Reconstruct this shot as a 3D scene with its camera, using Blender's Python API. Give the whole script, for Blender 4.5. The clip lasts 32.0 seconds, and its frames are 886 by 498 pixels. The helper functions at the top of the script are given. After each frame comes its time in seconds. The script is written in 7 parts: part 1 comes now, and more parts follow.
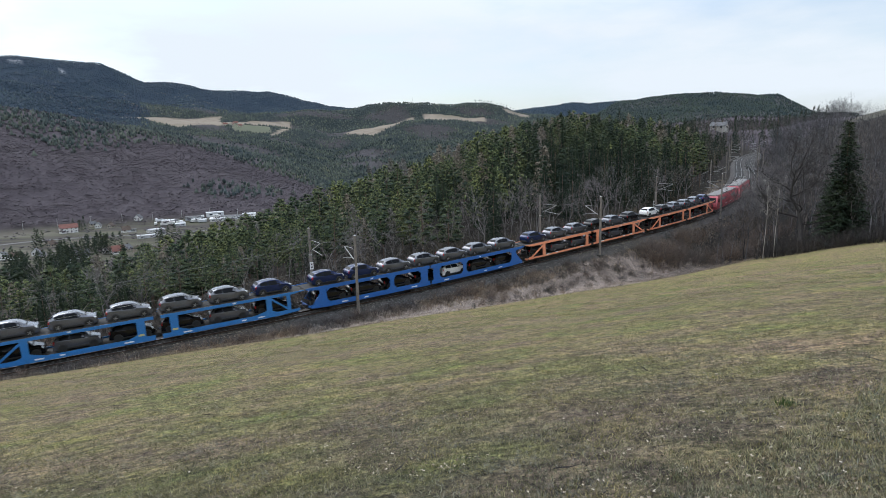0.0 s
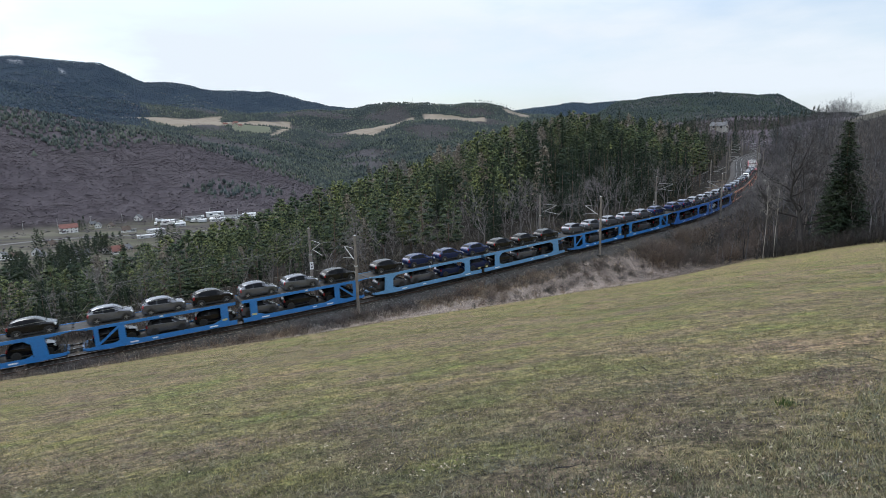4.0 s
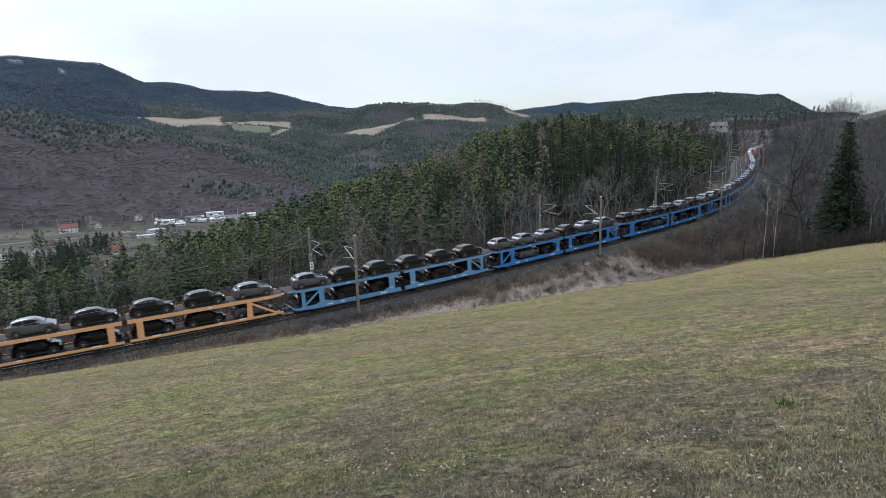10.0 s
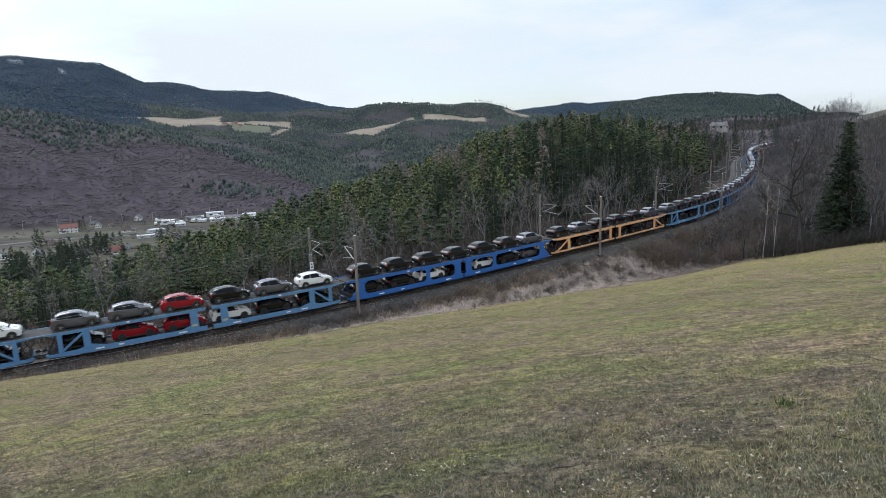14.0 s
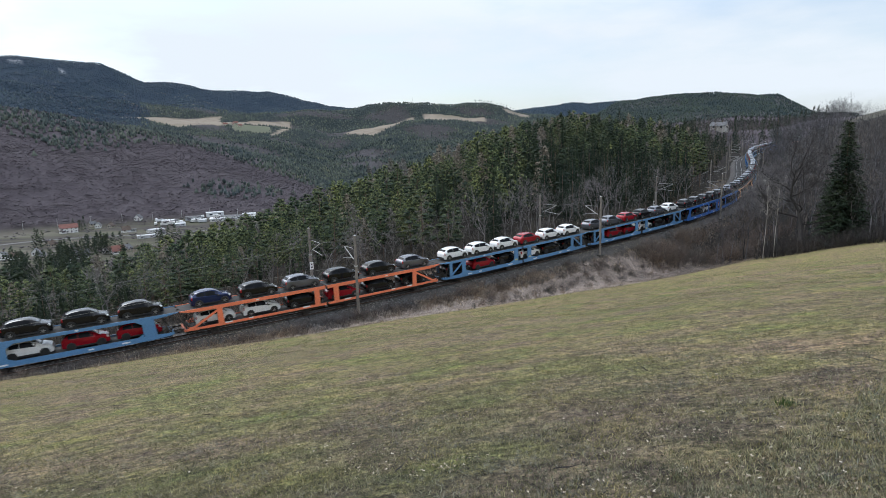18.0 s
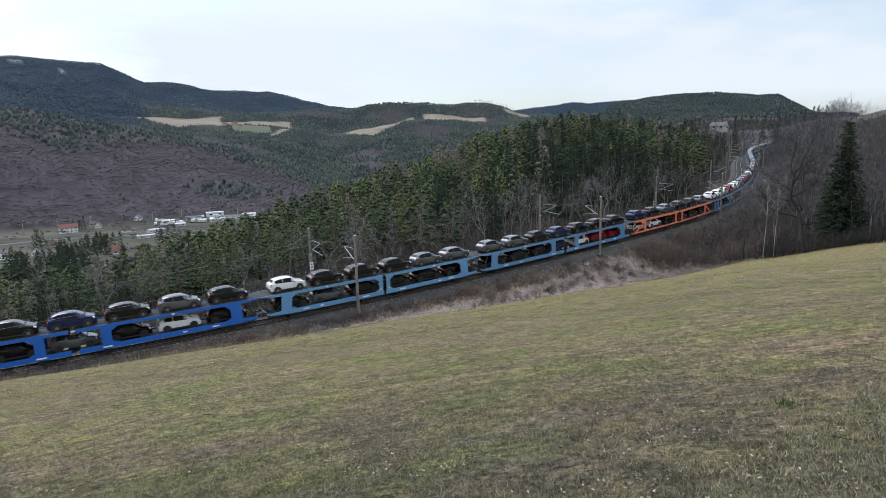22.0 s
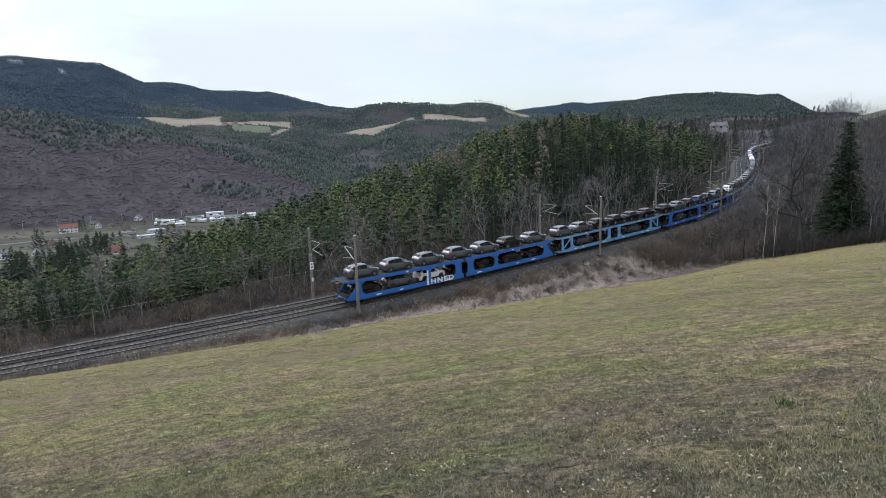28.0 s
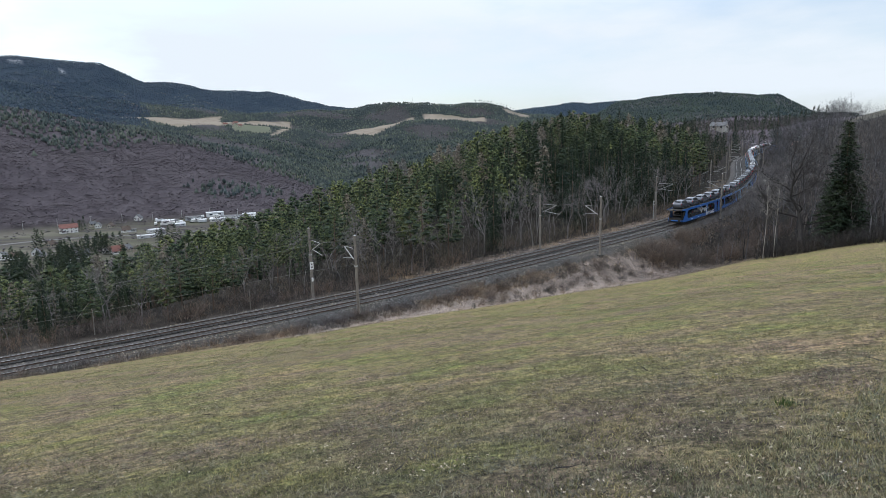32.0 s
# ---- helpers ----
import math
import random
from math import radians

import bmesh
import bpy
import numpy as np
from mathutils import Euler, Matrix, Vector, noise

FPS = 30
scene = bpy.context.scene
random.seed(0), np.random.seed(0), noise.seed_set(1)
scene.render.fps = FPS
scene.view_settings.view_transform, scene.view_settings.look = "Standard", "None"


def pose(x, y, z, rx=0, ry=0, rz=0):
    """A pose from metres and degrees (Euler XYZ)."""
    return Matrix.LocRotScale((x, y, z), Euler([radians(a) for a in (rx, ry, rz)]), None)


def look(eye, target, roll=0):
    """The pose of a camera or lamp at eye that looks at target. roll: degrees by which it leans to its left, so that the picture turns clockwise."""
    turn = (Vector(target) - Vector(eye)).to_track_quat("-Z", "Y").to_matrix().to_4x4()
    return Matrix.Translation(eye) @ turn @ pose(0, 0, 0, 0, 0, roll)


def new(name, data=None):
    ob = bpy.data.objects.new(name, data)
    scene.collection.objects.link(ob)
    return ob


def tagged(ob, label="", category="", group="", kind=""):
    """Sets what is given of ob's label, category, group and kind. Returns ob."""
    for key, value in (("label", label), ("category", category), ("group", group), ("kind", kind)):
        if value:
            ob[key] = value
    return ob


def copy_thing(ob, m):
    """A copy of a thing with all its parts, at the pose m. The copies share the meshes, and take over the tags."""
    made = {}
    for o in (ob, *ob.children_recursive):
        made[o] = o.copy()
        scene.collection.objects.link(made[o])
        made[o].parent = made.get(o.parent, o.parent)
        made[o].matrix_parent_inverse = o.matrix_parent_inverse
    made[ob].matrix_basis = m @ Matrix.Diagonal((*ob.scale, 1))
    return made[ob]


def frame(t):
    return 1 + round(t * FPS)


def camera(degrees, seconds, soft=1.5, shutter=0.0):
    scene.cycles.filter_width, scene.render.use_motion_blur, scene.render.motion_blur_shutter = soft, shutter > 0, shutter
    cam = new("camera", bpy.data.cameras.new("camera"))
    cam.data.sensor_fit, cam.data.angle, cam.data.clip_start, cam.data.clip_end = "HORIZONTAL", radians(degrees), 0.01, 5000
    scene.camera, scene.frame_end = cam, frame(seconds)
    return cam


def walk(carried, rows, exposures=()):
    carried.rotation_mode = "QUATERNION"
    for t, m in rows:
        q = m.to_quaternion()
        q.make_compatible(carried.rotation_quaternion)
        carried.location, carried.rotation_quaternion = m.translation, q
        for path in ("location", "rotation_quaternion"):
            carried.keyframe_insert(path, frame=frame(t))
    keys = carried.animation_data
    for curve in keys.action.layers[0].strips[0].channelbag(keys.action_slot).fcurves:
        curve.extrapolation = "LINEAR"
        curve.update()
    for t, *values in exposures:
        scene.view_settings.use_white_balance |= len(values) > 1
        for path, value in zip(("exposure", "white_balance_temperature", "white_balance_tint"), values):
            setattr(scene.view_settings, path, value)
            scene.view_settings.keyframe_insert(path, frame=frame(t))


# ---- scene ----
# ================= camera =================
EYE = (0.0, 0.0, 20.0)
cam = camera(72.0, 32.0, soft=0.5, shutter=0.25)
CAM_POSE = look(EYE, (0.0, 100.0, 20.0 - 100.0 * math.tan(radians(10.29))), -1.54)
walk(cam, [(0.0, CAM_POSE), (32.0, CAM_POSE)], [(0.0, 0.12, 5950, 10), (32.0, 0.12, 5950, 10)])

# ================= world, sun, exposure =================
world = bpy.data.worlds.new("overcast_sky")
scene.world = world
world.use_nodes = True
wn, wl = world.node_tree.nodes, world.node_tree.links
wn.clear()
sky = wn.new("ShaderNodeTexSky")
sky.sky_type, sky.sun_disc = "NISHITA", False
sky.sun_elevation, sky.sun_rotation = radians(38), radians(-60)
sky.air_density, sky.dust_density = 1.0, 1.5
sky_gain = wn.new("ShaderNodeVectorMath")
sky_gain.operation = "SCALE"
sky_gain.inputs["Scale"].default_value = 0.16
geo = wn.new("ShaderNodeTexCoord")
flat = wn.new("ShaderNodeMapping")
flat.inputs["Scale"].default_value = (1.0, 1.0, 3.6)
cloud = wn.new("ShaderNodeTexNoise")
cloud.inputs["Scale"].default_value, cloud.inputs["Detail"].default_value = 2.1, 7.0
cloud.inputs["Roughness"].default_value = 0.55
cover = wn.new("ShaderNodeValToRGB")
cover.color_ramp.elements[0].position, cover.color_ramp.elements[0].color = 0.33, (0.35, 0.35, 0.35, 1)
cover.color_ramp.elements[1].position, cover.color_ramp.elements[1].color = 0.56, (1, 1, 1, 1)
mixsky = wn.new("ShaderNodeMix")
mixsky.data_type = "RGBA"
mixsky.inputs["B"].default_value = (0.80, 0.83, 0.835, 1)
background = wn.new("ShaderNodeBackground")
background.inputs["Strength"].default_value = 1.0
world_out = wn.new("ShaderNodeOutputWorld")
wl.new(sky.outputs["Color"], sky_gain.inputs[0])
wl.new(geo.outputs["Generated"], flat.inputs["Vector"])
wl.new(flat.outputs["Vector"], cloud.inputs["Vector"])
wl.new(cloud.outputs["Fac"], cover.inputs["Fac"])
wl.new(cover.outputs["Color"], mixsky.inputs["Factor"])
wl.new(sky_gain.outputs["Vector"], mixsky.inputs["A"])
split = wn.new("ShaderNodeSeparateXYZ")
dome = wn.new("ShaderNodeMath")
dome.operation, dome.use_clamp = "MULTIPLY_ADD", False
dome.inputs[1].default_value, dome.inputs[2].default_value = 1.5, 1.0     # an overcast dome is brighter overhead
lift = wn.new("ShaderNodeMath")
lift.operation = "MAXIMUM"
lift.inputs[1].default_value = 1.0
scaled = wn.new("ShaderNodeVectorMath")
scaled.operation = "SCALE"
low = wn.new("ShaderNodeMath")
low.operation = "SUBTRACT"
low.inputs[1].default_value = 0.16
wl.new(geo.outputs["Generated"], split.inputs["Vector"])
wl.new(split.outputs["Z"], low.inputs[0])
wl.new(low.outputs["Value"], dome.inputs[0])
wl.new(dome.outputs["Value"], lift.inputs[0])
wl.new(mixsky.outputs["Result"], scaled.inputs[0])
wl.new(lift.outputs["Value"], scaled.inputs["Scale"])
wl.new(scaled.outputs["Vector"], background.inputs["Color"])
wl.new(background.outputs["Background"], world_out.inputs["Surface"])

sun = new("sun", bpy.data.lights.new("sun", "SUN"))
sun.data.energy, sun.data.angle, sun.data.color = 1.5, radians(45), (1.0, 0.96, 0.9)
sun.matrix_basis = look((-87, 50, 78), (0, 0, 0))


# ================= materials =================
def principled(name):
    m = bpy.data.materials.new(name)
    m.use_nodes = True
    return m, m.node_tree.nodes, m.node_tree.links, m.node_tree.nodes["Principled BSDF"]


def noise_node(nodes, links, scale, detail=4.0, coords="Object", rough=0.6):
    tc = nodes.new("ShaderNodeTexCoord")
    n = nodes.new("ShaderNodeTexNoise")
    n.inputs["Scale"].default_value, n.inputs["Detail"].default_value = scale, detail
    n.inputs["Roughness"].default_value = rough
    links.new(tc.outputs[coords], n.inputs["Vector"])
    return n


def ramp_node(nodes, links, fac, stops):
    r = nodes.new("ShaderNodeValToRGB")
    e = r.color_ramp.elements
    e[0].position, e[0].color = stops[0][0], (*stops[0][1], 1)
    e[1].position, e[1].color = stops[-1][0], (*stops[-1][1], 1)
    for p, c in stops[1:-1]:
        k = e.new(p)
        k.color = (*c, 1)
    links.new(fac, r.inputs["Fac"])
    return r


def mix_node(nodes, links, fac, a, b, blend="MIX"):
    m = nodes.new("ShaderNodeMix")
    m.data_type, m.blend_type = "RGBA", blend
    for sock, v in ((m.inputs["Factor"], fac), (m.inputs["A"], a), (m.inputs["B"], b)):
        if isinstance(v, (int, float)):
            sock.default_value = v
        elif isinstance(v, tuple):
            sock.default_value = (*v, 1)
        else:
            links.new(v, sock)
    return m.outputs["Result"]


def bump_node(nodes, links, bsdf, height, strength, distance):
    b = nodes.new("ShaderNodeBump")
    b.inputs["Strength"].default_value, b.inputs["Distance"].default_value = strength, distance
    links.new(height, b.inputs["Height"])
    links.new(b.outputs["Normal"], bsdf.inputs["Normal"])


def surface(name, dark, light, scale=3.0, fine=30.0, rough=0.7, metal=0.0, bump=0.2, coords="Object", depth=0.02, coat=0.0):
    """A surface with grain at two scales between two base colours."""
    m, n, l, b = principled(name)
    big, small = noise_node(n, l, scale, 3, coords), noise_node(n, l, fine, 5, coords)
    c1 = ramp_node(n, l, big.outputs["Fac"], [(0.3, dark), (0.7, light)]).outputs["Color"]
    grain = ramp_node(n, l, small.outputs["Fac"], [(0.3, (0.7, 0.7, 0.7)), (0.7, (1.15, 1.15, 1.15))]).outputs["Color"]
    l.new(mix_node(n, l, 1.0, c1, grain, "MULTIPLY"), b.inputs["Base Color"])
    b.inputs["Roughness"].default_value, b.inputs["Metallic"].default_value = rough, metal
    b.inputs["Coat Weight"].default_value = coat
    if bump:
        bump_node(n, l, b, small.outputs["Fac"], bump, depth)
    return m


def leafy(name, stops, rough=0.75, spread=True, grove=0.11):
    """Foliage or twigs: each clump takes its own tone, each tree a slight shift."""
    m, n, l, b = principled(name)
    g = n.new("ShaderNodeNewGeometry")
    o = n.new("ShaderNodeObjectInfo")
    c = ramp_node(n, l, g.outputs["Random Per Island"], stops).outputs["Color"]
    shift = ramp_node(n, l, o.outputs["Random"], [(0.0, (0.72, 0.78, 0.75)), (0.5, (1, 1, 1)), (1.0, (1.25, 1.15, 0.95))]).outputs["Color"]
    col = mix_node(n, l, 1.0, c, shift, "MULTIPLY")
    if spread:
        w = noise_node(n, l, grove, 3)
        patch = ramp_node(n, l, w.outputs["Fac"], [(0.35, (0.68, 0.76, 0.84)), (0.65, (1.32, 1.24, 1.0))]).outputs["Color"]
        col = mix_node(n, l, 1.0, col, patch, "MULTIPLY")
    l.new(col, b.inputs["Base Color"])
    b.inputs["Roughness"].default_value = rough
    b.inputs["Specular IOR Level"].default_value = 0.15
    return m


M_PINE = leafy("pine_needles", [(0.0, (0.038, 0.052, 0.031)), (0.5, (0.106, 0.133, 0.062)), (1.0, (0.205, 0.230, 0.110))])
# needle colour of the crown insides, darkened to hold the crown's own shade
M_INNERSHADE = leafy("shade_dark_inner_needles", [(0.0, (0.022, 0.033, 0.022)), (1.0, (0.046, 0.062, 0.040))])
M_LARCH = leafy("bare_larch_twigs", [(0.0, (0.085, 0.074, 0.066)), (0.5, (0.150, 0.134, 0.122)), (1.0, (0.235, 0.214, 0.198))], spread=False)
M_SPRUCE = leafy("spruce_needles", [(0.0, (0.013, 0.022, 0.016)), (0.6, (0.024, 0.038, 0.025)), (1.0, (0.050, 0.070, 0.044))])
M_BARK = surface("pine_bark", (0.09, 0.06, 0.045), (0.19, 0.13, 0.09), 2.0, 14.0, 0.9)
M_BARE = surface("bare_twig_bark", (0.11, 0.099, 0.097), (0.235, 0.215, 0.209), 1.5, 12.0, 0.9)
M_DARKBARK = surface("dark_oak_bark", (0.014, 0.012, 0.011), (0.034, 0.029, 0.026), 1.5, 12.0, 0.9)
M_BIRCH = surface("birch_bark", (0.13, 0.115, 0.098), (0.38, 0.35, 0.31), 1.2, 9.0, 0.8)
M_DARKTWIG = leafy("dark_twigs", [(0.0, (0.030, 0.028, 0.031)), (0.5, (0.076, 0.071, 0.077)), (1.0, (0.178, 0.167, 0.177))], spread=False)
# darker copy of the twig tones, with the wood's shade put in
M_UNDERWOOD = leafy("shade_dark_undergrowth", [(0.0, (0.016, 0.014, 0.015)), (0.5, (0.035, 0.032, 0.034)), (1.0, (0.080, 0.074, 0.076))], spread=False)
M_SHRUB = leafy("reddish_brushwood", [(0.0, (0.060, 0.045, 0.042)), (0.5, (0.135, 0.102, 0.095)), (1.0, (0.24, 0.196, 0.182))])
M_GREYSHRUB = leafy("grey_brushwood", [(0.0, (0.034, 0.030, 0.028)), (0.5, (0.076, 0.068, 0.063)), (1.0, (0.160, 0.146, 0.136))])
M_DRYGRASS = leafy("dry_grass", [(0.0, (0.085, 0.066, 0.060)), (0.5, (0.240, 0.194, 0.176)), (1.0, (0.45, 0.385, 0.35))])
# extra blue in these needle tones stands for the hills' haze
M_FARPINE = leafy("hazed_far_conifers", [(0.0, (0.021, 0.031, 0.034)), (0.5, (0.039, 0.052, 0.053)), (1.0, (0.072, 0.085, 0.080))], grove=0.012)
# blue haze of distance is put into the next two needle colours
M_HAZEBLUE = leafy("hazed_distant_conifers", [(0.0, (0.012, 0.024, 0.042)), (0.5, (0.021, 0.037, 0.062)), (1.0, (0.038, 0.058, 0.086))], grove=0.008)
M_HAZETEAL = leafy("hazed_hill_conifers", [(0.0, (0.017, 0.028, 0.033)), (0.5, (0.025, 0.038, 0.042)), (1.0, (0.040, 0.055, 0.056))], grove=0.012)
# brown-purple twigs, with some blue put in as haze
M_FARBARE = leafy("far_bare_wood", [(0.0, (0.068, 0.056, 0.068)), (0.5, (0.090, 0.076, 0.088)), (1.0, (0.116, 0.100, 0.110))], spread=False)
M_GRASS = leafy("meadow_blades", [(0.0, (0.045, 0.048, 0.024)), (0.3, (0.098, 0.100, 0.047)), (0.7, (0.215, 0.200, 0.106)), (1.0, (0.42, 0.38, 0.24))], grove=0.9)
M_STRAW = leafy("straw_blades", [(0.0, (0.060, 0.047, 0.036)), (0.45, (0.155, 0.130, 0.098)), (0.8, (0.24, 0.212, 0.163)), (1.0, (0.40, 0.365, 0.29))], grove=0.7)
M_TALL = leafy("coarse_grey_green_grass", [(0.0, (0.045, 0.049, 0.034)), (0.5, (0.150, 0.155, 0.112)), (1.0, (0.38, 0.375, 0.30))], grove=1.2)
M_BALLAST = surface("ballast", (0.040, 0.036, 0.034), (0.098, 0.088, 0.083), 0.9, 9.0, 0.95, bump=1.0, depth=0.12)
M_STONE = leafy("ballast_stone", [(0.0, (0.016, 0.015, 0.014)), (0.6, (0.105, 0.096, 0.090)), (1.0, (0.24, 0.222, 0.208))])
M_SLEEPER = surface("dark_sleeper", (0.030, 0.026, 0.023), (0.065, 0.057, 0.050), 2.0, 20.0, 0.9)
M_OILY = surface("brake_dusted_ballast", (0.012, 0.011, 0.011), (0.042, 0.038, 0.036), 1.1, 9.0, 0.95, bump=1.0, depth=0.1)
M_RAIL = surface("rail_side", (0.055, 0.035, 0.026), (0.11, 0.07, 0.05), 2.0, 20.0, 0.8)
M_RAILTOP = surface("rail_head", (0.24, 0.24, 0.25), (0.36, 0.36, 0.37), 1.0, 20.0, 0.3, 0.9, 0.0)
M_MAST = surface("weathered_mast", (0.1425, 0.1237, 0.105), (0.2475, 0.2175, 0.1875), 0.8, 9.0, 0.85)
M_GALV = surface("galvanised_steel", (0.38, 0.38, 0.37), (0.58, 0.58, 0.56), 2.0, 25.0, 0.5, 0.5)
M_WIRE = surface("overhead_wire", (0.16, 0.16, 0.15), (0.28, 0.28, 0.26), 1.0, 4.0, 0.5, 0.6, 0.0)
M_WHITE = surface("white_enamel", (0.72, 0.72, 0.70), (0.84, 0.84, 0.82), 2.0, 20.0, 0.5)
M_BLACKMARK = surface("black_enamel", (0.015, 0.015, 0.015), (0.03, 0.03, 0.03), 2.0, 20.0, 0.5)


def paint(name, c, coat=0.15, rough=0.45, wear=0.12):
    dirty = tuple(v * (1 - wear) + 0.10 * wear for v in c)
    return surface(name, dirty, c, 1.2, 16.0, rough, 0.0, 0.05, depth=0.004, coat=coat)


WAGON = {
    "orange": paint("orange_wagon_paint", (0.86, 0.32, 0.17)),
    "amber": paint("amber_wagon_paint", (0.80, 0.42, 0.19)),
    "vermilion": paint("vermilion_wagon_paint", (0.86, 0.22, 0.10)),
    "navy": paint("strong_blue_wagon_paint", (0.015, 0.118, 0.42)),
    "mid": paint("mid_blue_wagon_paint", (0.028, 0.180, 0.49)),
    "sky": paint("sky_blue_wagon_paint", (0.125, 0.30, 0.53)),
    "steel": paint("steel_blue_wagon_paint", (0.105, 0.245, 0.45)),
    "royal": paint("royal_blue_wagon_paint", (0.012, 0.118, 0.49)),
}
M_UNDER = surface("underframe_grime", (0.022, 0.02, 0.018), (0.055, 0.05, 0.045), 1.5, 12.0, 0.85)
M_DECK = surface("deck_plate", (0.028, 0.028, 0.028), (0.060, 0.058, 0.056), 1.5, 12.0, 0.9, 0.0)
M_WHEELSTEEL = surface("wheel_steel", (0.05, 0.04, 0.035), (0.12, 0.10, 0.09), 2.0, 15.0, 0.6, 0.5)
# a pinkish haze cast is put into the locomotive's red
M_RED = paint("hazed_traffic_red_paint", (0.36, 0.045, 0.06), 0.2, 0.45)
M_ROOFGREY = surface("loco_roof_grey", (0.15, 0.14, 0.135), (0.27, 0.26, 0.25), 1.5, 12.0, 0.7)
CAR_PAINT = {
    "G": ("medium grey metallic", (0.150, 0.156, 0.180), 0.55), "K": ("glossy black", (0.0045, 0.0050, 0.0065), 0.0),
    "N": ("dark blue metallic", (0.012, 0.024, 0.085), 0.3), "W": ("white", (0.80, 0.80, 0.79), 0.0),
    "R": ("bright red", (0.30, 0.008, 0.018), 0.1),
}


def car_paint(key):
    word, c, metal = CAR_PAINT[key]
    m = surface("car_paint_" + word.replace(" ", "_"), tuple(v * 0.93 for v in c), c, 1.0, 60.0, 0.27, metal, 0.0, coat=0.8)
    m.node_tree.nodes["Principled BSDF"].inputs["Specular IOR Level"].default_value = 0.15
    m.node_tree.nodes["Principled BSDF"].inputs["Coat Roughness"].default_value = 0.04
    m.node_tree.nodes["Principled BSDF"].inputs["Coat IOR"].default_value = 1.38
    return m


def glassy(name, c, rough=0.06):
    m, n, l, b = principled(name)
    t = noise_node(n, l, 3.0, 2)
    l.new(ramp_node(n, l, t.outputs["Fac"], [(0.3, c), (0.7, tuple(v * 1.5 for v in c))]).outputs["Color"], b.inputs["Base Color"])
    b.inputs["Roughness"].default_value, b.inputs["IOR"].default_value = rough, 1.5
    b.inputs["Specular IOR Level"].default_value = 0.16
    return m


M_GLASS = glassy("tinted_car_glass", (0.008, 0.009, 0.011), 0.16)
M_GLASS.node_tree.nodes["Principled BSDF"].inputs["Specular IOR Level"].default_value = 0.06
M_TYRE = surface("tyre_rubber", (0.012, 0.012, 0.012), (0.025, 0.025, 0.024), 3.0, 30.0, 0.85)
M_RIM = surface("alloy_rim", (0.30, 0.30, 0.31), (0.42, 0.42, 0.43), 3.0, 30.0, 0.35, 0.8, 0.0)
M_LAMPGLASS = glassy("headlight_glass", (0.55, 0.57, 0.58))
M_TAILGLASS = glassy("tail_light_glass", (0.25, 0.01, 0.012))
M_CLAD = surface("black_plastic_cladding", (0.012, 0.012, 0.013), (0.024, 0.024, 0.025), 3.0, 30.0, 0.6)


# ================= mesh helpers =================
def mesh_ob(name, verts, faces, material, parent=None, smooth=False):
    """One mesh object from vertex and face lists; material may be a list with face slots given later."""
    me = bpy.data.meshes.new(name)
    me.from_pydata(verts if isinstance(verts, list) else verts.tolist(), [], faces if isinstance(faces, list) else faces.tolist())
    for mm in (material if isinstance(material, (list, tuple)) else [material]):
        me.materials.append(mm)
    if smooth:
        me.polygons.foreach_set("use_smooth", [True] * len(me.polygons))
    ob = new(name, me)
    if parent is not None:
        ob.parent = parent
    return ob


def part(name, bm, material, parent, label="", smooth=False):
    me = bpy.data.meshes.new(name)
    bmesh.ops.recalc_face_normals(bm, faces=bm.faces)
    bm.to_mesh(me)
    bm.free()
    me.materials.append(material)
    if smooth:
        me.polygons.foreach_set("use_smooth", [True] * len(me.polygons))
    ob = new(name, me)
    if parent is not None:
        ob.parent = parent
    if label:
        tagged(ob, label)
    return ob


def add_box(bm, x0, x1, y0, y1, z0, z1, bevel=0.0):
    m = Matrix.Translation(((x0 + x1) / 2, (y0 + y1) / 2, (z0 + z1) / 2)) @ Matrix.Diagonal((x1 - x0, y1 - y0, z1 - z0, 1))
    r = bmesh.ops.create_cube(bm, size=1, matrix=m)
    if bevel:
        es = list({e for v in r["verts"] for e in v.link_edges})
        bmesh.ops.bevel(bm, geom=es, offset=bevel, segments=1, affect="EDGES")


def box_bm(*a, bevel=0.0):
    bm = bmesh.new()
    add_box(bm, *a, bevel=bevel)
    return bm


def add_bar(bm, a, b, w, d, side=Vector((0, 1, 0))):
    """A straight bar of section w x d from a to b."""
    a, b = Vector(a), Vector(b)
    ax = (b - a).normalized()
    s = side - ax * side.dot(ax)
    s = s.normalized() if s.length > 1e-4 else ax.orthogonal().normalized()
    u = ax.cross(s)
    vs = [bm.verts.new(p + s * i * d / 2 + u * j * w / 2) for p in (a, b) for i, j in ((-1, -1), (1, -1), (1, 1), (-1, 1))]
    for f in ((0, 1, 2, 3), (7, 6, 5, 4), (0, 4, 5, 1), (1, 5, 6, 2), (2, 6, 7, 3), (3, 7, 4, 0)):
        bm.faces.new([vs[k] for k in f])


def bar_bm(a, b, w, d, side=Vector((0, 1, 0))):
    bm = bmesh.new()
    add_bar(bm, a, b, w, d, side)
    return bm


def add_cyl(bm, a, b, r0, r1=None, seg=12):
    a, b = Vector(a), Vector(b)
    r1 = r0 if r1 is None else r1
    q = (b - a).to_track_quat("Z", "Y").to_matrix().to_4x4()
    bmesh.ops.create_cone(bm, cap_ends=True, segments=seg, radius1=r0, radius2=r1, depth=(b - a).length,
                          matrix=Matrix.Translation((a + b) / 2) @ q)


def cyl_bm(a, b, r0, r1=None, seg=12):
    bm = bmesh.new()
    add_cyl(bm, a, b, r0, r1, seg)
    return bm


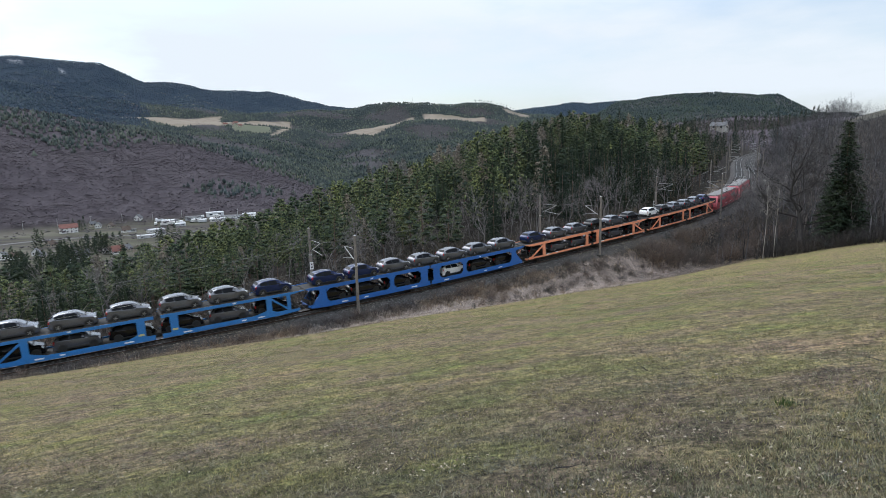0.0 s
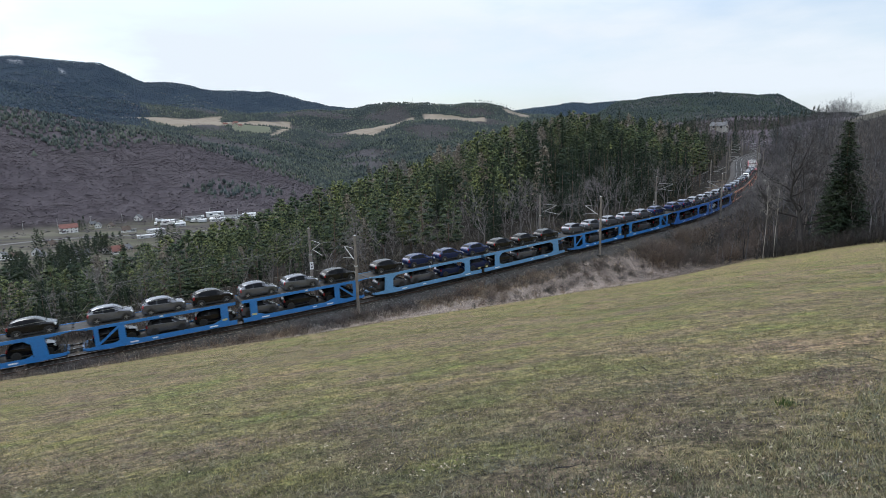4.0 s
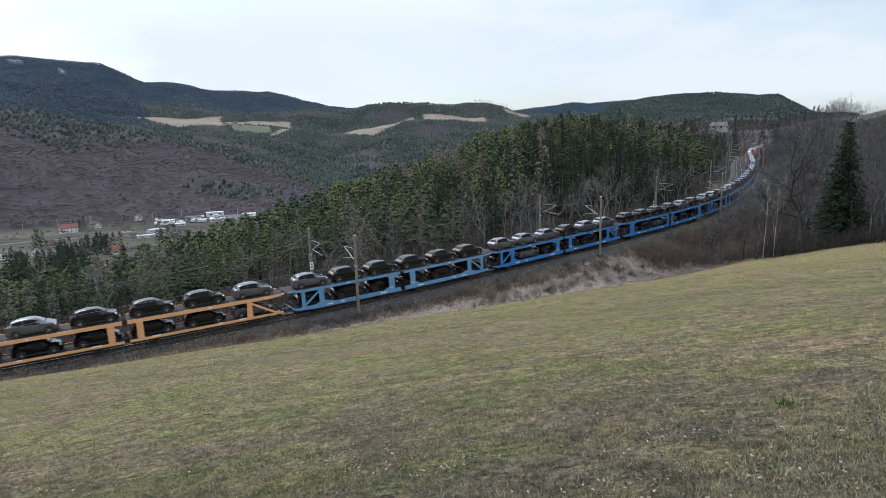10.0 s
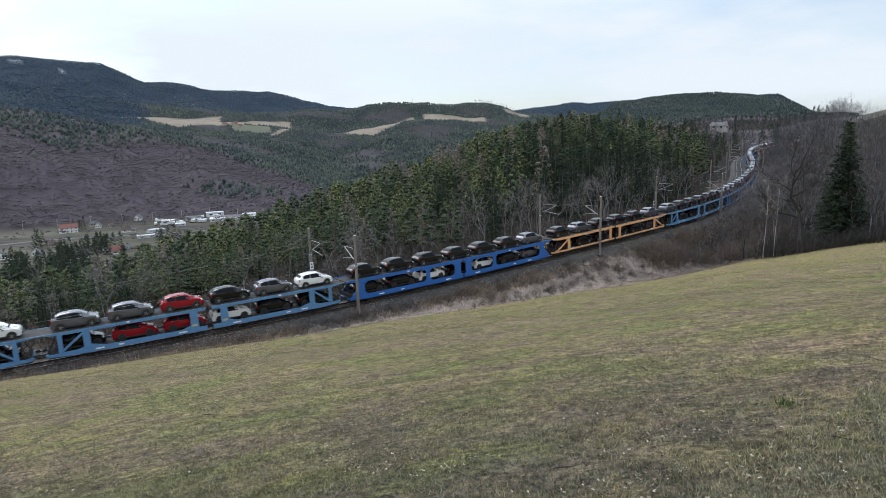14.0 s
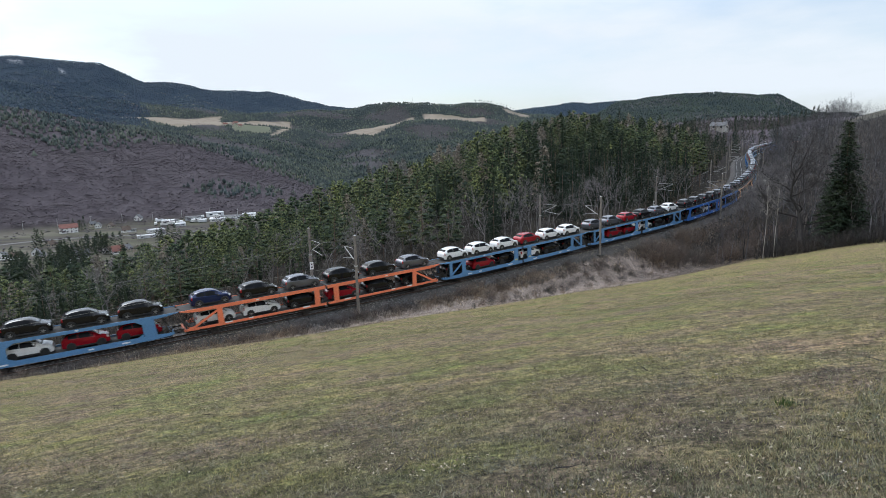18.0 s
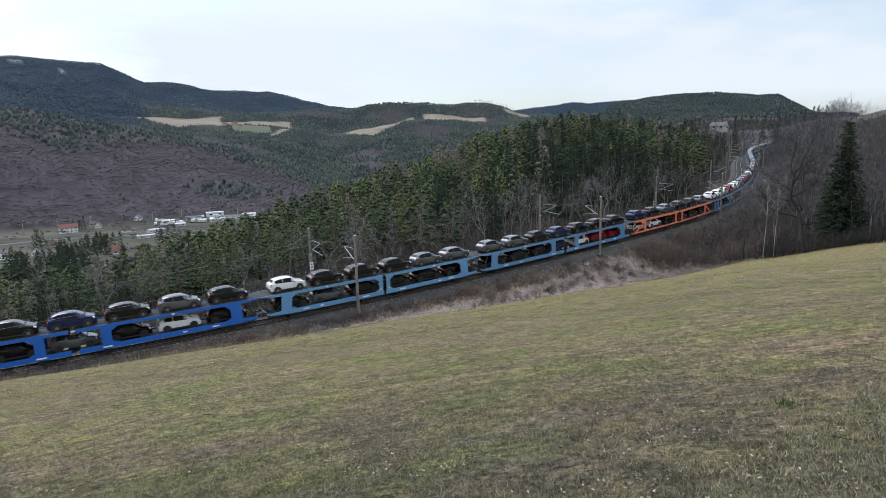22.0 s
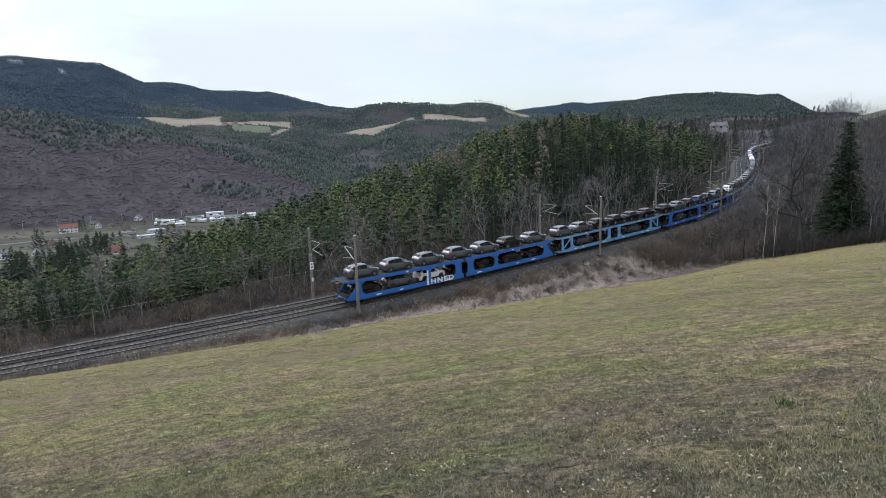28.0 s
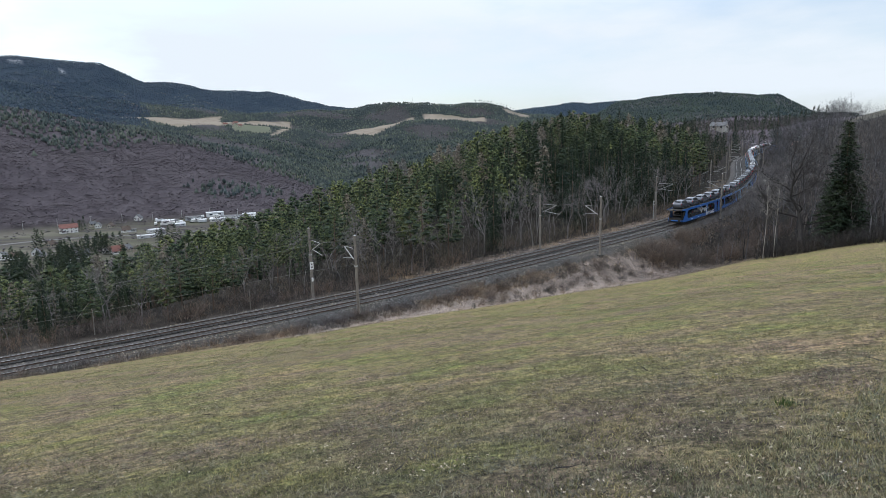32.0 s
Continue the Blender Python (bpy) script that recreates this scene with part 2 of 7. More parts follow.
# ================= the railway line =================
CURVE_AT = [-600, 0, 40, 80, 110, 140, 170, 200, 230, 260, 290, 320, 350, 380, 410, 440, 470, 900]
CURVE_OF = [0.4, 0.53, 4.17, -0.06, 6.74, 4.54, 1.11, 1.84, 1.02, -1.01, -3.04, -3.49, -2.81, -2.27, -1.88, -1.6, -1.4, -1.3]
S0, S1 = -560, 640
SS = np.arange(S0, S1 + 1.0)
_k = np.interp(SS, CURVE_AT, CURVE_OF) / 1000.0
_h = np.concatenate([[0], np.cumsum((_k[1:] + _k[:-1]) / 2)])
HEAD = _h - np.interp(0, SS, _h) + 0.511
_x = np.concatenate([[0], np.cumsum(np.cos((HEAD[1:] + HEAD[:-1]) / 2))])
_y = np.concatenate([[0], np.cumsum(np.sin((HEAD[1:] + HEAD[:-1]) / 2))])
LX = _x - np.interp(0, SS, _x) - 40.41
LY = _y - np.interp(0, SS, _y) + 52.58
LZ = 0.25 + 0.0236 * SS
TRACK2 = 3.9


def line(s, n=0.0, z=0.0):
    """A point of the line: s metres along it, n to its valley side, z above the rail foot level."""
    h = np.interp(s, SS, HEAD)
    return (float(np.interp(s, SS, LX) - np.sin(h) * n), float(np.interp(s, SS, LY) + np.cos(h) * n), float(np.interp(s, SS, LZ) + z))


def line_pose(s, n=0.0, z=0.0):
    h = float(np.interp(s, SS, HEAD))
    return Matrix.Translation(line(s, n, z)) @ Matrix.Rotation(h, 4, "Z") @ Matrix.Rotation(-0.0236, 4, "Y")


def along(x, y):
    """s, n and the rail level of the line's point nearest to each (x, y)."""
    x, y = np.asarray(x, float).ravel(), np.asarray(y, float).ravel()
    k = np.empty(len(x), int)
    sx, sy = LX[::4], LY[::4]
    for i in range(0, len(x), 20000):
        j = slice(i, i + 20000)
        k[j] = np.argmin((x[j, None] - sx) ** 2 + (y[j, None] - sy) ** 2, axis=1) * 4
    ds = (x - LX[k]) * np.cos(HEAD[k]) + (y - LY[k]) * np.sin(HEAD[k])
    s = np.clip(SS[k] + ds, S0, S1)
    h = np.interp(s, SS, HEAD)
    n = -(x - np.interp(s, SS, LX)) * np.sin(h) + (y - np.interp(s, SS, LY)) * np.cos(h)
    return s, n, 0.25 + 0.0236 * s


# ================= the lie of the land =================
def smooth(a, b, v):
    t = np.clip((v - a) / (b - a), 0, 1)
    return t * t * (3 - 2 * t)


def ripple(x, y, size, seed):
    """Smooth pseudo-random undulation of about that size, from -1 to 1."""
    r = np.random.RandomState(seed)
    out = np.zeros_like(x)
    for _ in range(7):
        a, p, k = r.uniform(0, 2 * math.pi), r.uniform(0, 2 * math.pi), r.uniform(0.6, 1.9) * 2 * math.pi / size
        out += np.sin((x * math.cos(a) + y * math.sin(a)) * k + p)
    return out / 4.0


# height over distance of the hills, by bearing (degrees from north, clockwise), ring by ring
BEARING = [-60, -40, -34, -28, -25, -20, -15, -10, -3, 4, 8, 12, 16, 20, 24, 28.5, 31, 40, 60]
RINGS = (
    (430, [-.19, -.188, -.188, -.188, -.188, -.188, -.188, -.185, -.15, -.11, -.08, -.06, -.04, -.02, -.005, .0, .015, .03, .03]),
    (700, [-.115, -.115, -.115, -.115, -.115, -.115, -.115, -.115, -.10, -.08, -.07, -.05, -.03, -.01, 0, 0, .01, .02, .02]),
    (1000, [.01, .0, -.005, -.018, -.025, -.04, -.06, -.085, -.08, -.06, -.05, -.03, -.01, .0, .01, .01, .01, .02, .02]),
    (1300, [.08, .066, .055, .030, .018, -.005, -.028, -.074, -.06, -.04, -.03, -.02, .01, .015, .02, .02, .01, .01, .01]),
    (1650, [.05, .04, .03, .012, .008, -.01, -.025, -.04, -.03, -.02, -.01, .0, .03, .035, .038, .03, .012, .01, .01]),
    (1900, [.06, .06, .045, .024, .020, .012, .0, -.02, -.005, .0, .005, .01, .046, .0535, .0545, .0465, .018, .01, .01]),
    (2300, [.07, .075, .065, .042, .038, .034, .026, .012, .03, .03, .02, .02, .03, .03, .03, .02, .01, .0, .0]),
    (2600, [.09, .09, .085, .065, .058, .048, .040, .049, .056, .051, .034, .025, .03, .03, .02, .01, .0, .0, .0]),
    (3300, [.11, .120, .120, .113, .092, .080, .077, .053, .03, .03, .040, .049, .047, .03, .02, .01, .0, .0, .0]),
    (4600, [.06, .06, .06, .05, .045, .04, .035, .02, .01, .01, .01, .015, .02, .01, .0, .0, .0, .0, .0]),
)
RING_R = np.array([r for r, _ in RINGS], float)


def far_height(x, y):
    r = np.hypot(x, y)
    a = np.degrees(np.arctan2(x, y))
    a = np.clip(a, -60, 60)
    cols = np.stack([np.interp(a, BEARING, row) * rr for rr, row in RINGS], -1)
    i = np.clip(np.searchsorted(RING_R, r) - 1, 0, len(RING_R) - 2)
    t = np.clip((r - RING_R[i]) / (RING_R[i + 1] - RING_R[i]), 0, 1)
    t = t * t * (3 - 2 * t) * 0.6 + t * 0.4
    k = np.arange(len(r))
    z = cols[k, i] * (1 - t) + cols[k, i + 1] * t
    rough = smooth(720, 1100, r)
    return z + 20 + rough * (ripple(x, y, 420, 3) * 7 + ripple(x, y, 150, 4) * 3)


# height of the canopy over distance, by bearing: the wood thins and shortens towards the line
CROWN_AT = [-50, -36.6, -32.8, -28.5, -26.4, -18.2, -13.6, -9.5, -4.2, 1.1, 6.3, 11.4, 16.3, 20.9, 22.7, 26]
CROWN_OF = [-.168, -.166, -.160, -.152, -.139, -.1136, -.0822, -.0609, -.0385, -.0157, .015, .0317, .0457, .0406, .0351, .024]


def meadow_height(x, y):
    return 18.3 + 0.119 * x - 0.267 * y + 1.0 * smooth(28, 62, x) * smooth(50, 95, y) + 0.10 * ripple(x, y, 22, 8) * smooth(5, 25, np.hypot(x, y))


def verge(s):
    """Where the meadow begins, in metres from the track's axis."""
    return np.interp(s, [-100, 0, 20, 45, 70, 100, 140, 220], [4.5, 3.4, 5.2, 8.5, 12.0, 15.0, 22.0, 30.0])


def ground_height(x, y):
    """World height of the land at arrays x, y."""
    x, y = np.asarray(x, float).ravel(), np.asarray(y, float).ravel()
    s, n, rail = along(x, y)
    bed = rail - 0.75
    # valley side: falls away at first, rises to a wooded spur further along
    fall = np.interp(s, [-200, 0, 40, 80, 130, 180, 260, 330, 600], [.34, .30, .25, .17, .05, -.03, -.16, -.10, -.05])
    d = np.maximum(n - TRACK2 - 3.2, 0)
    down = bed - fall * np.where(fall < 0, np.minimum(d, 45), d) * smooth(0, 10, d) - 0.22 * np.maximum(d - 75, 0) * smooth(60, 120, s) + ripple(x, y, 60, 5) * 1.2 * smooth(5, 40, d)
    # the wooded spur: its floor climbs away from the line to a crest, then drops to the valley
    a, r = np.degrees(np.arctan2(x, y)), np.hypot(x, y)
    crest = np.interp(a, [-45, -30, -15, 0, 25], [38, 45, 62, 75, 80])
    floor = 20 + np.interp(a, CROWN_AT, CROWN_OF) * r - 14.5
    w = smooth(3, crest, d)
    spur = bed * (1 - w) + floor * w - 0.3 * np.maximum(d - crest - 8, 0) + ripple(x, y, 60, 5) * 0.8 * smooth(5, 40, d)
    q = smooth(26, 22, a)
    down = down * (1 - q) + spur * q
    # hill side: bank between track and meadow
    w = verge(s)
    mead = meadow_height(x, y)
    knoll = smooth(105, 235, r) * smooth(27.4, 29.0, a) * (1 - smooth(70, 110, a))
    hill = mead * (1 - knoll) + knoll * (20 + np.interp(a, [28, 29, 30, 33, 36], [-.02, -.004, .0, .003, .016]) * r)
    t = np.clip((-n - 2.4) / np.maximum(w - 2.4, 0.5), 0, 1)
    t = t * t * (3 - 2 * t)
    dip = -0.5 * np.sin(np.pi * t) * smooth(5, 12, w)
    up = bed * (1 - t) + hill * t + dip
    near = np.where(n > TRACK2 + 3.2, down, np.where(n < -2.4, up, bed))
    far = far_height(x, y) + 6.4 * np.exp(-((x - 176.6) ** 2 + (y - 392.1) ** 2) / 700.0)     # knoll under the house
    b = smooth(270, 430, r) * smooth(14, 60, np.abs(n - 2))
    return near * (1 - b) + far * b


def ground_z(x, y):
    return float(ground_height([x], [y])[0])


# bearing columns are dense ahead, sparse behind; rings grow with distance
COLS = np.concatenate([np.arange(-180, -46, 4.0), np.arange(-46, 46, 0.3), np.arange(46, 180, 4.0)])
RADII = 1.0 * 1.0235 ** np.arange(0, 364)
RADII = np.concatenate([[0.6], RADII[RADII < 1780], np.arange(1790, 2560, 13.0), RADII[RADII > 2575]])
GA, GR = np.meshgrid(np.radians(COLS), RADII)
GX, GY = (np.sin(GA) * GR).ravel(), (np.cos(GA) * GR).ravel()
GZ = ground_height(GX, GY)
nr, nc = GA.shape
idx = np.arange(nr * nc).reshape(nr, nc)
nxt = np.roll(idx, -1, axis=1)
quads = np.stack([idx[:-1], nxt[:-1], nxt[1:], idx[1:]], -1).reshape(-1, 4)[:, ::-1]
fan = [(int(idx[0, j]), int(nxt[0, j]), len(GX)) for j in range(nc)]


def patch_of(x, y, a0, a1, r0, r1, tilt=0.0, soft=0.02):
    """1 inside a field between two bearings and two distances, with uneven edges."""
    a, r = np.degrees(np.arctan2(x, y)), np.hypot(x, y)
    w = 0.05 * ripple(x, y, r1 * 0.12, int(abs(a0 * 7 + r0)) % 1000)
    u = (a - a0) / (a1 - a0) + w
    v = (r - r0 - tilt * (a - a0)) / (r1 - r0) + w
    e = np.minimum(np.minimum(u, 1 - u), np.minimum(v, 1 - v) * 0.7)
    return smooth(0, soft, e)


def field_of(x, y, a0, a1, near, far):
    """1 inside a field between two bearings; near and far: distances of its edges at both bearings."""
    a, r = np.degrees(np.arctan2(x, y)), np.hypot(x, y)
    w = 0.035 * ripple(x, y, 130, int(abs(a0 * 7 + near[0])) % 1000)
    u = (a - a0) / (a1 - a0) + w
    lo = near[0] + (near[1] - near[0]) * u
    hi = far[0] + (far[1] - far[0]) * u
    v = (r - lo) / np.maximum(hi - lo, 10) + w
    return smooth(0, 0.035, np.minimum(np.minimum(u, 1 - u) * 2.0, np.minimum(v, 1 - v)))


FIELDS = ((-26.9, -22.6, (2270, 2080), (2330, 2400)), (-22.8, -19.2, (2085, 2190), (2395, 2490)), (-19.7, -16.6, (2160, 2290), (2260, 2400)),
          (-17.0, -13.4, (2270, 2330), (2400, 2440)), (-15.2, -12.9, (2060, 2275), (2110, 2330)), (-8.6, -6.0, (2190, 2110), (2260, 2240)),
          (-6.2, -2.4, (2105, 2330), (2235, 2380)), (-1.5, 4.2, (2290, 2250), (2435, 2335)), (5.9, 8.2, (2480, 2480), (2620, 2620)))


def crop_mask(x, y):
    return field_of(x, y, -18.4, -15.3, (2085, 2130), (2240, 2270))


def field_mask(x, y):
    m = np.maximum(patch_of(x, y, 33.2, 46, 262, 420, 0), crop_mask(x, y))
    for one in FIELDS:
        m = np.maximum(m, field_of(x, y, *one))
    return m


def snow_mask(x, y):
    """Old snow and bare rock on the far ridge."""
    m = np.zeros(len(x))
    for a0, a1, near, far in ((-36.6, -35.4, 2960, 3010), (-34.2, -33.0, 3080, 3120), (-31.0, -30.2, 3020, 3050), (-15.2, -13.6, 3120, 3165), (-13.4, -11.9, 3190, 3260), (-17.0, -16.3, 2960, 3010), (-11.8, -11.2, 3060, 3090), (-24.2, -22.8, 3250, 3300)):
        m = np.maximum(m, field_of(x, y, a0, a1, (near, near), (far, far)) * (ripple(x, y, 38, 77) > -0.12))
    return m


def zones(x, y):
    """Shares of meadow, pale field and valley floor at each place; the rest is wooded or rough ground."""
    s, n, _ = along(x, y)
    r = np.hypot(x, y)
    a = np.degrees(np.arctan2(x, y))
    mead = smooth(-0.9, 0.9, -n - verge(s) + 0.7 * ripple(x, y, 7, 21)) * (1 - smooth(100, 122, r)) * (np.abs(a) < 100)
    mead = np.where(r < 60, np.maximum(mead, (n < -6) * 1.0), mead)
    field = field_mask(x, y)
    floor = smooth(350, 420, r) * (1 - smooth(700, 735, r)) * smooth(-8, -12, a)
    bank = smooth(2.9, 3.6, -n + 0.5 * ripple(x, y, 5, 23)) * smooth(1.5, -0.5, -n - verge(s)) * smooth(104, 82, s)
    bank = np.maximum(bank, smooth(1.0, 0.0, np.abs(n - TRACK2 - 4.2) - 0.7) * smooth(230, 160, r) * (0.15 + 0.85 * smooth(45, 62, s)))
    edge = -n - verge(s)
    strip = smooth(0.9, -0.2, edge + 0.5 * ripple(x, y, 4, 25)) * smooth(-6.5, -3.2, edge) * smooth(2.9, 3.6, -n) * smooth(84, 62, s) * smooth(-25, 5, s)
    return mead, field, floor, bank, strip


MEAD, FIELD, FLOOR, BANK, STRIP = zones(GX, GY)
PASTURE = FIELD * (GX > 0) * (np.hypot(GX, GY) < 500)
FIELD, FLOOR = FIELD - PASTURE, np.maximum(FLOOR, PASTURE)
RIM = float(ground_z(0.0, 0.01))
ground = mesh_ob("ground", [*zip(GX.tolist(), GY.tolist(), GZ.tolist()), (0.0, 0.0, RIM)], quads.tolist() + fan, [], None, True)
GR_, GB_ = np.hypot(GX, GY), np.degrees(np.arctan2(GX, GY))
LEAFLESS = np.maximum(smooth(700, 760, GR_) * (GB_ < -6), smooth(380, 430, GR_) * (GB_ > 16))
CONIFER = np.maximum(smooth(1330, 1420, GR_), smooth(700, 800, GR_) * (np.abs(GB_ - 4) < 12))
THIN = smooth(0.16, 0.34, ripple(GX, GY, 330, 41)) * smooth(1400, 1480, GR_) * smooth(2660, 2560, GR_)
THIN *= 0.6
LEAFLESS, CONIFER = np.maximum(LEAFLESS, THIN), CONIFER * (1 - THIN)
# where the ground takes the haze-blue colour of the far ridge
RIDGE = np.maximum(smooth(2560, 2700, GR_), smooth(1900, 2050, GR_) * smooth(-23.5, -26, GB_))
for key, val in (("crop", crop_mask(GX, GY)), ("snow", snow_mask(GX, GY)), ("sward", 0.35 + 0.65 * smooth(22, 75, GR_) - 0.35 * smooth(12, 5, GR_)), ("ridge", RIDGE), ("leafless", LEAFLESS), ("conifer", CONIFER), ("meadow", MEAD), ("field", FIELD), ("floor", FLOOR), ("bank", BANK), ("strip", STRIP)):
    at = ground.data.attributes.new(key, "FLOAT", "POINT")
    at.data.foreach_set("value", np.append(val, 0.0).astype(np.float32))
tagged(ground, "hilly land with a short-mown winter meadow, leaf litter and distant fields", "ground", kind="structure")


def ground_material():
    m, n, l, b = principled("land")
    # meadow turf
    big = noise_node(n, l, 0.33, 5, rough=0.7)
    mid = noise_node(n, l, 1.3, 6, rough=0.7)
    fine = noise_node(n, l, 11.0, 8, rough=0.75)
    tc = n.new("ShaderNodeTexCoord")
    stretch = n.new("ShaderNodeMapping")
    stretch.inputs["Rotation"].default_value = (0, 0, radians(-24))
    stretch.inputs["Scale"].default_value = (0.22, 1.0, 1.0)
    swath = n.new("ShaderNodeTexNoise")
    swath.inputs["Scale"].default_value, swath.inputs["Detail"].default_value = 0.75, 6
    l.new(tc.outputs["Object"], stretch.inputs["Vector"])
    l.new(stretch.outputs["Vector"], swath.inputs["Vector"])
    g1 = ramp_node(n, l, big.outputs["Fac"], [(0.36, (0.130, 0.100, 0.080)), (0.47, (0.130, 0.109, 0.072)), (0.55, (0.120, 0.112, 0.058)), (0.66, (0.092, 0.106, 0.044))]).outputs["Color"]
    g2 = ramp_node(n, l, swath.outputs["Fac"], [(0.36, (0.86, 0.85, 0.86)), (0.5, (1.0, 1.0, 1.0)), (0.66, (1.14, 1.10, 1.0))]).outputs["Color"]
    g3 = ramp_node(n, l, mid.outputs["Fac"], [(0.33, (0.74, 0.72, 0.74)), (0.47, (1.0, 1.0, 1.0)), (0.66, (1.34, 1.32, 1.18))]).outputs["Color"]
    g4 = ramp_node(n, l, fine.outputs["Fac"], [(0.38, (0.30, 0.29, 0.29)), (0.50, (1.0, 1.0, 1.0)), (0.61, (1.85, 1.78, 1.62))]).outputs["Color"]
    grit = noise_node(n, l, 60.0, 4, rough=0.7)
    g5 = ramp_node(n, l, grit.outputs["Fac"], [(0.36, (0.42, 0.41, 0.40)), (0.5, (1.0, 1.0, 1.0)), (0.63, (1.7, 1.65, 1.5))]).outputs["Color"]
    g4 = mix_node(n, l, 1.0, g4, g5, "MULTIPLY")
    scrape = noise_node(n, l, 0.9, 10, rough=0.78)
    g6 = ramp_node(n, l, scrape.outputs["Fac"], [(0.56, (1.0, 1.0, 1.0)), (0.70, (0.86, 0.84, 0.85))]).outputs["Color"]
    turf = mix_node(n, l, 1.0, mix_node(n, l, 1.0, mix_node(n, l, 1.0, g1, g2, "MULTIPLY"), g3, "MULTIPLY"), g4, "MULTIPLY")
    turf = mix_node(n, l, 1.0, turf, g6, "MULTIPLY")
    lump = noise_node(n, l, 3.4, 6, rough=0.65)
    g7 = ramp_node(n, l, lump.outputs["Fac"], [(0.40, (0.58, 0.57, 0.58)), (0.5, (1.0, 1.0, 1.0)), (0.60, (1.40, 1.36, 1.25))]).outputs["Color"]
    turf = mix_node(n, l, 1.0, turf, g7, "MULTIPLY")
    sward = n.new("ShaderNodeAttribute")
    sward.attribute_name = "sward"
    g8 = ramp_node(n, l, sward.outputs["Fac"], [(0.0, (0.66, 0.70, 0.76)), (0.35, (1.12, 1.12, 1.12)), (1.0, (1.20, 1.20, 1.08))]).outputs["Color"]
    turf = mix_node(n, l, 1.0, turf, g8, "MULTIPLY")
    # litter under the woods, tree shade put into its dark tones; dead bank grass
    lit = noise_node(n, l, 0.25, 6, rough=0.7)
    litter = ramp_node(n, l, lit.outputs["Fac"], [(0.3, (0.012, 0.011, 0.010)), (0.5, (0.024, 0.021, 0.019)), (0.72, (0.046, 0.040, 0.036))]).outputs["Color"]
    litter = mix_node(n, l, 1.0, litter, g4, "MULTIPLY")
    # pale stubble fields, valley floor
    fld = noise_node(n, l, 0.012, 5)
    pale = ramp_node(n, l, fld.outputs["Fac"], [(0.36, (0.165, 0.138, 0.108)), (0.5, (0.235, 0.198, 0.158)), (0.64, (0.190, 0.162, 0.122))]).outputs["Color"]
    band = n.new("ShaderNodeMapping")
    band.inputs["Rotation"].default_value = (0, 0, radians(-30))
    band.inputs["Scale"].default_value = (0.22, 1.0, 1.0)
    l.new(tc.outputs["Object"], band.inputs["Vector"])
    val = n.new("ShaderNodeTexNoise")
    val.inputs["Scale"].default_value, val.inputs["Detail"].default_value, val.inputs["Roughness"].default_value = 0.03, 6, 0.65
    l.new(band.outputs["Vector"], val.inputs["Vector"])
    vale = ramp_node(n, l, val.outputs["Fac"], [(0.36, (0.040, 0.035, 0.034)), (0.46, (0.066, 0.059, 0.053)), (0.54, (0.086, 0.086, 0.058)), (0.62, (0.115, 0.106, 0.086))]).outputs["Color"]
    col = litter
    dead = ramp_node(n, l, noise_node(n, l, 0.5, 6, rough=0.7).outputs["Fac"], [(0.36, (0.080, 0.065, 0.059)), (0.5, (0.165, 0.136, 0.124)), (0.64, (0.25, 0.210, 0.192))]).outputs["Color"]
    dead = mix_node(n, l, 1.0, dead, g4, "MULTIPLY")
    pinkish = mix_node(n, l, 1.0, ramp_node(n, l, mid.outputs["Fac"], [(0.34, (0.145, 0.118, 0.105)), (0.52, (0.235, 0.197, 0.178)), (0.66, (0.30, 0.257, 0.232))]).outputs["Color"], g4, "MULTIPLY")
    # floors of the far woods: their own tones plus blue put in as haze
    hazed_moss = ramp_node(n, l, lit.outputs["Fac"], [(0.3, (0.017, 0.025, 0.026)), (0.7, (0.036, 0.046, 0.044))]).outputs["Color"]
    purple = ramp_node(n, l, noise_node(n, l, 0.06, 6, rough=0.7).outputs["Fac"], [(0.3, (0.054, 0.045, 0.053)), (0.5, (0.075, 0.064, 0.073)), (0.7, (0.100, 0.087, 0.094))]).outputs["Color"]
    # the ridge colour holds distance haze as blue
    for key, c in (("leafless", purple), ("conifer", hazed_moss), ("ridge", (0.019, 0.033, 0.052)), ("snow", (0.22, 0.23, 0.25)), ("bank", dead), ("strip", pinkish), ("floor", vale), ("field", pale), ("crop", (0.110, 0.118, 0.082)), ("meadow", turf)):
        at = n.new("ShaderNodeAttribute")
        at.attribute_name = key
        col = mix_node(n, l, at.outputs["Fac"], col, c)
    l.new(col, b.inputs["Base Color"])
    b.inputs["Roughness"].default_value, b.inputs["Specular IOR Level"].default_value = 0.95, 0.1
    bump_node(n, l, b, fine.outputs["Fac"], 0.7, 0.06)
    return m


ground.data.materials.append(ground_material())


# ================= track =================
def sweep(name, s_list, section, material, parent=None, closed=True):
    """A section (n, z) drawn along the line."""
    verts, faces = [], []
    k = len(section)
    for s in s_list:
        verts += [line(s, nn, zz) for nn, zz in section]
    for i in range(len(s_list) - 1):
        for j in range(k if closed else k - 1):
            a, b2 = i * k + j, i * k + (j + 1) % k
            faces.append((a, b2, b2 + k, a + k))
    if closed:
        faces += [tuple(range(k))[::-1], tuple((len(s_list) - 1) * k + j for j in range(k))]
    return mesh_ob(name, verts, faces, material, parent)


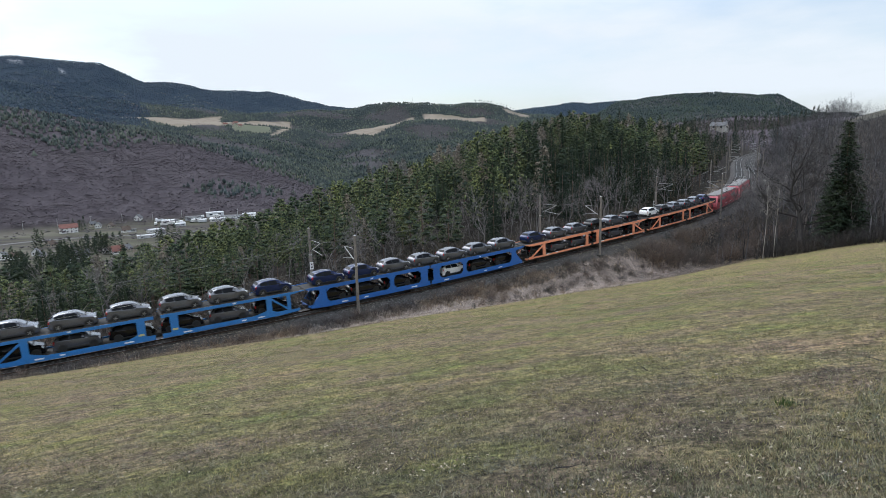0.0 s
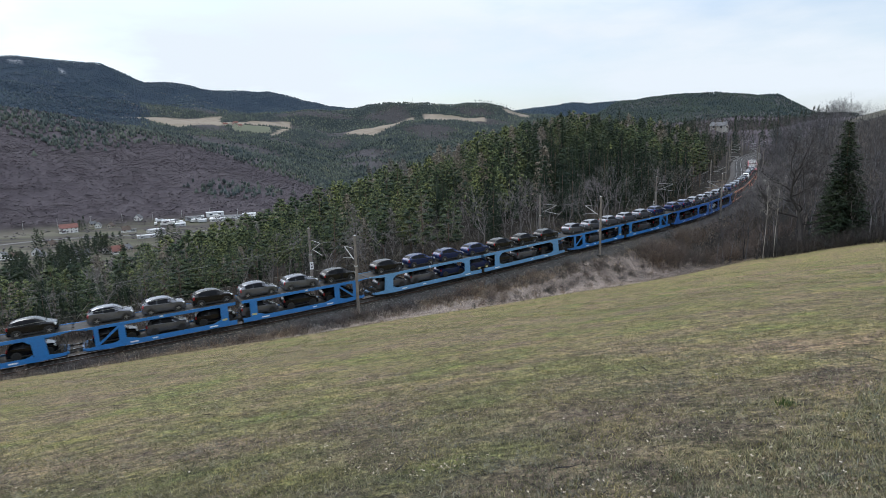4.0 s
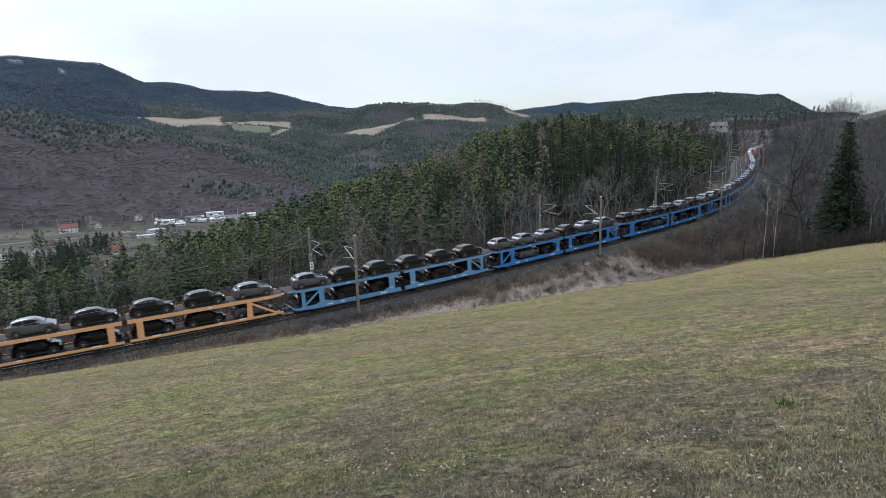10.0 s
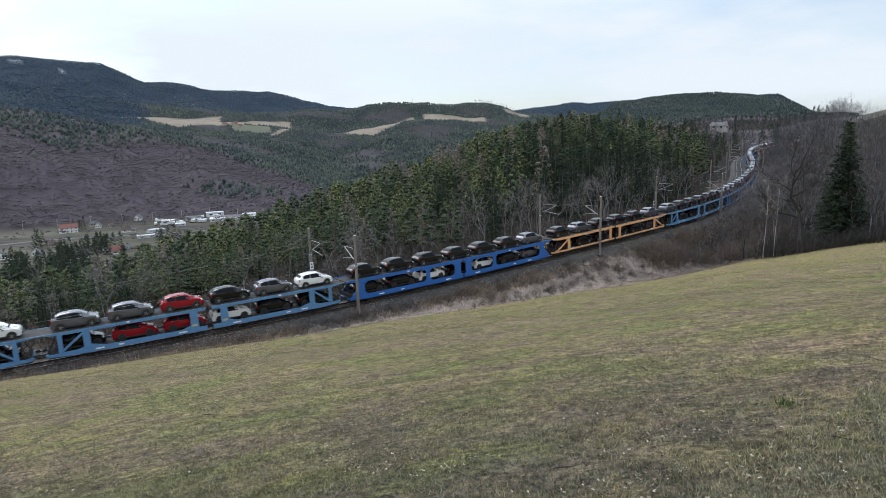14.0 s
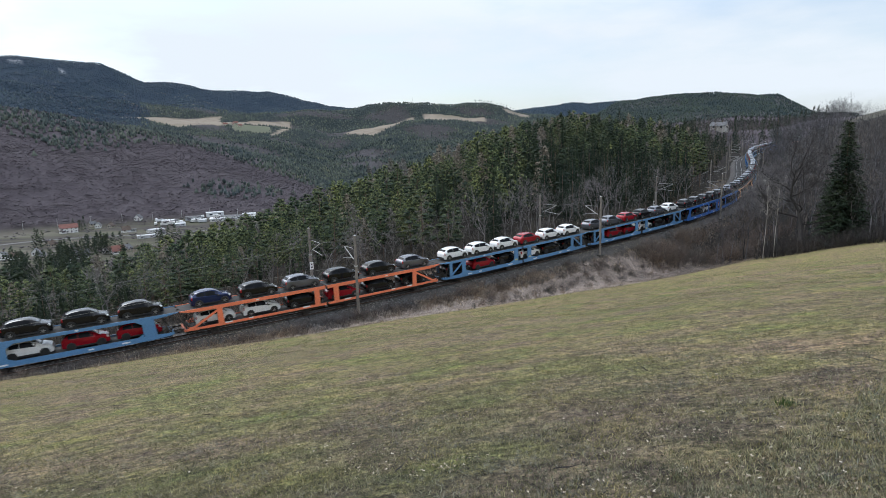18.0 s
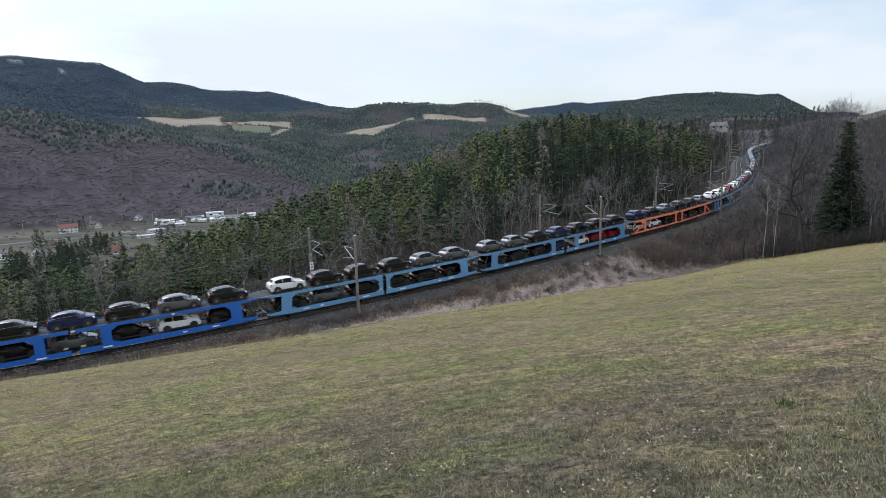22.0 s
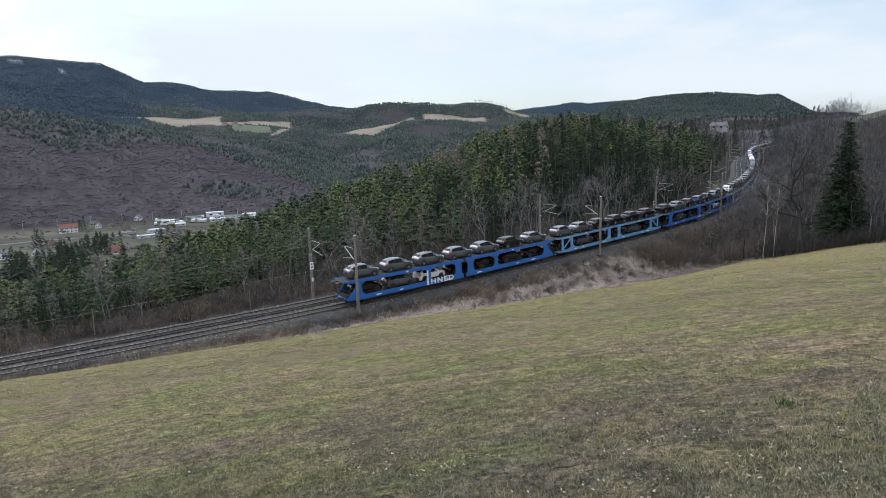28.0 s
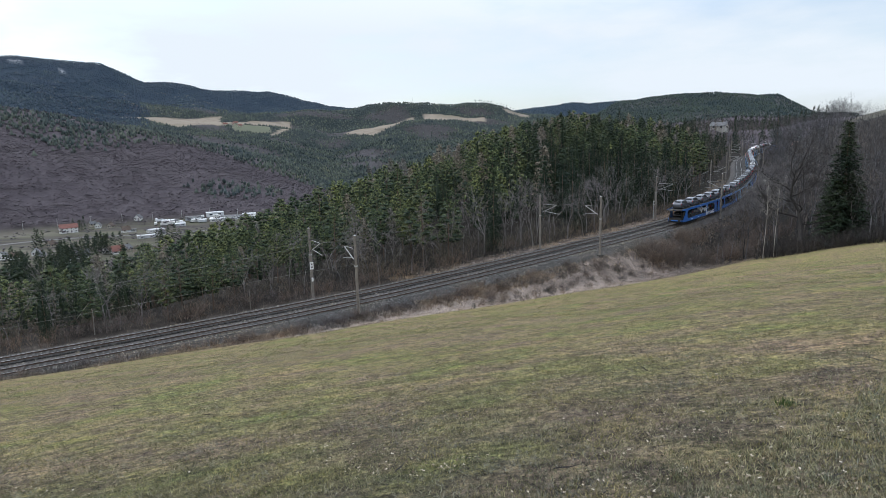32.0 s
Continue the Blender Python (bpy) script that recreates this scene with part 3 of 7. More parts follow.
S_FINE = [*range(-560, -40, 10), *range(-40, 260, 2), *range(260, 641, 5)]
railway = tagged(new("railway_track"), "double railway track on dark ballast with concrete sleepers", "railway track", kind="structure")
sweep("ballast_bed", S_FINE, [(-3.3, -1.0), (-1.75, -0.16), (0, -0.2), (1.9, -0.3), (2.2, -0.3), (3.9, -0.2), (5.7, -0.16), (7.4, -1.1)], M_BALLAST, railway, False)
for axis in (0.0, TRACK2):
    for side in (-0.7525, 0.7525):
        c = axis + side
        foot = [(-0.075, -0.172), (-0.075, -0.155), (-0.012, -0.13), (-0.012, -0.045), (-0.036, -0.03), (-0.036, -0.006), (0.036, -0.006), (0.036, -0.03), (0.012, -0.045), (0.012, -0.13), (0.075, -0.155), (0.075, -0.172)]
        r = sweep("rail", S_FINE, [(c + a, z) for a, z in foot], M_RAIL, railway)
        sweep("rail_head", S_FINE, [(c - 0.034, -0.0055), (c - 0.03, 0.0), (c + 0.03, 0.0), (c + 0.034, -0.0055)], M_RAILTOP, r, False)

for axis in (0.0, TRACK2):
    sweep("oily_ballast", S_FINE, [(axis - 1.32, -0.152), (axis - 0.6, -0.146), (axis + 0.6, -0.146), (axis + 1.32, -0.152)], M_OILY, railway, False)



def scatter_mesh(name, base_v, base_f, pos, scale, yaw, material, tilt=None, stretch=None):
    """Many small pieces of one shape in one mesh: place, size, heading."""
    bv, bf = np.asarray(base_v, float), np.asarray(base_f, int)
    c, s = np.cos(yaw), np.sin(yaw)
    k = len(pos)
    v = np.repeat(bv[None], k, 0) * (scale[:, None, None] if scale.ndim == 1 else scale[:, None, :])
    if tilt is not None:
        v[:, :, 0] += v[:, :, 2] * tilt[:, 0:1]
        v[:, :, 1] += v[:, :, 2] * tilt[:, 1:2]
    x = v[:, :, 0] * c[:, None] - v[:, :, 1] * s[:, None]
    y = v[:, :, 0] * s[:, None] + v[:, :, 1] * c[:, None]
    v = np.stack([x, y, v[:, :, 2]], -1) + pos[:, None, :]
    f = bf[None] + (np.arange(k) * len(bv))[:, None, None]
    me = bpy.data.meshes.new(name)
    vv, ff = v.reshape(-1, 3), f.reshape(-1, bf.shape[1])
    m = bf.shape[1]
    me.vertices.add(len(vv))
    me.vertices.foreach_set("co", vv.astype(np.float32).ravel())
    me.loops.add(ff.size)
    me.loops.foreach_set("vertex_index", ff.astype(np.int32).ravel())
    me.polygons.add(len(ff))
    me.polygons.foreach_set("loop_start", np.arange(0, ff.size, m, dtype=np.int32))
    me.update(calc_edges=True)
    me.materials.append(material)
    return new(name, me)


# ================= trees =================
def tube(verts, faces, a, b, r0, r1, seg=4):
    """A tapered limb between two points, added to the lists."""
    a, b = Vector(a), Vector(b)
    ax = (b - a).normalized()
    u = ax.orthogonal().normalized()
    w = ax.cross(u)
    k = len(verts)
    for p, r in ((a, r0), (b, r1)):
        for i in range(seg):
            t = 2 * math.pi * i / seg
            verts.append(tuple(p + (u * math.cos(t) + w * math.sin(t)) * r))
    for i in range(seg):
        j = (i + 1) % seg
        faces.append((k + i, k + j, k + seg + j, k + seg + i))


def stick(verts, faces, a, b, r, rng):
    """A twig: one thin tapered blade."""
    a, b = Vector(a), Vector(b)
    d = (b - a).normalized()
    o = Matrix.Rotation(rng.uniform(0, 6.28), 3, d) @ d.orthogonal().normalized() * r
    k = len(verts)
    verts += [tuple(a - o), tuple(a + o), tuple(b + o * 0.12), tuple(b - o * 0.12)]
    faces.append((k, k + 1, k + 2, k + 3))


def spray(verts, faces, at, size, rng, n, droop=0.0, flat=0.6):
    """A tuft of needle sprays: thin triangles that radiate from one place."""
    for _ in range(n):
        d = Vector((rng.gauss(0, 1), rng.gauss(0, 1), rng.gauss(0, flat) - droop)).normalized()
        o = d.orthogonal().normalized()
        o = (Matrix.Rotation(rng.uniform(0, 6.28), 3, d) @ o)
        l, w = size * rng.uniform(0.6, 1.3), size * rng.uniform(0.11, 0.22)
        k = len(verts)
        c = Vector(at) + Vector((rng.gauss(0, 1), rng.gauss(0, 1), rng.gauss(0, 0.7))) * size * 0.35
        verts += [tuple(c - o * w), tuple(c + o * w), tuple(c + d * l)]
        faces.append((k, k + 1, k + 2))


def core_lists(seed, h, z0, width, tip=0.97):
    """The dense inside of a crown: a ragged tapering mass."""
    r = random.Random(seed + 999)
    v, f = [], []
    rings = 5
    for k in range(rings):
        t = k / (rings - 1)
        w = width * (0.35 + 0.65 * math.sin(math.pi * min(1, 0.28 + t * 0.62))) * (1 - t) ** 0.45 + 0.08
        for i in range(7):
            a = i * 6.283 / 7 + 0.4 * k
            q = w * r.uniform(0.62, 1.2)
            v.append((math.cos(a) * q, math.sin(a) * q, h * (z0 + (tip - z0) * t) + r.uniform(-.25, .25)))
    for k in range(rings - 1):
        for i in range(7):
            a, b = k * 7 + i, k * 7 + (i + 1) % 7
            f += [(a, b, b + 7), (a, b + 7, a + 7)]
    return v, f


def clump(verts, faces, hv, hf, at, rx, rz, rng, n, leaf, fat=0.24):
    """A cushion of needle tufts: a dense ragged heart, and small pieces over a flattened dome."""
    k, turn = len(hv), rng.uniform(0, 6.28)
    for i in range(6):
        b, q = turn + i * 1.047, rng.uniform(0.5, 0.85)
        hv.append((at[0] + math.cos(b) * rx * q, at[1] + math.sin(b) * rx * q, at[2] + rz * rng.uniform(-.3, .3)))
    hv += [(at[0] + rx * rng.uniform(-.25, .25), at[1] + rx * rng.uniform(-.25, .25), at[2] + rz * rng.uniform(.55, .8)), (at[0], at[1], at[2] - rz * 0.7)]
    for i in range(6):
        hf.extend(((k + i, k + (i + 1) % 6, k + 6), (k + (i + 1) % 6, k + i, k + 7)))
    for _ in range(n):
        d = Vector((rng.gauss(0, 1), rng.gauss(0, 1), rng.gauss(0.35, 1))).normalized()
        q = rng.uniform(0.55, 1.08)
        c = Vector(at) + Vector((d.x * rx, d.y * rx, d.z * rz)) * q
        nrm = (d + Vector((rng.gauss(0, .45), rng.gauss(0, .45), 0.5 + rng.gauss(0, .35)))).normalized()
        u = Matrix.Rotation(rng.uniform(0, 6.28), 3, nrm) @ nrm.orthogonal().normalized()
        w = nrm.cross(u)
        s = leaf * rng.uniform(0.6, 1.35)
        k = len(verts)
        verts += [tuple(c - u * s * 0.5 - w * s * fat), tuple(c - u * s * 0.45 + w * s * fat), tuple(c + u * s * 1.05)]
        faces.append((k, k + 1, k + 2))


def pine_lists(seed, h, clumps=38, tris=44, leaf=0.30, limbs=True, fat=0.30, conic=False):
    """A pine: clear lower trunk, irregular rounded crown of separate cushions."""
    rng = random.Random(seed)
    tv, tf, cv, cf, hv, hf = [], [], [], [], [], []
    n = 6
    pts = [Vector((0, 0, -0.5))]
    lean = Vector((rng.uniform(-.03, .03), rng.uniform(-.03, .03), 0))
    for i in range(n):
        lean = lean + Vector((rng.uniform(-.02, .02), rng.uniform(-.02, .02), 0))
        pts.append(pts[-1] + Vector((lean.x, lean.y, 1)) * (h + 0.2) / n)
    for i in range(n):
        tube(tv, tf, pts[i], pts[i + 1], 0.013 * h * (1 - i / n) + 0.03, 0.013 * h * (1 - (i + 1) / n) + 0.03, 5)
    z0, rm = 0.06 if conic else rng.uniform(0.16, 0.38), h * rng.uniform(0.145, 0.195)
    lobes = [(rng.uniform(0, 6.28), rng.uniform(0.1, 0.9), rng.uniform(0.2, 0.45)) for _ in range(4)]
    for k in range(clumps):
        u = (k + rng.random()) / clumps
        a = k * 2.4 + rng.uniform(-.5, .5)
        r = rm * math.sin(math.pi * (0.22 + 0.74 * u)) ** 0.7
        if conic:
            r = rm * 1.15 * (1 - u) ** 0.9 + 0.15
        for la, lu, lw in lobes:
            r *= 1 + lw * max(0, math.cos(a - la)) * max(0, 1 - abs(u - lu) * 3.2)
        r *= math.sqrt(rng.uniform(0.35, 1.0))
        z = h * (z0 + (1.0 - z0) * u * 0.97)
        i = min(n - 1, max(0, int((z + 0.3) / (h + 0.2) * n)))
        at = pts[i].lerp(pts[i + 1], min(1, max(0, (z + 0.3) / (h + 0.2) * n - i))) + Vector((math.cos(a) * r, math.sin(a) * r, 0))
        size = rng.uniform(0.8, 1.5) * (1.25 - 0.5 * u) * h / 17
        clump(cv, cf, hv, hf, at, size, size * 0.58, rng, tris, leaf, fat)
        if limbs and k % 2 == 0:
            tube(tv, tf, (at.x - math.cos(a) * r, at.y - math.sin(a) * r, at.z - 0.45 * r), at, 0.045, 0.015, 3)
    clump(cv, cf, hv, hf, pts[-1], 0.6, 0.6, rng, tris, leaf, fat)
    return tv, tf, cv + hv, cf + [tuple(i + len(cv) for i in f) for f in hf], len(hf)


def pole_lists(seed, h, thick=0.0075, boughs=36, fine=3, low=0.3, twig=1.0):
    """A slender leafless tree: one straight stem, many short rising twigs."""
    rng = random.Random(seed)
    tv, tf = [], []
    pts = [Vector((0, 0, -0.4))]
    for i in range(5):
        pts.append(pts[-1] + Vector((rng.gauss(0, .010), rng.gauss(0, .010), 0.2)) * (h + 0.4))
    for i in range(5):
        tube(tv, tf, pts[i], pts[i + 1], h * thick * (1 - i / 5) + 0.012, h * thick * (1 - (i + 1) / 5) + 0.012, 4)
    for k in range(boughs):
        u = low + (0.99 - low) * (k + rng.random()) / boughs
        i = min(4, int(u * 5))
        p = pts[i].lerp(pts[i + 1], u * 5 - i)
        a, L = rng.uniform(0, 6.28), h * rng.uniform(0.09, 0.19) * (1.25 - 0.8 * u)
        d = Vector((math.cos(a), math.sin(a), rng.uniform(0.5, 1.5))).normalized()
        q = p + d * L
        stick(tv, tf, p, q, 0.024 * twig, rng)
        for _ in range(fine):
            o = p.lerp(q, rng.uniform(0.35, 1.0))
            e = o + (d + Vector((rng.gauss(0, .5), rng.gauss(0, .5), rng.gauss(0.2, .4)))).normalized() * L * rng.uniform(0.35, 0.65)
            stick(tv, tf, o, e, 0.014 * twig, rng)
    return tv, tf


def spruce_lists(seed, h, tufts=4, dense=1.0):
    rng = random.Random(seed)
    tv, tf, cv, cf = [], [], [], []
    tube(tv, tf, (0, 0, -0.5), (0, 0, h * 0.98), 0.013 * h + 0.04, 0.02, 6)
    z, base_r = h * 0.06, h * rng.uniform(0.13, 0.16)
    while z < h:
        u = z / h
        reach = base_r * (1 - u) ** 0.85 + 0.12
        k = max(4, int(8 * (1 - u) + 3))
        a0 = rng.uniform(0, 6.28)
        for j in range(k):
            a = a0 + j * 6.28 / k + rng.uniform(-.25, .25)
            L = reach * rng.uniform(0.75, 1.15)
            m = max(1, int(L / 0.55 * dense))
            for q in range(m):
                t = (q + 0.8) / m
                at = Vector((math.cos(a) * L * t, math.sin(a) * L * t, z - 0.28 * L * t * t))
                spray(cv, cf, at, 0.52 / (dense ** 0.45), rng, tufts, 0.6, 0.35)
        z += (0.42 + 0.25 * (1 - u)) / (dense ** 0.4) * h / 16
    spray(cv, cf, (0, 0, h), 0.4, rng, 5, -1.2, 0.5)
    return tv, tf, cv, cf


def bare_lists(seed, h, spread=0.45, depth=5, thick=0.014, upright=0.35, forks=3, twig=0.006, taper=0.72):
    rng = random.Random(seed)
    tv, tf = [], []

    def grow(p, d, L, r, lvl):
        steps = 2 if lvl < depth - 1 else 1
        for _ in range(steps):
            j = 0.04 if lvl == 0 else 0.13
            d2 = (d + Vector((rng.gauss(0, j), rng.gauss(0, j), rng.gauss(0, .06)))).normalized()
            q = p + d2 * L / steps
            if lvl < 3:
                tube(tv, tf, p, q, r, r * taper, 5 if lvl < 2 else 3)
            else:
                stick(tv, tf, p, q, r * 1.15, rng)
            p, d, r = q, d2, r * taper
            if lvl and lvl < depth - 1 and rng.random() < 0.6:
                side = (d + Vector((rng.gauss(0, 1), rng.gauss(0, 1), rng.gauss(0.2, .4))) * spread * 1.3).normalized()
                grow(p, side, L * rng.uniform(0.4, 0.6), r * 0.5, lvl + 2)
        if lvl >= depth:
            return
        for _ in range(rng.randint(2, forks)):
            nd = (d + Vector((rng.gauss(0, 1), rng.gauss(0, 1), rng.gauss(0.1, .5))) * spread + Vector((0, 0, upright * 0.3))).normalized()
            grow(p, nd, L * rng.uniform(0.62, 0.85), max(r * 0.72, twig), lvl + 1)

    grow(Vector((0, 0, -0.4)), Vector((rng.uniform(-.05, .05), rng.uniform(-.05, .05), 1)), h * 0.28, h * thick, 0)
    return tv, tf


def oak_lists(seed, h, limbs=11):
    """An old leafless oak: a stout trunk, long crooked limbs all round, twigs at their ends."""
    rng = random.Random(seed)
    tv, tf = [], []
    pts = [Vector((0, 0, -0.6))]
    for i in range(6):
        pts.append(pts[-1] + Vector((rng.gauss(0, .045), rng.gauss(0, .045), 0.115)) * h)
    for i in range(6):
        tube(tv, tf, pts[i], pts[i + 1], h * 0.021 * (1 - i / 7.5), h * 0.021 * (1 - (i + 1) / 7.5), 7)

    def arm(p, d, L, r, lvl):
        steps = 6 - lvl
        for k in range(steps):
            d = (d + Vector((rng.gauss(0, .30), rng.gauss(0, .30), rng.gauss(0.07, .24)))).normalized()
            q = p + d * L / steps
            if lvl < 2:
                tube(tv, tf, p, q, r, r * 0.8, 4)
            else:
                stick(tv, tf, p, q, max(r, 0.022), rng)
            p, r = q, r * 0.8
            if lvl < 3 and (k or lvl):
                for _ in range(1 if lvl == 0 else 2 if rng.random() < 0.6 else 1):
                    side = (d * 0.7 + Vector((rng.gauss(0, .7), rng.gauss(0, .7), rng.gauss(0.15, .5)))).normalized()
                    arm(p, side, L * rng.uniform(0.34, 0.52), max(r * 0.55, 0.02), lvl + 1)

    for k in range(limbs):
        u = 0.36 + 0.62 * k / (limbs - 1)
        i = min(5, int(u * 6))
        a = k * 2.4 + rng.uniform(-.4, .4)
        d = Vector((math.cos(a), math.sin(a), 0.25 + 1.3 * (u - 0.36) + rng.uniform(-.1, .25))).normalized()
        arm(pts[i].lerp(pts[i + 1], u * 6 - i), d, h * rng.uniform(0.34, 0.5) * (1.15 - 0.45 * u), h * 0.0085 * (1.2 - 0.5 * u), 0)
    return tv, tf


def larch_lists(seed, h):
    """A leafless larch: a straight stem in a soft cone of fine twigs."""
    v, f, cv, cf, k = pine_lists(seed, h, 30, 18, 0.60, False, 0.17, True)
    tv, tf = [], []
    tube(tv, tf, (0, 0, -0.4), (0, 0, h), h * 0.009, 0.02, 3)
    cf = cf[:len(cf) - k]
    m = len(cv)
    quads = [tuple(i + m for i in q) for q in tf]
    return cv + tv, cf + [t for q in quads for t in ((q[0], q[1], q[2]), (q[0], q[2], q[3]))]


def shrub_lists(seed, h, stems=26):
    rng = random.Random(seed)
    v, f = [], []
    for _ in range(stems):
        p = Vector((rng.gauss(0, .35), rng.gauss(0, .35), -0.15)) * h * 0.5
        d = Vector((rng.gauss(0, .35), rng.gauss(0, .35), 1)).normalized()
        L = h * rng.uniform(0.5, 1.0)
        q = p + d * L * 0.5
        stick(v, f, p, q, 0.026, rng)
        for _ in range(4):
            e = q + (d + Vector((rng.gauss(0, .45), rng.gauss(0, .45), rng.gauss(0, .25)))).normalized() * L * rng.uniform(0.3, 0.6)
            stick(v, f, q, e, 0.016, rng)
            for _ in range(2):
                g = e + (d + Vector((rng.gauss(0, .6), rng.gauss(0, .6), rng.gauss(0, .3)))).normalized() * L * 0.2
                stick(v, f, e, g, 0.010, rng)
    return v, f


def tree_thing(name, lists, bark, needles, label, category="tree"):
    tv, tf, cv, cf, *heart = lists
    root = tagged(new(name), label, category)
    mesh_ob("trunk", tv, tf, bark, root)
    if cv:
        crown = mesh_ob("crown", cv, cf, [needles, M_INNERSHADE], root)
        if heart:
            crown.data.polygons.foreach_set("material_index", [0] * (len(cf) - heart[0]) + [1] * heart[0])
    return root


def place(proto, x, y, size, yaw, z=None, group=""):
    z = ground_z(x, y) if z is None else z
    ob = copy_thing(proto, Matrix.Translation((x, y, z)) @ Matrix.Rotation(yaw, 4, "Z"))
    ob.scale = (size, size, size)
    if group:
        tagged(ob, group=group)
    return ob


def retire(protos):
    for p in protos:
        for o in (*p.children_recursive, p):
            bpy.data.objects.remove(o)


rw = random.Random(5)
rn = np.random.RandomState(3)
def canopy(x, y, ground, depth):
    """The height that a tree of the slope wood reaches at x, y; depth: metres behind the wood's edge."""
    r, a = np.hypot(x, y), np.degrees(np.arctan2(x, y))
    gap = np.interp(a, [-40, -25, -5, 12, 22], [.02, .04, .068, .064, .05]) * (1 - smooth(3, 62, depth))
    return 20 + (np.interp(a, CROWN_AT, CROWN_OF) - gap) * r - ground


PINE_H = [15.0, 16.5, 18.0, 19.5, 17.0]
pines = [tree_thing("pine_tree", pine_lists(20 + i, PINE_H[i]), M_BARK, M_PINE, "green pine with a reddish trunk in the slope wood") for i in range(5)]
spruces = [tree_thing("spruce_tree", spruce_lists(40 + i, 16 + 2.0 * i, 8), M_BARK, M_SPRUCE, "dark green conical spruce in the slope wood") for i in range(2)]
leafless = [tree_thing("bare_tree", (*bare_lists(60 + i, 10, 0.46, 5, 0.012, 0.6, 3, 0.015), [], []), M_BARE, None, "leafless grey-brown broadleaf tree beside the railway") for i in range(4)]
cells = {}


def free(x, y, gap):
    """True where no tree stands within the gap yet; the place is then taken."""
    ci, cj = int(x // 6), int(y // 6)
    for i in (-1, 0, 1):
        for j in (-1, 0, 1):
            for a, b2 in cells.get((ci + i, cj + j), ()):
                if (a - x) ** 2 + (b2 - y) ** 2 < gap * gap:
                    return False
    cells.setdefault((ci, cj), []).append((x, y))
    return True


# the near part of the slope wood, tree by tree
count = tries = 0
while count < 270 and tries < 9000:
    tries += 1
    s = rw.uniform(-22, 200)
    n = TRACK2 + 6.5 + rw.random() ** 1.3 * 50 + (2 if s > 40 else 0)
    x, y, _ = line(s, n)
    g = ground_z(x, y)
    top = float(canopy(x, y, g, n - TRACK2 - 6))
    edge = n < TRACK2 + 13
    h = min(rw.uniform(9, 16), top + (0.5 + rw.gauss(0, 1.1)) * math.hypot(x, y) / 130)
    u = rw.random()
    bare = u < ((0.62 if s > 26 else 0.3) if edge else 0.14)
    if edge and not bare and u < 0.74 and s > 26:
        continue
    if bare:
        h = min(h, rw.uniform(5.5, 9.5))
    if h < 4.0 or not free(x, y, 2.5 if edge else 3.5):
        continue
    if bare:
        proto, ph = leafless[rw.randrange(4)], 10.0
    elif (62 < s < 165 and n < 50 and u < 0.92) or u > 0.95:
        k = rw.randrange(2)
        proto, ph = spruces[k], 16 + 2.0 * k
    else:
        k = rw.randrange(5)
        proto, ph = pines[k], PINE_H[k]
    place(proto, x, y, h / ph, rw.uniform(0, 6.28), g, "trees of the slope wood")
    count += 1


# leafless growth along the foot of the wood
for _ in range(85):
    s, n = rw.uniform(-18, 125), TRACK2 + rw.uniform(6.3, 12.5)
    x, y, _z = line(s, n)
    if free(x, y, 1.8):
        place(leafless[rw.randrange(4)], x, y, rw.uniform(0.5, 1.02), rw.uniform(0, 6.28), None, "bare trees along the line")


# grey crowns that stand before the pines where the line begins to curve
count = tries = 0
while count < 52 and tries < 3000:
    tries += 1
    x, y, _z = line(rw.uniform(-15, 150), TRACK2 + rw.uniform(6.5, 15))
    a = math.degrees(math.atan2(x, y))
    share = 0.9 if 3 < a < 16 else 0.45 if -13 < a < 0 else 0.18
    if rw.random() < share and free(x, y, 2.4):
        place(leafless[rw.randrange(4)], x, y, rw.uniform(0.95, 1.4) if a > 3 else rw.uniform(0.75, 1.05), rw.uniform(0, 6.28), None, "bare trees along the line")
        count += 1


def lowpoly(kind, seed):
    """A cheaper tree of the same build for the wood behind."""
    if kind == "pine":
        return pine_lists(seed, 17, 26, 16, 0.46, False, 0.34)[2:]
    return pine_lists(seed, 17, 28, 10, 0.5, False, 0.28, True)[2:]


def wood_stuff(name, pts, templates, sizes, material, label, category="wood"):
    """Trees behind one another: one object of each kind."""
    obs = []
    pick = np.random.RandomState(len(pts)).randint(0, len(templates), len(pts))
    z = ground_height(pts[:, 0], pts[:, 1])
    yaw = np.random.RandomState(9).uniform(0, 6.28, len(pts))
    for k, (v, f, *heart) in enumerate(templates):
        m = pick == k
        if m.sum() == 0:
            continue
        ob = scatter_mesh(name, v, f, np.stack([pts[m, 0], pts[m, 1], z[m]], -1), sizes[m], yaw[m], material)
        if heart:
            ob.data.materials.append(M_INNERSHADE)
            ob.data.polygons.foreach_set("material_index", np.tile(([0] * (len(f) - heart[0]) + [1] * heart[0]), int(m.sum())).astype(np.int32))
        obs.append(tagged(ob, label, category, kind="stuff"))
    return obs


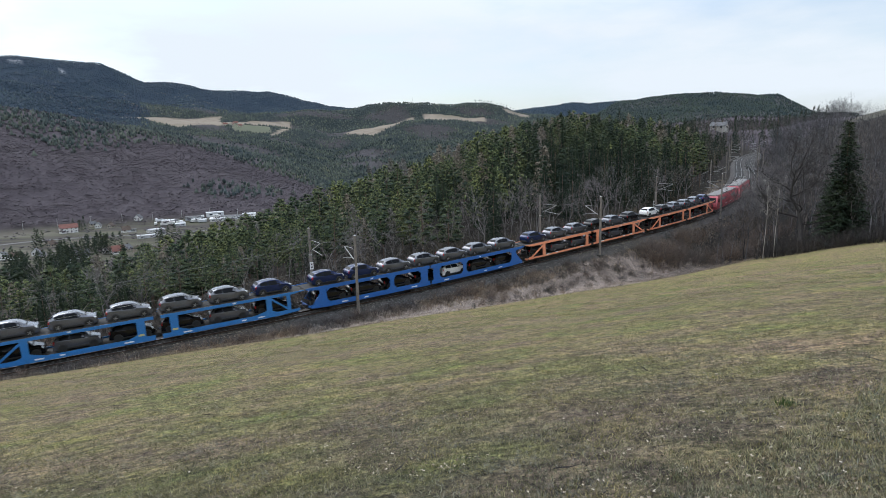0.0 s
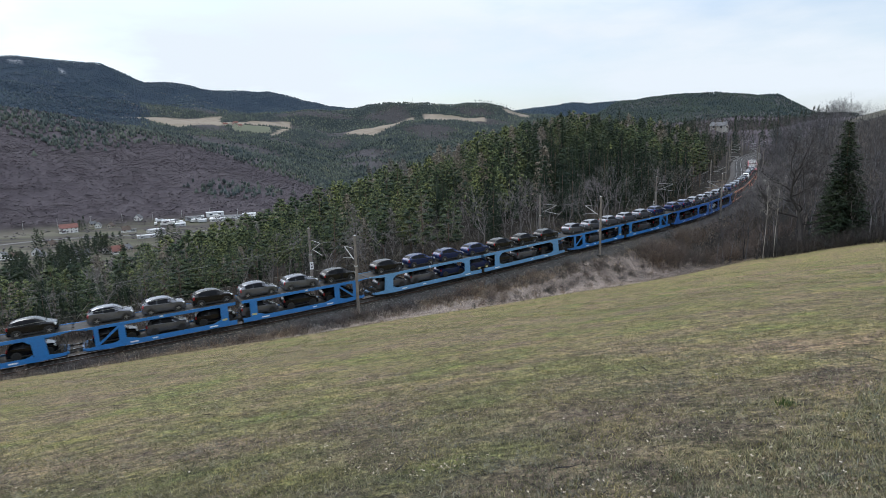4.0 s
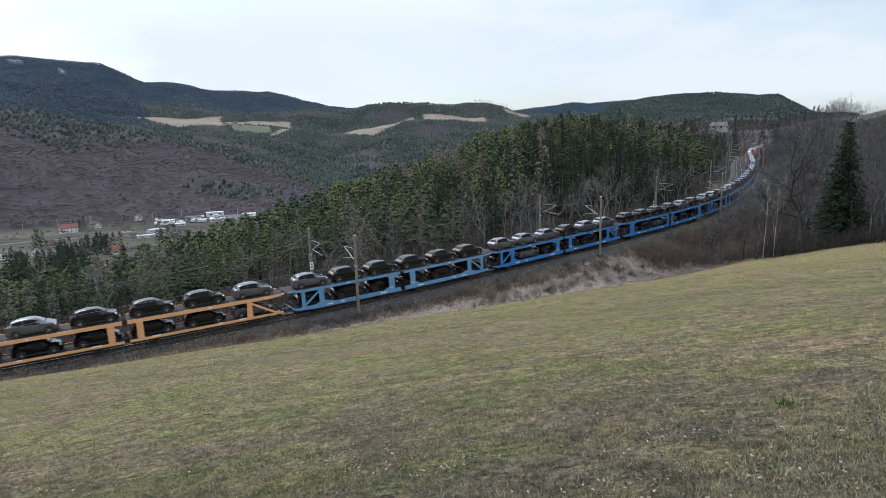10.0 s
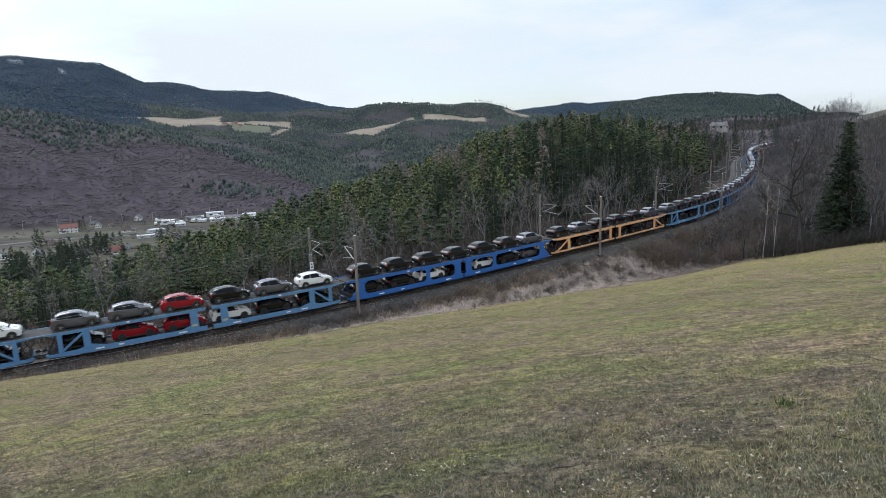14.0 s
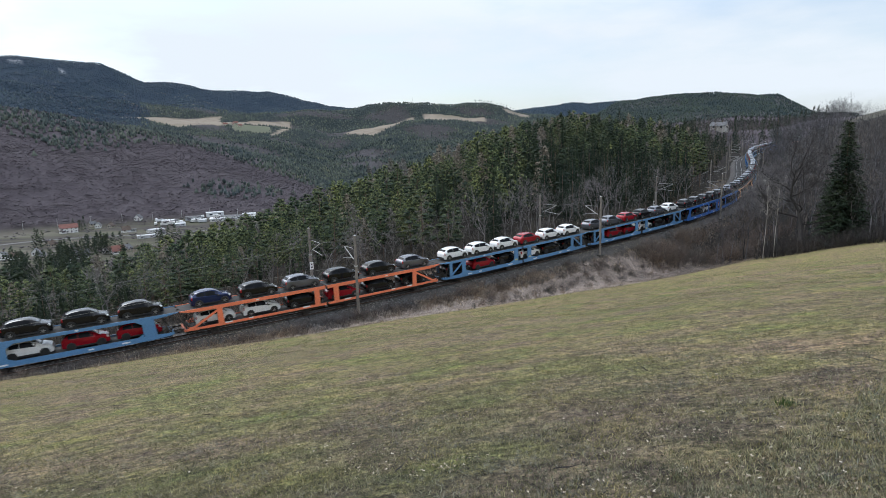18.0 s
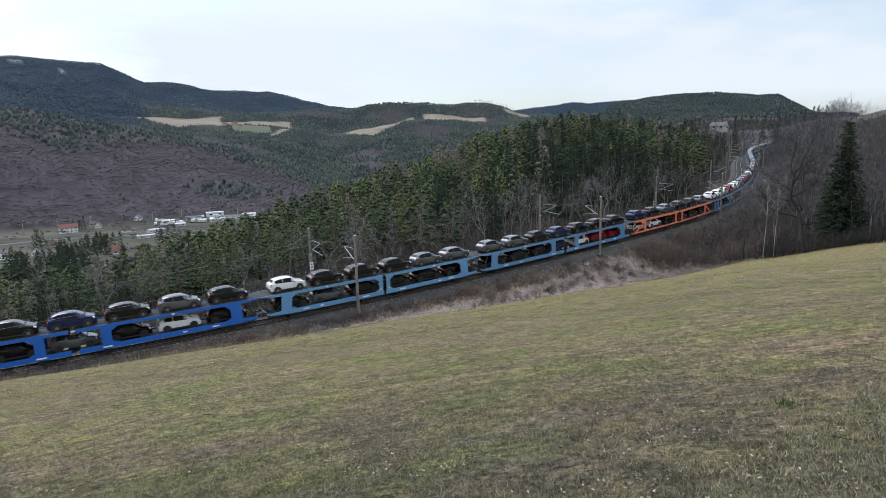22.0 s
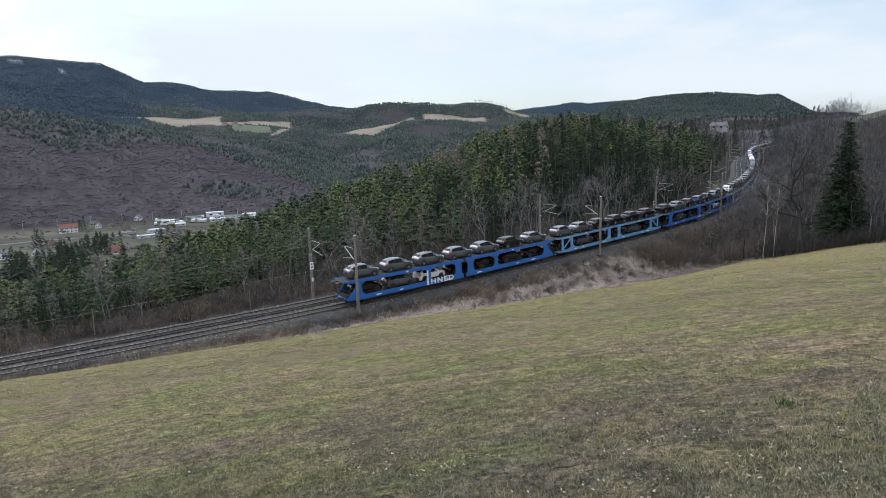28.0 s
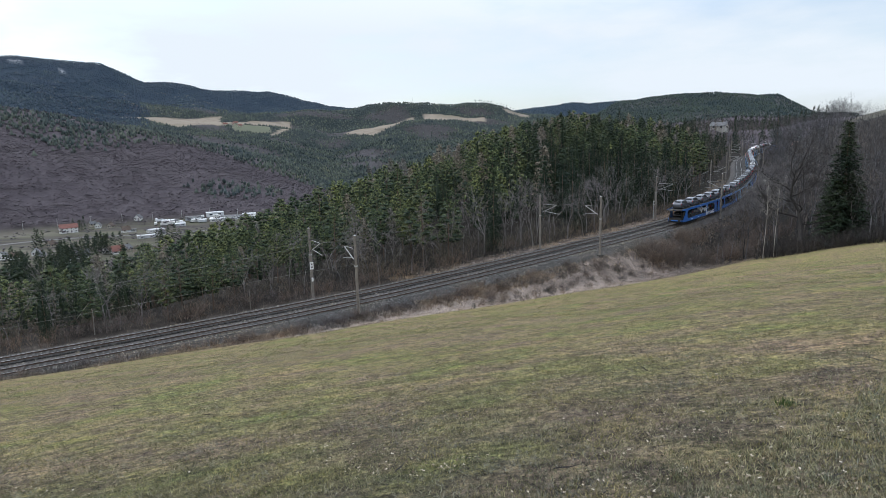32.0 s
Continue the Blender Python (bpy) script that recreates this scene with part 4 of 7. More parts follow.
cand_s = rn.uniform(-120, 330, 9000)
cand_n = TRACK2 + 14 + rn.uniform(0, 1, 9000) ** 1.1 * 120
hh = np.interp(cand_s, SS, HEAD)
cx = np.interp(cand_s, SS, LX) - np.sin(hh) * cand_n
cy = np.interp(cand_s, SS, LY) + np.cos(hh) * cand_n
cg = ground_height(cx, cy)
ctop = canopy(cx, cy, cg, cand_n - TRACK2 - 6)
ca, cr = np.degrees(np.arctan2(cx, cy)), np.hypot(cx, cy)
ps, hs = [], []
for x, y, top, a, r in zip(cx, cy, ctop, ca, cr):
    h = min(rn.uniform(10.5, 17), top + (0.4 + rn.normal(0, 1.2)) * r / 150)
    if h > 5 and -44 < a < 24.5 and r < 460 and len(ps) < 1300 and free(x, y, 3.7):
        ps.append((x, y))
        hs.append(h)
for _ in range(2500):
    a, r = math.radians(rn.uniform(-45, -26)), 78 * 2.8 ** rn.uniform(0, 1)
    x, y = math.sin(a) * r, math.cos(a) * r
    n = float(along([x], [y])[1][0])
    h = min(rn.uniform(9, 16), float(canopy(x, y, ground_z(x, y), n - TRACK2 - 6)) + rn.normal(0, 1.0) * r / 150)
    if h < 4:
        continue
    if n > TRACK2 + 10 and len(ps) < 1640 and free(x, y, 3.0):
        ps.append((x, y))
        hs.append(h)
for _ in range(900):
    s, n = rn.uniform(-25, 62), TRACK2 + rn.uniform(8, 20)
    x, y, _z = line(s, n)
    h = min(rn.uniform(4, 9), float(canopy(x, y, ground_z(x, y), n - TRACK2 - 6)))
    if h > 2.5 and len(ps) < 1730 and free(x, y, 2.4):
        ps.append((x, y))
        hs.append(h)
ps, hs = np.array(ps), np.array(hs)
kind = rn.random_sample(len(ps))
bear = np.degrees(np.arctan2(ps[:, 0], ps[:, 1]))
sp = (kind < 0.05) | ((bear < -23) & (kind < 0.55)) | ((bear > 8) & (kind < 0.66))
ba = (kind > 0.80) | ((bear > -9) & (bear < 10) & (kind > 0.68))
pi_ = ~sp & ~ba
close = pi_ & (np.hypot(ps[:, 0], ps[:, 1]) < 150) & (bear < -12)
wood_stuff("pine_wood", ps[close], [pine_lists(171 + i, 17, 36, 26, 0.38, False, 0.34)[2:] for i in range(3)], hs[close] / 17, M_PINE, "green pines close below the line")
pi_ &= ~close
wood_stuff("pine_wood", ps[pi_], [lowpoly("pine", 71 + i) for i in range(3)], hs[pi_] / 17, M_PINE, "dense green pine wood on the slope below the line")
wood_stuff("inner_boughs", ps[~ba], [core_lists(60 + i, 17, 0.15, 1.0, 0.84) for i in range(3)], hs[~ba] / 17, M_INNERSHADE, "inner boughs of the dense slope wood, crown shade put into their dark colour")
wood_stuff("spruce_wood", ps[sp], [lowpoly("spruce", 81 + i) for i in range(2)], hs[sp] / 17, M_SPRUCE, "dark spruces among the pines of the slope wood")
wood_stuff("bare_wood", ps[ba], [larch_lists(91, 15), larch_lists(92, 15), larch_lists(93, 15)], hs[ba] / 15, M_LARCH, "leafless grey larches and birches among the pines")
retire(pines + spruces)

# ================= the train =================
SPEED = 18.03
TRAIN = []          # thing, metres along the line at the start, offset to the side, height over the rail
HALF_W = 1.46
M_YELLOW = paint("faded_yellow_panel", (0.55, 0.50, 0.22))


def wheelset(root, x, r=0.42):
    for y in (-0.75, 0.75):
        bm = cyl_bm((x, y - 0.065, r), (x, y + 0.065, r), r, seg=18)
        add_cyl(bm, (x, y - 0.085 * (1 if y < 0 else -1), r), (x, y, r), r + 0.03, seg=18)
        w = part("wheel", bm, M_WHEELSTEEL, root, smooth=False)
        part("axle_box", box_bm(x - 0.22, x + 0.22, (y - 0.36) if y < 0 else (y + 0.18), (y - 0.18) if y < 0 else (y + 0.36), r - 0.16, r + 0.2, bevel=0.03), M_UNDER, w)


def plate(root, name, pts, y, material, thick=0.07, label=""):
    """A flat side plate with the outline pts (x, z) at side y."""
    bm = bmesh.new()
    out = math.copysign(thick, y)
    a = [bm.verts.new((x, y, z)) for x, z in pts]
    b = [bm.verts.new((x, y - out, z)) for x, z in pts]
    bm.faces.new(a)
    bm.faces.new(b[::-1])
    for i in range(len(pts)):
        j = (i + 1) % len(pts)
        bm.faces.new((a[i], b[i], b[j], a[j]))
    return part(name, bm, material, root, label)


def carrier_half(kind, colour, L, sign, label, graffiti=""):
    """Half of a double-deck car carrier; sign +1: the coupling end leads, -1: it trails. x runs from the joint (0) to the coupling end (L)."""
    root = tagged(new("car_carrier_wagon"), label, "wagon", "wagons of the car train")
    m = WAGON[colour]
    over = 0.6 if kind in "TB" else 0.3
    X = lambda u: sign * (u - L / 2)

    def pts(*uv):
        return [(X(u), z) for u, z in uv]

    zl0, zl1, zu0, zu1 = {"T": (0.68, 1.14, 2.75, 3.05), "B": (0.68, 1.16, 2.76, 3.08), "D": (0.62, 1.18, 2.70, 3.12), "O": (0.86, 1.12, 2.72, 3.08)}[kind]
    part("underframe", box_bm(-L / 2 + 0.1, L / 2 - 0.1, -1.05, 1.05, 0.55, 0.92), M_UNDER, root)
    part("lower_floor", box_bm(-L / 2 + 0.05, L / 2 - 0.1, -1.36, 1.36, 0.92, 0.98), M_DECK, root)
    part("upper_deck", box_bm(*sorted((X(0.02), X(L + over - 0.05))), -1.38, 1.38, 2.94, 3.0), M_DECK, root)
    for u in (2.3, L - 2.9):
        wheelset(root, X(u))
    for y in (-HALF_W, HALF_W):
        # long beams, the lower one drawn up towards the coupling end
        plate(root, "lower_side_beam", pts((0.05, zl0), (L - 2.2, zl0), (L - 0.1, zl0 + 0.14), (L - 0.1, zl1 - 0.1), (L - 1.6, zl1), (0.05, zl1)), y, m)
        plate(root, "upper_side_beam", pts((0.05, zu0), (L - 1.2, zu0), (L + over, zu0 + 0.22), (L + over + 0.05, zu1 - 0.02), (0.05, zu1)), y, m)
        bm = bmesh.new()
        add_bar(bm, (X(0.3), y * 1.004, zu1 + 0.16), (X(L - 1.0), y * 1.004, zu1 + 0.16), 0.025, 0.025)
        for k in range(7):
            u = 0.3 + (L - 1.3) * k / 6
            add_bar(bm, (X(u), y * 1.004, zu1), (X(u), y * 1.004, zu1 + 0.16), 0.03, 0.03)
        part("wire_rail", bm, M_UNDER, root)
        post = lambda a, b, c=None, d=None: plate(root, "post", pts((a, zl1 - 0.02), (b, zl1 - 0.02), (d if d is not None else b, zu0 + 0.02), (c if c is not None else a, zu0 + 0.02)), y * 1.002, m, 0.09)
        gus = lambda u, z, du, dz: plate(root, "gusset", pts((u, z), (u + du, z), (u, z + dz)), y * 0.999, m, 0.05)
        if kind == "T":
            post(0.85, 1.6)
            post(L - 3.6, L - 3.0)
            post(L - 1.35, L - 0.95)
            part("brace", bar_bm((X(L - 3.1), y * 0.995, zu0 - 0.05), (X(L - 1.2), y * 0.995, zl1 + 0.05), 0.2, 0.08), m, root)
            gus(1.6, zl1 - 0.01, 0.9, 0.32)
            gus(L - 3.6, zl1 - 0.01, -1.3, 0.34)
            gus(L - 3.0, zl1 - 0.01, 0.6, 0.2)
        elif kind == "B":
            a0, a1 = (2.0, 2.85) if L > 16 else (0.12, 0.62)
            post(a0, a1)
            post(L - 2.6, L - 1.45, L - 2.75, L - 1.6)
            for u, d in ((a1, 0.6), (L - 2.68, -0.6)):
                gus(u, zu0 + 0.01, d, -0.4)
                gus(u, zl1 - 0.01, d, 0.26)
        elif kind == "D":
            post(0.35, 1.35)
            post(5.2, 5.75)
            post(L - 2.15, L - 1.5, L - 2.0, L - 1.2)
            plate(root, "end_wing", pts((L - 1.5, zl1 - 0.02), (L - 0.3, zl1 - 0.05), (L - 0.75, zl1 + 0.5), (L - 1.28, zu0 - 0.4), (L - 1.2, zu0 + 0.02)), y * 1.001, m, 0.08)
            for u, d in ((1.35, 0.35), (5.2, -0.35), (5.75, 0.35), (L - 2.1, -0.4)):
                gus(u, zl1 - 0.01, d, 0.35)
                gus(u, zu0 + 0.01, d, -0.35)
        else:
            post(0.75, 1.35)
            post(L - 3.8, L - 3.2, L - 3.7, L - 3.2)
            part("brace", bar_bm((X(L - 3.5), y * 0.995, zu0 - 0.02), (X(L - 0.7), y * 0.995, zl1 - 0.02), 0.22, 0.08), m, root)
            plate(root, "end_plate", pts((L - 1.3, zl0 - 0.02), (L - 0.2, zl0 + 0.05), (L - 0.35, zl1 + 0.16), (L - 1.0, zl1 + 0.12)), y * 1.003, m, 0.09)
        if y > 0:
            continue
        # white data panels on the beams
        for u, w in ((2.0, 0.8), (L * 0.55, 0.45), (L - 4.6, 0.7)):
            plate(root, "marking", pts((u, zl0 + 0.16), (u + w, zl0 + 0.16), (u + w, zl0 + 0.30), (u, zl0 + 0.30)), y * 1.005, M_WHITE, 0.012)
        plate(root, "marking", pts((L * 0.5, zu0 + 0.1), (L * 0.5 + 0.28, zu0 + 0.1), (L * 0.5 + 0.28, zu0 + 0.26), (L * 0.5, zu0 + 0.26)), y * 1.005, M_WHITE, 0.012)
        if kind in "TB":
            plate(root, "yellow_panel", pts((1.0 if kind == "T" else 0.25, 1.3), (1.5 if kind == "T" else 0.62, 1.3), (1.5 if kind == "T" else 0.62, 1.5), (1.0 if kind == "T" else 0.25, 1.5)), y * 1.006, M_YELLOW, 0.012)
    # cross members and the coupling end
    for u in (0.1, L * 0.5, L - 0.5):
        part("cross_member", box_bm(*sorted((X(u), X(u + 0.16))), -1.38, 1.38, 2.78, 2.93), m, root)
    part("end_platform", box_bm(*sorted((X(L - 0.4), X(L + 0.1))), -1.3, 1.3, 0.82, 1.05, bevel=0.03), m, root)
    for y in (-0.875, 0.875):
        bm = cyl_bm((X(L + 0.02), y, 1.02), (X(L + 0.34), y, 1.02), 0.11, seg=10)
        add_cyl(bm, (X(L + 0.34), y, 1.02), (X(L + 0.39), y, 1.02), 0.23, seg=14)
        part("buffer", bm, M_UNDER, root)
    bm = bmesh.new()
    for y in (-1.2, 1.2):
        add_bar(bm, (X(L - 0.15), y, 1.05), (X(L + 0.25), y, 2.85), 0.06, 0.06)
    for z in (1.5, 1.95, 2.4):
        add_bar(bm, (X(L - 0.05), -1.2, z), (X(L - 0.05), 1.2, z), 0.035, 0.035, Vector((1, 0, 0)))
    part("end_ladder", bm, M_UNDER, root)
    for y in (-0.95, 0.25):
        part("loading_ramp", box_bm(*sorted((X(L + 0.12), X(L + over + 0.55))), y, y + 0.7, 2.86, 2.93), M_UNDER, root)
    bm = box_bm(*sorted((X(L - 0.2), X(L - 0.1))), -1.24, 1.24, 1.05, 1.45)
    for y in (-1.3, 1.3):
        add_bar(bm, (X(L - 0.25), y, 1.1), (X(L - 0.95), y, 2.75), 0.09, 0.07)
        add_bar(bm, (X(L - 0.95), y, 1.15), (X(L - 0.3), y, 2.0), 0.06, 0.05)
    add_box(bm, *sorted((X(L - 0.55), X(L - 0.35))), -1.3, 1.3, 1.1, 1.3)
    part("end_frame", bm, M_UNDER, root)
    bm = bmesh.new()
    for y in (-0.7, -0.2, 0.3, 0.75):
        add_bar(bm, (X(0.0), y, 1.1), (X(-0.25), y, 1.5), 0.06, 0.06)
        add_bar(bm, (X(0.0), y, 2.75), (X(-0.2), y, 2.2), 0.05, 0.05)
    add_box(bm, *sorted((X(-0.35), X(0.1))), -0.35, 0.35, 0.7, 1.0)
    part("joint_hoses", bm, M_UNDER, root)
    if graffiti:
        cu = bpy.data.curves.new("graffiti", "FONT")
        cu.body, cu.size, cu.extrude, cu.offset, cu.space_character = graffiti, 1.15, 0.004, 0.03, 1.25
        tmp = new("graffiti", cu)
        me = bpy.data.meshes.new_from_object(tmp.evaluated_get(bpy.context.evaluated_depsgraph_get()))
        bpy.data.objects.remove(tmp)
        me.materials.clear()
        me.materials.append(M_WHITE)
        g = new("graffiti", me)
        g.parent = root
        g.matrix_basis = Matrix.Translation((X(5.3), -HALF_W * 1.008, 0.70)) @ Matrix.Rotation(radians(90), 4, "X") @ Matrix.Diagonal((1.0, 0.78, 1, 1))
        tagged(g, "white sprayed letters across beam and cars")
        plate(root, "graffiti_bar", [(X(5.85), 0.64), (X(5.55), 0.64), (X(5.6), 2.5), (X(5.8), 2.5)], -HALF_W * 1.008, M_WHITE, 0.012)
    return root


# ---- the new cars on it ----
# station along the car, half width, belt height, top height, half width of the top
CAR_SHAPE = [(-2.02, .70, .76, .78, .64), (-1.97, .80, .95, .98, .72), (-1.86, .86, 1.03, 1.15, .70), (-1.52, .875, 1.06, 1.42, .62), (-1.02, .88, 1.035, 1.555, .60),
             (-.28, .885, 1.00, 1.61, .61), (.28, .885, .98, 1.575, .605), (.70, .885, .965, 1.40, .63), (1.18, .88, .95, 1.05, .74), (1.60, .865, .90, .965, .72), (1.90, .82, .76, .84, .67), (2.02, .70, .57, .60, .58)]


def car_section(k):
    x, w, belt, top, wt = CAR_SHAPE[k]
    low = 0.24 if 0 < k < len(CAR_SHAPE) - 1 else 0.34
    return [(x, w * 0.93, low), (x, w * 0.975, min(0.52, belt - 0.1)), (x, w, belt), (x, wt + (w * 0.97 - wt) * 0.12, top - 0.05 * (top > belt + 0.1)), (x, wt * 0.55, top)]


def car_body_bm():
    bm = bmesh.new()
    rows = []
    for k in range(len(CAR_SHAPE)):
        half = car_section(k)
        rows.append([bm.verts.new(p) for p in half] + [bm.verts.new((p[0], -p[1], p[2])) for p in reversed(half)])
    n = len(rows[0])
    for a, b in zip(rows, rows[1:]):
        for j in range(n):
            bm.faces.new((a[j], a[(j + 1) % n], b[(j + 1) % n], b[j]))
    bm.faces.new(rows[0])
    bm.faces.new(rows[-1][::-1])
    bmesh.ops.recalc_face_normals(bm, faces=bm.faces)
    return bm


def lerp3(a, b, t):
    return tuple(p + (q - p) * t for p, q in zip(a, b))


def pane_bm(quads):
    """Panes laid on the body: each from four corners, set out along its normal."""
    bm = bmesh.new()
    for q, out in quads:
        c = [Vector(p) for p in q]
        nrm = (c[2] - c[0]).cross(c[3] - c[1]).normalized()
        if nrm.dot(Vector(out)) < 0:
            nrm = -nrm
        a = [bm.verts.new(p + nrm * 0.012) for p in c]
        b = [bm.verts.new(p - nrm * 0.01) for p in c]
        bm.faces.new(a)
        bm.faces.new(b[::-1])
        for i in range(4):
            bm.faces.new((a[i], b[i], b[(i + 1) % 4], a[(i + 1) % 4]))
    return bm


def quad_on(k, j, k2, side, u0, u1, v0, v1):
    """Part of the body quad between stations k and k2 and section points j, j+1."""
    A, B = car_section(k), car_section(k2)
    f = lambda p: (p[0], p[1] * side, p[2])
    q = [lerp3(lerp3(A[j], B[j], u), lerp3(A[j + 1], B[j + 1], u), v) for u, v in ((u0, v0), (u1, v0), (u1, v1), (u0, v1))]
    return [f(p) for p in q]


def build_car(key, plain=False):
    word = CAR_PAINT[key][0]
    root = tagged(new("car"), "new " + word + " compact car strapped on a train deck", "car", "new cars on the train")
    body = part("body", car_body_bm(), car_paint(key), root, smooth=True)
    es = body.data
    es.set_sharp_from_angle(angle=radians(28))
    bm = bmesh.new()
    for y in (-1, 1):
        add_box(bm, -1.0, 1.0, *sorted((y * 0.80, y * 0.892)), 0.22, 0.36)
        for x in (-1.24, 1.27):
            add_cyl(bm, (x, y * 0.80, 0.34), (x, y * 0.887, 0.34), 0.41, seg=14)
    add_box(bm, 1.7, 2.035, -0.66, 0.66, 0.24, 0.46)
    add_box(bm, -2.035, -1.75, -0.70, 0.70, 0.26, 0.50)
    part("cladding", bm, M_CLAD, root)
    for y in (-1, 1):
        panes = [(quad_on(3, 2, 4, y, .15, 1, .10, .86), (0, y, 0)), (quad_on(4, 2, 5, y, .0, .52, .08, .86), (0, y, 0)), (quad_on(4, 2, 5, y, .58, 1, .08, .86), (0, y, 0)),
                 (quad_on(5, 2, 6, y, 0, 1, .08, .86), (0, y, 0)), (quad_on(6, 2, 7, y, 0, .85, .08, .80), (0, y, 0))]
        part("side_window", pane_bm(panes), M_GLASS, root)
    A6, A7, A8 = car_section(6), car_section(7), car_section(8)
    ws = []
    for s0, s1 in ((A6, A7), (A7, A8)):
        ws += [([lerp3(s0[4], s0[3], .85), lerp3(s1[4], s1[3], .85), (s1[4][0], -lerp3(s1[4], s1[3], .85)[1], lerp3(s1[4], s1[3], .85)[2]), (s0[4][0], -lerp3(s0[4], s0[3], .85)[1], lerp3(s0[4], s0[3], .85)[2])], (0.5, 0, 1))]
    part("windscreen", pane_bm([(([lerp3(a, b, .06) for a, b in ((q[0], q[1]), (q[1], q[0]), (q[2], q[3]), (q[3], q[2]))]), o) for q, o in ws]), M_GLASS, root)
    B2, B3 = car_section(2), car_section(3)
    q = [lerp3(B2[4], B3[4], .2), lerp3(B2[4], B3[4], .98)]
    w0, w1 = 0.60, 0.52
    rear = [(q[0][0], w0, q[0][2]), (q[1][0], w1, q[1][2]), (q[1][0], -w1, q[1][2]), (q[0][0], -w0, q[0][2])]
    part("rear_window", pane_bm([(rear, (-1, 0, 0.6))]), M_GLASS, root)
    for x in (-1.24, 1.27):
        for y in (-1, 1):
            t = part("wheel", cyl_bm((x, y * 0.70, 0.32), (x, y * 0.893, 0.32), 0.325, seg=16), M_TYRE, root)
            if plain:
                continue
            bm = cyl_bm((x, y * 0.88, 0.32), (x, y * 0.897, 0.32), 0.07, seg=8)
            for k in range(5):
                a = k * 6.283 / 5
                add_bar(bm, (x, y * 0.893, 0.32), (x + 0.2 * math.cos(a), y * 0.893, 0.32 + 0.2 * math.sin(a)), 0.055, 0.02)
            part("rim", bm, M_RIM, t)
    for y in (-1, 1):
        part("headlight", pane_bm([(quad_on(9, 2, 10, y, .45, 1, .0, .98), (0.4, y, 0.3)), (quad_on(9, 1, 10, y, .6, 1, .7, 1.0), (0.3, y, 0))]), M_LAMPGLASS, root, "clear headlight")
        part("tail_light", pane_bm([(quad_on(1, 2, 2, y, .1, 1, .0, .9), (-0.6, y, 0)), (quad_on(1, 1, 2, y, .1, .9, .55, 1.0), (-0.5, y, 0))]), M_TAILGLASS, root, "red tail light")
        if not plain:
            part("door_mirror", box_bm(0.62, 0.78, *sorted((y * 0.86, y * 1.0)), 0.92, 1.04, bevel=0.03), M_CLAD, root)
    return root


# kind, colour, fitted length, cars of the upper deck and of the lower one from the rear to the front
UNITS = [
    ("O", "orange", 27.8, "WKGGGN", "KKKGKK"), ("O", "orange", 30.84, "NGGKGK", "KGGKGK"), ("D", "navy", 32.96, "NNGGGGG", "KKKKWKK"),
    ("T", "mid", 29.8, "GGGGGN", "KGKKGK"), ("B", "sky", 34.54, "KNNNKKK", "GGNNKGK"), ("T", "mid", 29.76, "GGKGGK", "KGKGKK"),
    ("B", "mid", 29.79, "KKKKGK", "GKGGKK"), ("T", "mid", 29.7, "GGGKGG", "KGKKKK"), ("T", "sky", 28.66, "GKKKKK", "KKKKKK"),
    ("O", "amber", 31.53, "KGKKKG", "KKKKKG"), ("D", "navy", 33.88, "KKKKKKG", "KKWKWKG"), ("T", "steel", 29.66, "GGRKGW", "KRRWKK"),
    ("T", "steel", 29.15, "WWWRWW", "KRKWKK"), ("O", "vermilion", 31.0, "NKGKKG", "WWKRKK"), ("B", "steel", 34.75, "GGKNKKK", "KKKNWRR"),
    ("B", "sky", 29.08, "WKKKGG", "KGKKKK"), ("B", "royal", 34.81, "KGKNKGK", "KGKGKWK"), ("T", "sky", 29.16, "GGKKKK", "KGKKGK"), ("D", "navy", 35.3, "GGGGGKG", "KGWKKKK"),
]
WAGON_WORDS = {"orange": "faded orange", "amber": "amber orange", "vermilion": "red-orange", "navy": "strong blue", "mid": "mid-blue", "sky": "light blue", "steel": "steel blue", "royal": "royal blue"}
KIND_WORDS = {"T": "braced ends", "B": "chamfered side openings", "D": "rounded side openings", "O": "open girder sides"}
car_protos = {k: build_car(k) for k in CAR_PAINT}
low_protos = {k: build_car(k, True) for k in CAR_PAINT}    # hidden behind the side beams up to the sills
half_protos = {}
pos = 119.7
for num, (kind, colour, L, upper, lower) in enumerate(UNITS):
    gap = 1.35
    half = (L - gap) / 2
    for sign, k in ((1, 0.25), (-1, 0.75)):
        key = (kind, colour, round(half * 2) / 2, sign)
        tail = num == len(UNITS) - 1 and sign == -1
        if key not in half_protos or tail:
            label = WAGON_WORDS[colour] + " double-deck car carrier wagon with " + KIND_WORDS[kind]
            if tail:
                label = "strong blue last car carrier wagon with white graffiti"
            half_protos[key] = carrier_half(kind, colour, key[2], sign, label, "HNED" if tail else "")
            w = half_protos[key]
        else:
            w = copy_thing(half_protos[key], Matrix.Identity(4))
        TRAIN.append((w, pos - L / 2 + sign * (half / 2 + 0.14), 0.0, 0.0))
    for row, z in ((upper, 3.0), (lower, 0.985)):
        step = (0.945 if z > 2 else 0.925) * L / len(row)
        for i, key in enumerate(row):
            s = pos - L / 2 + (i - (len(row) - 1) / 2) * step
            TRAIN.append((copy_thing((car_protos if z > 2 or kind == 'O' else low_protos)[key], Matrix.Identity(4)), s, 0.0, z))
    pos -= L
retire([*car_protos.values(), *low_protos.values()])


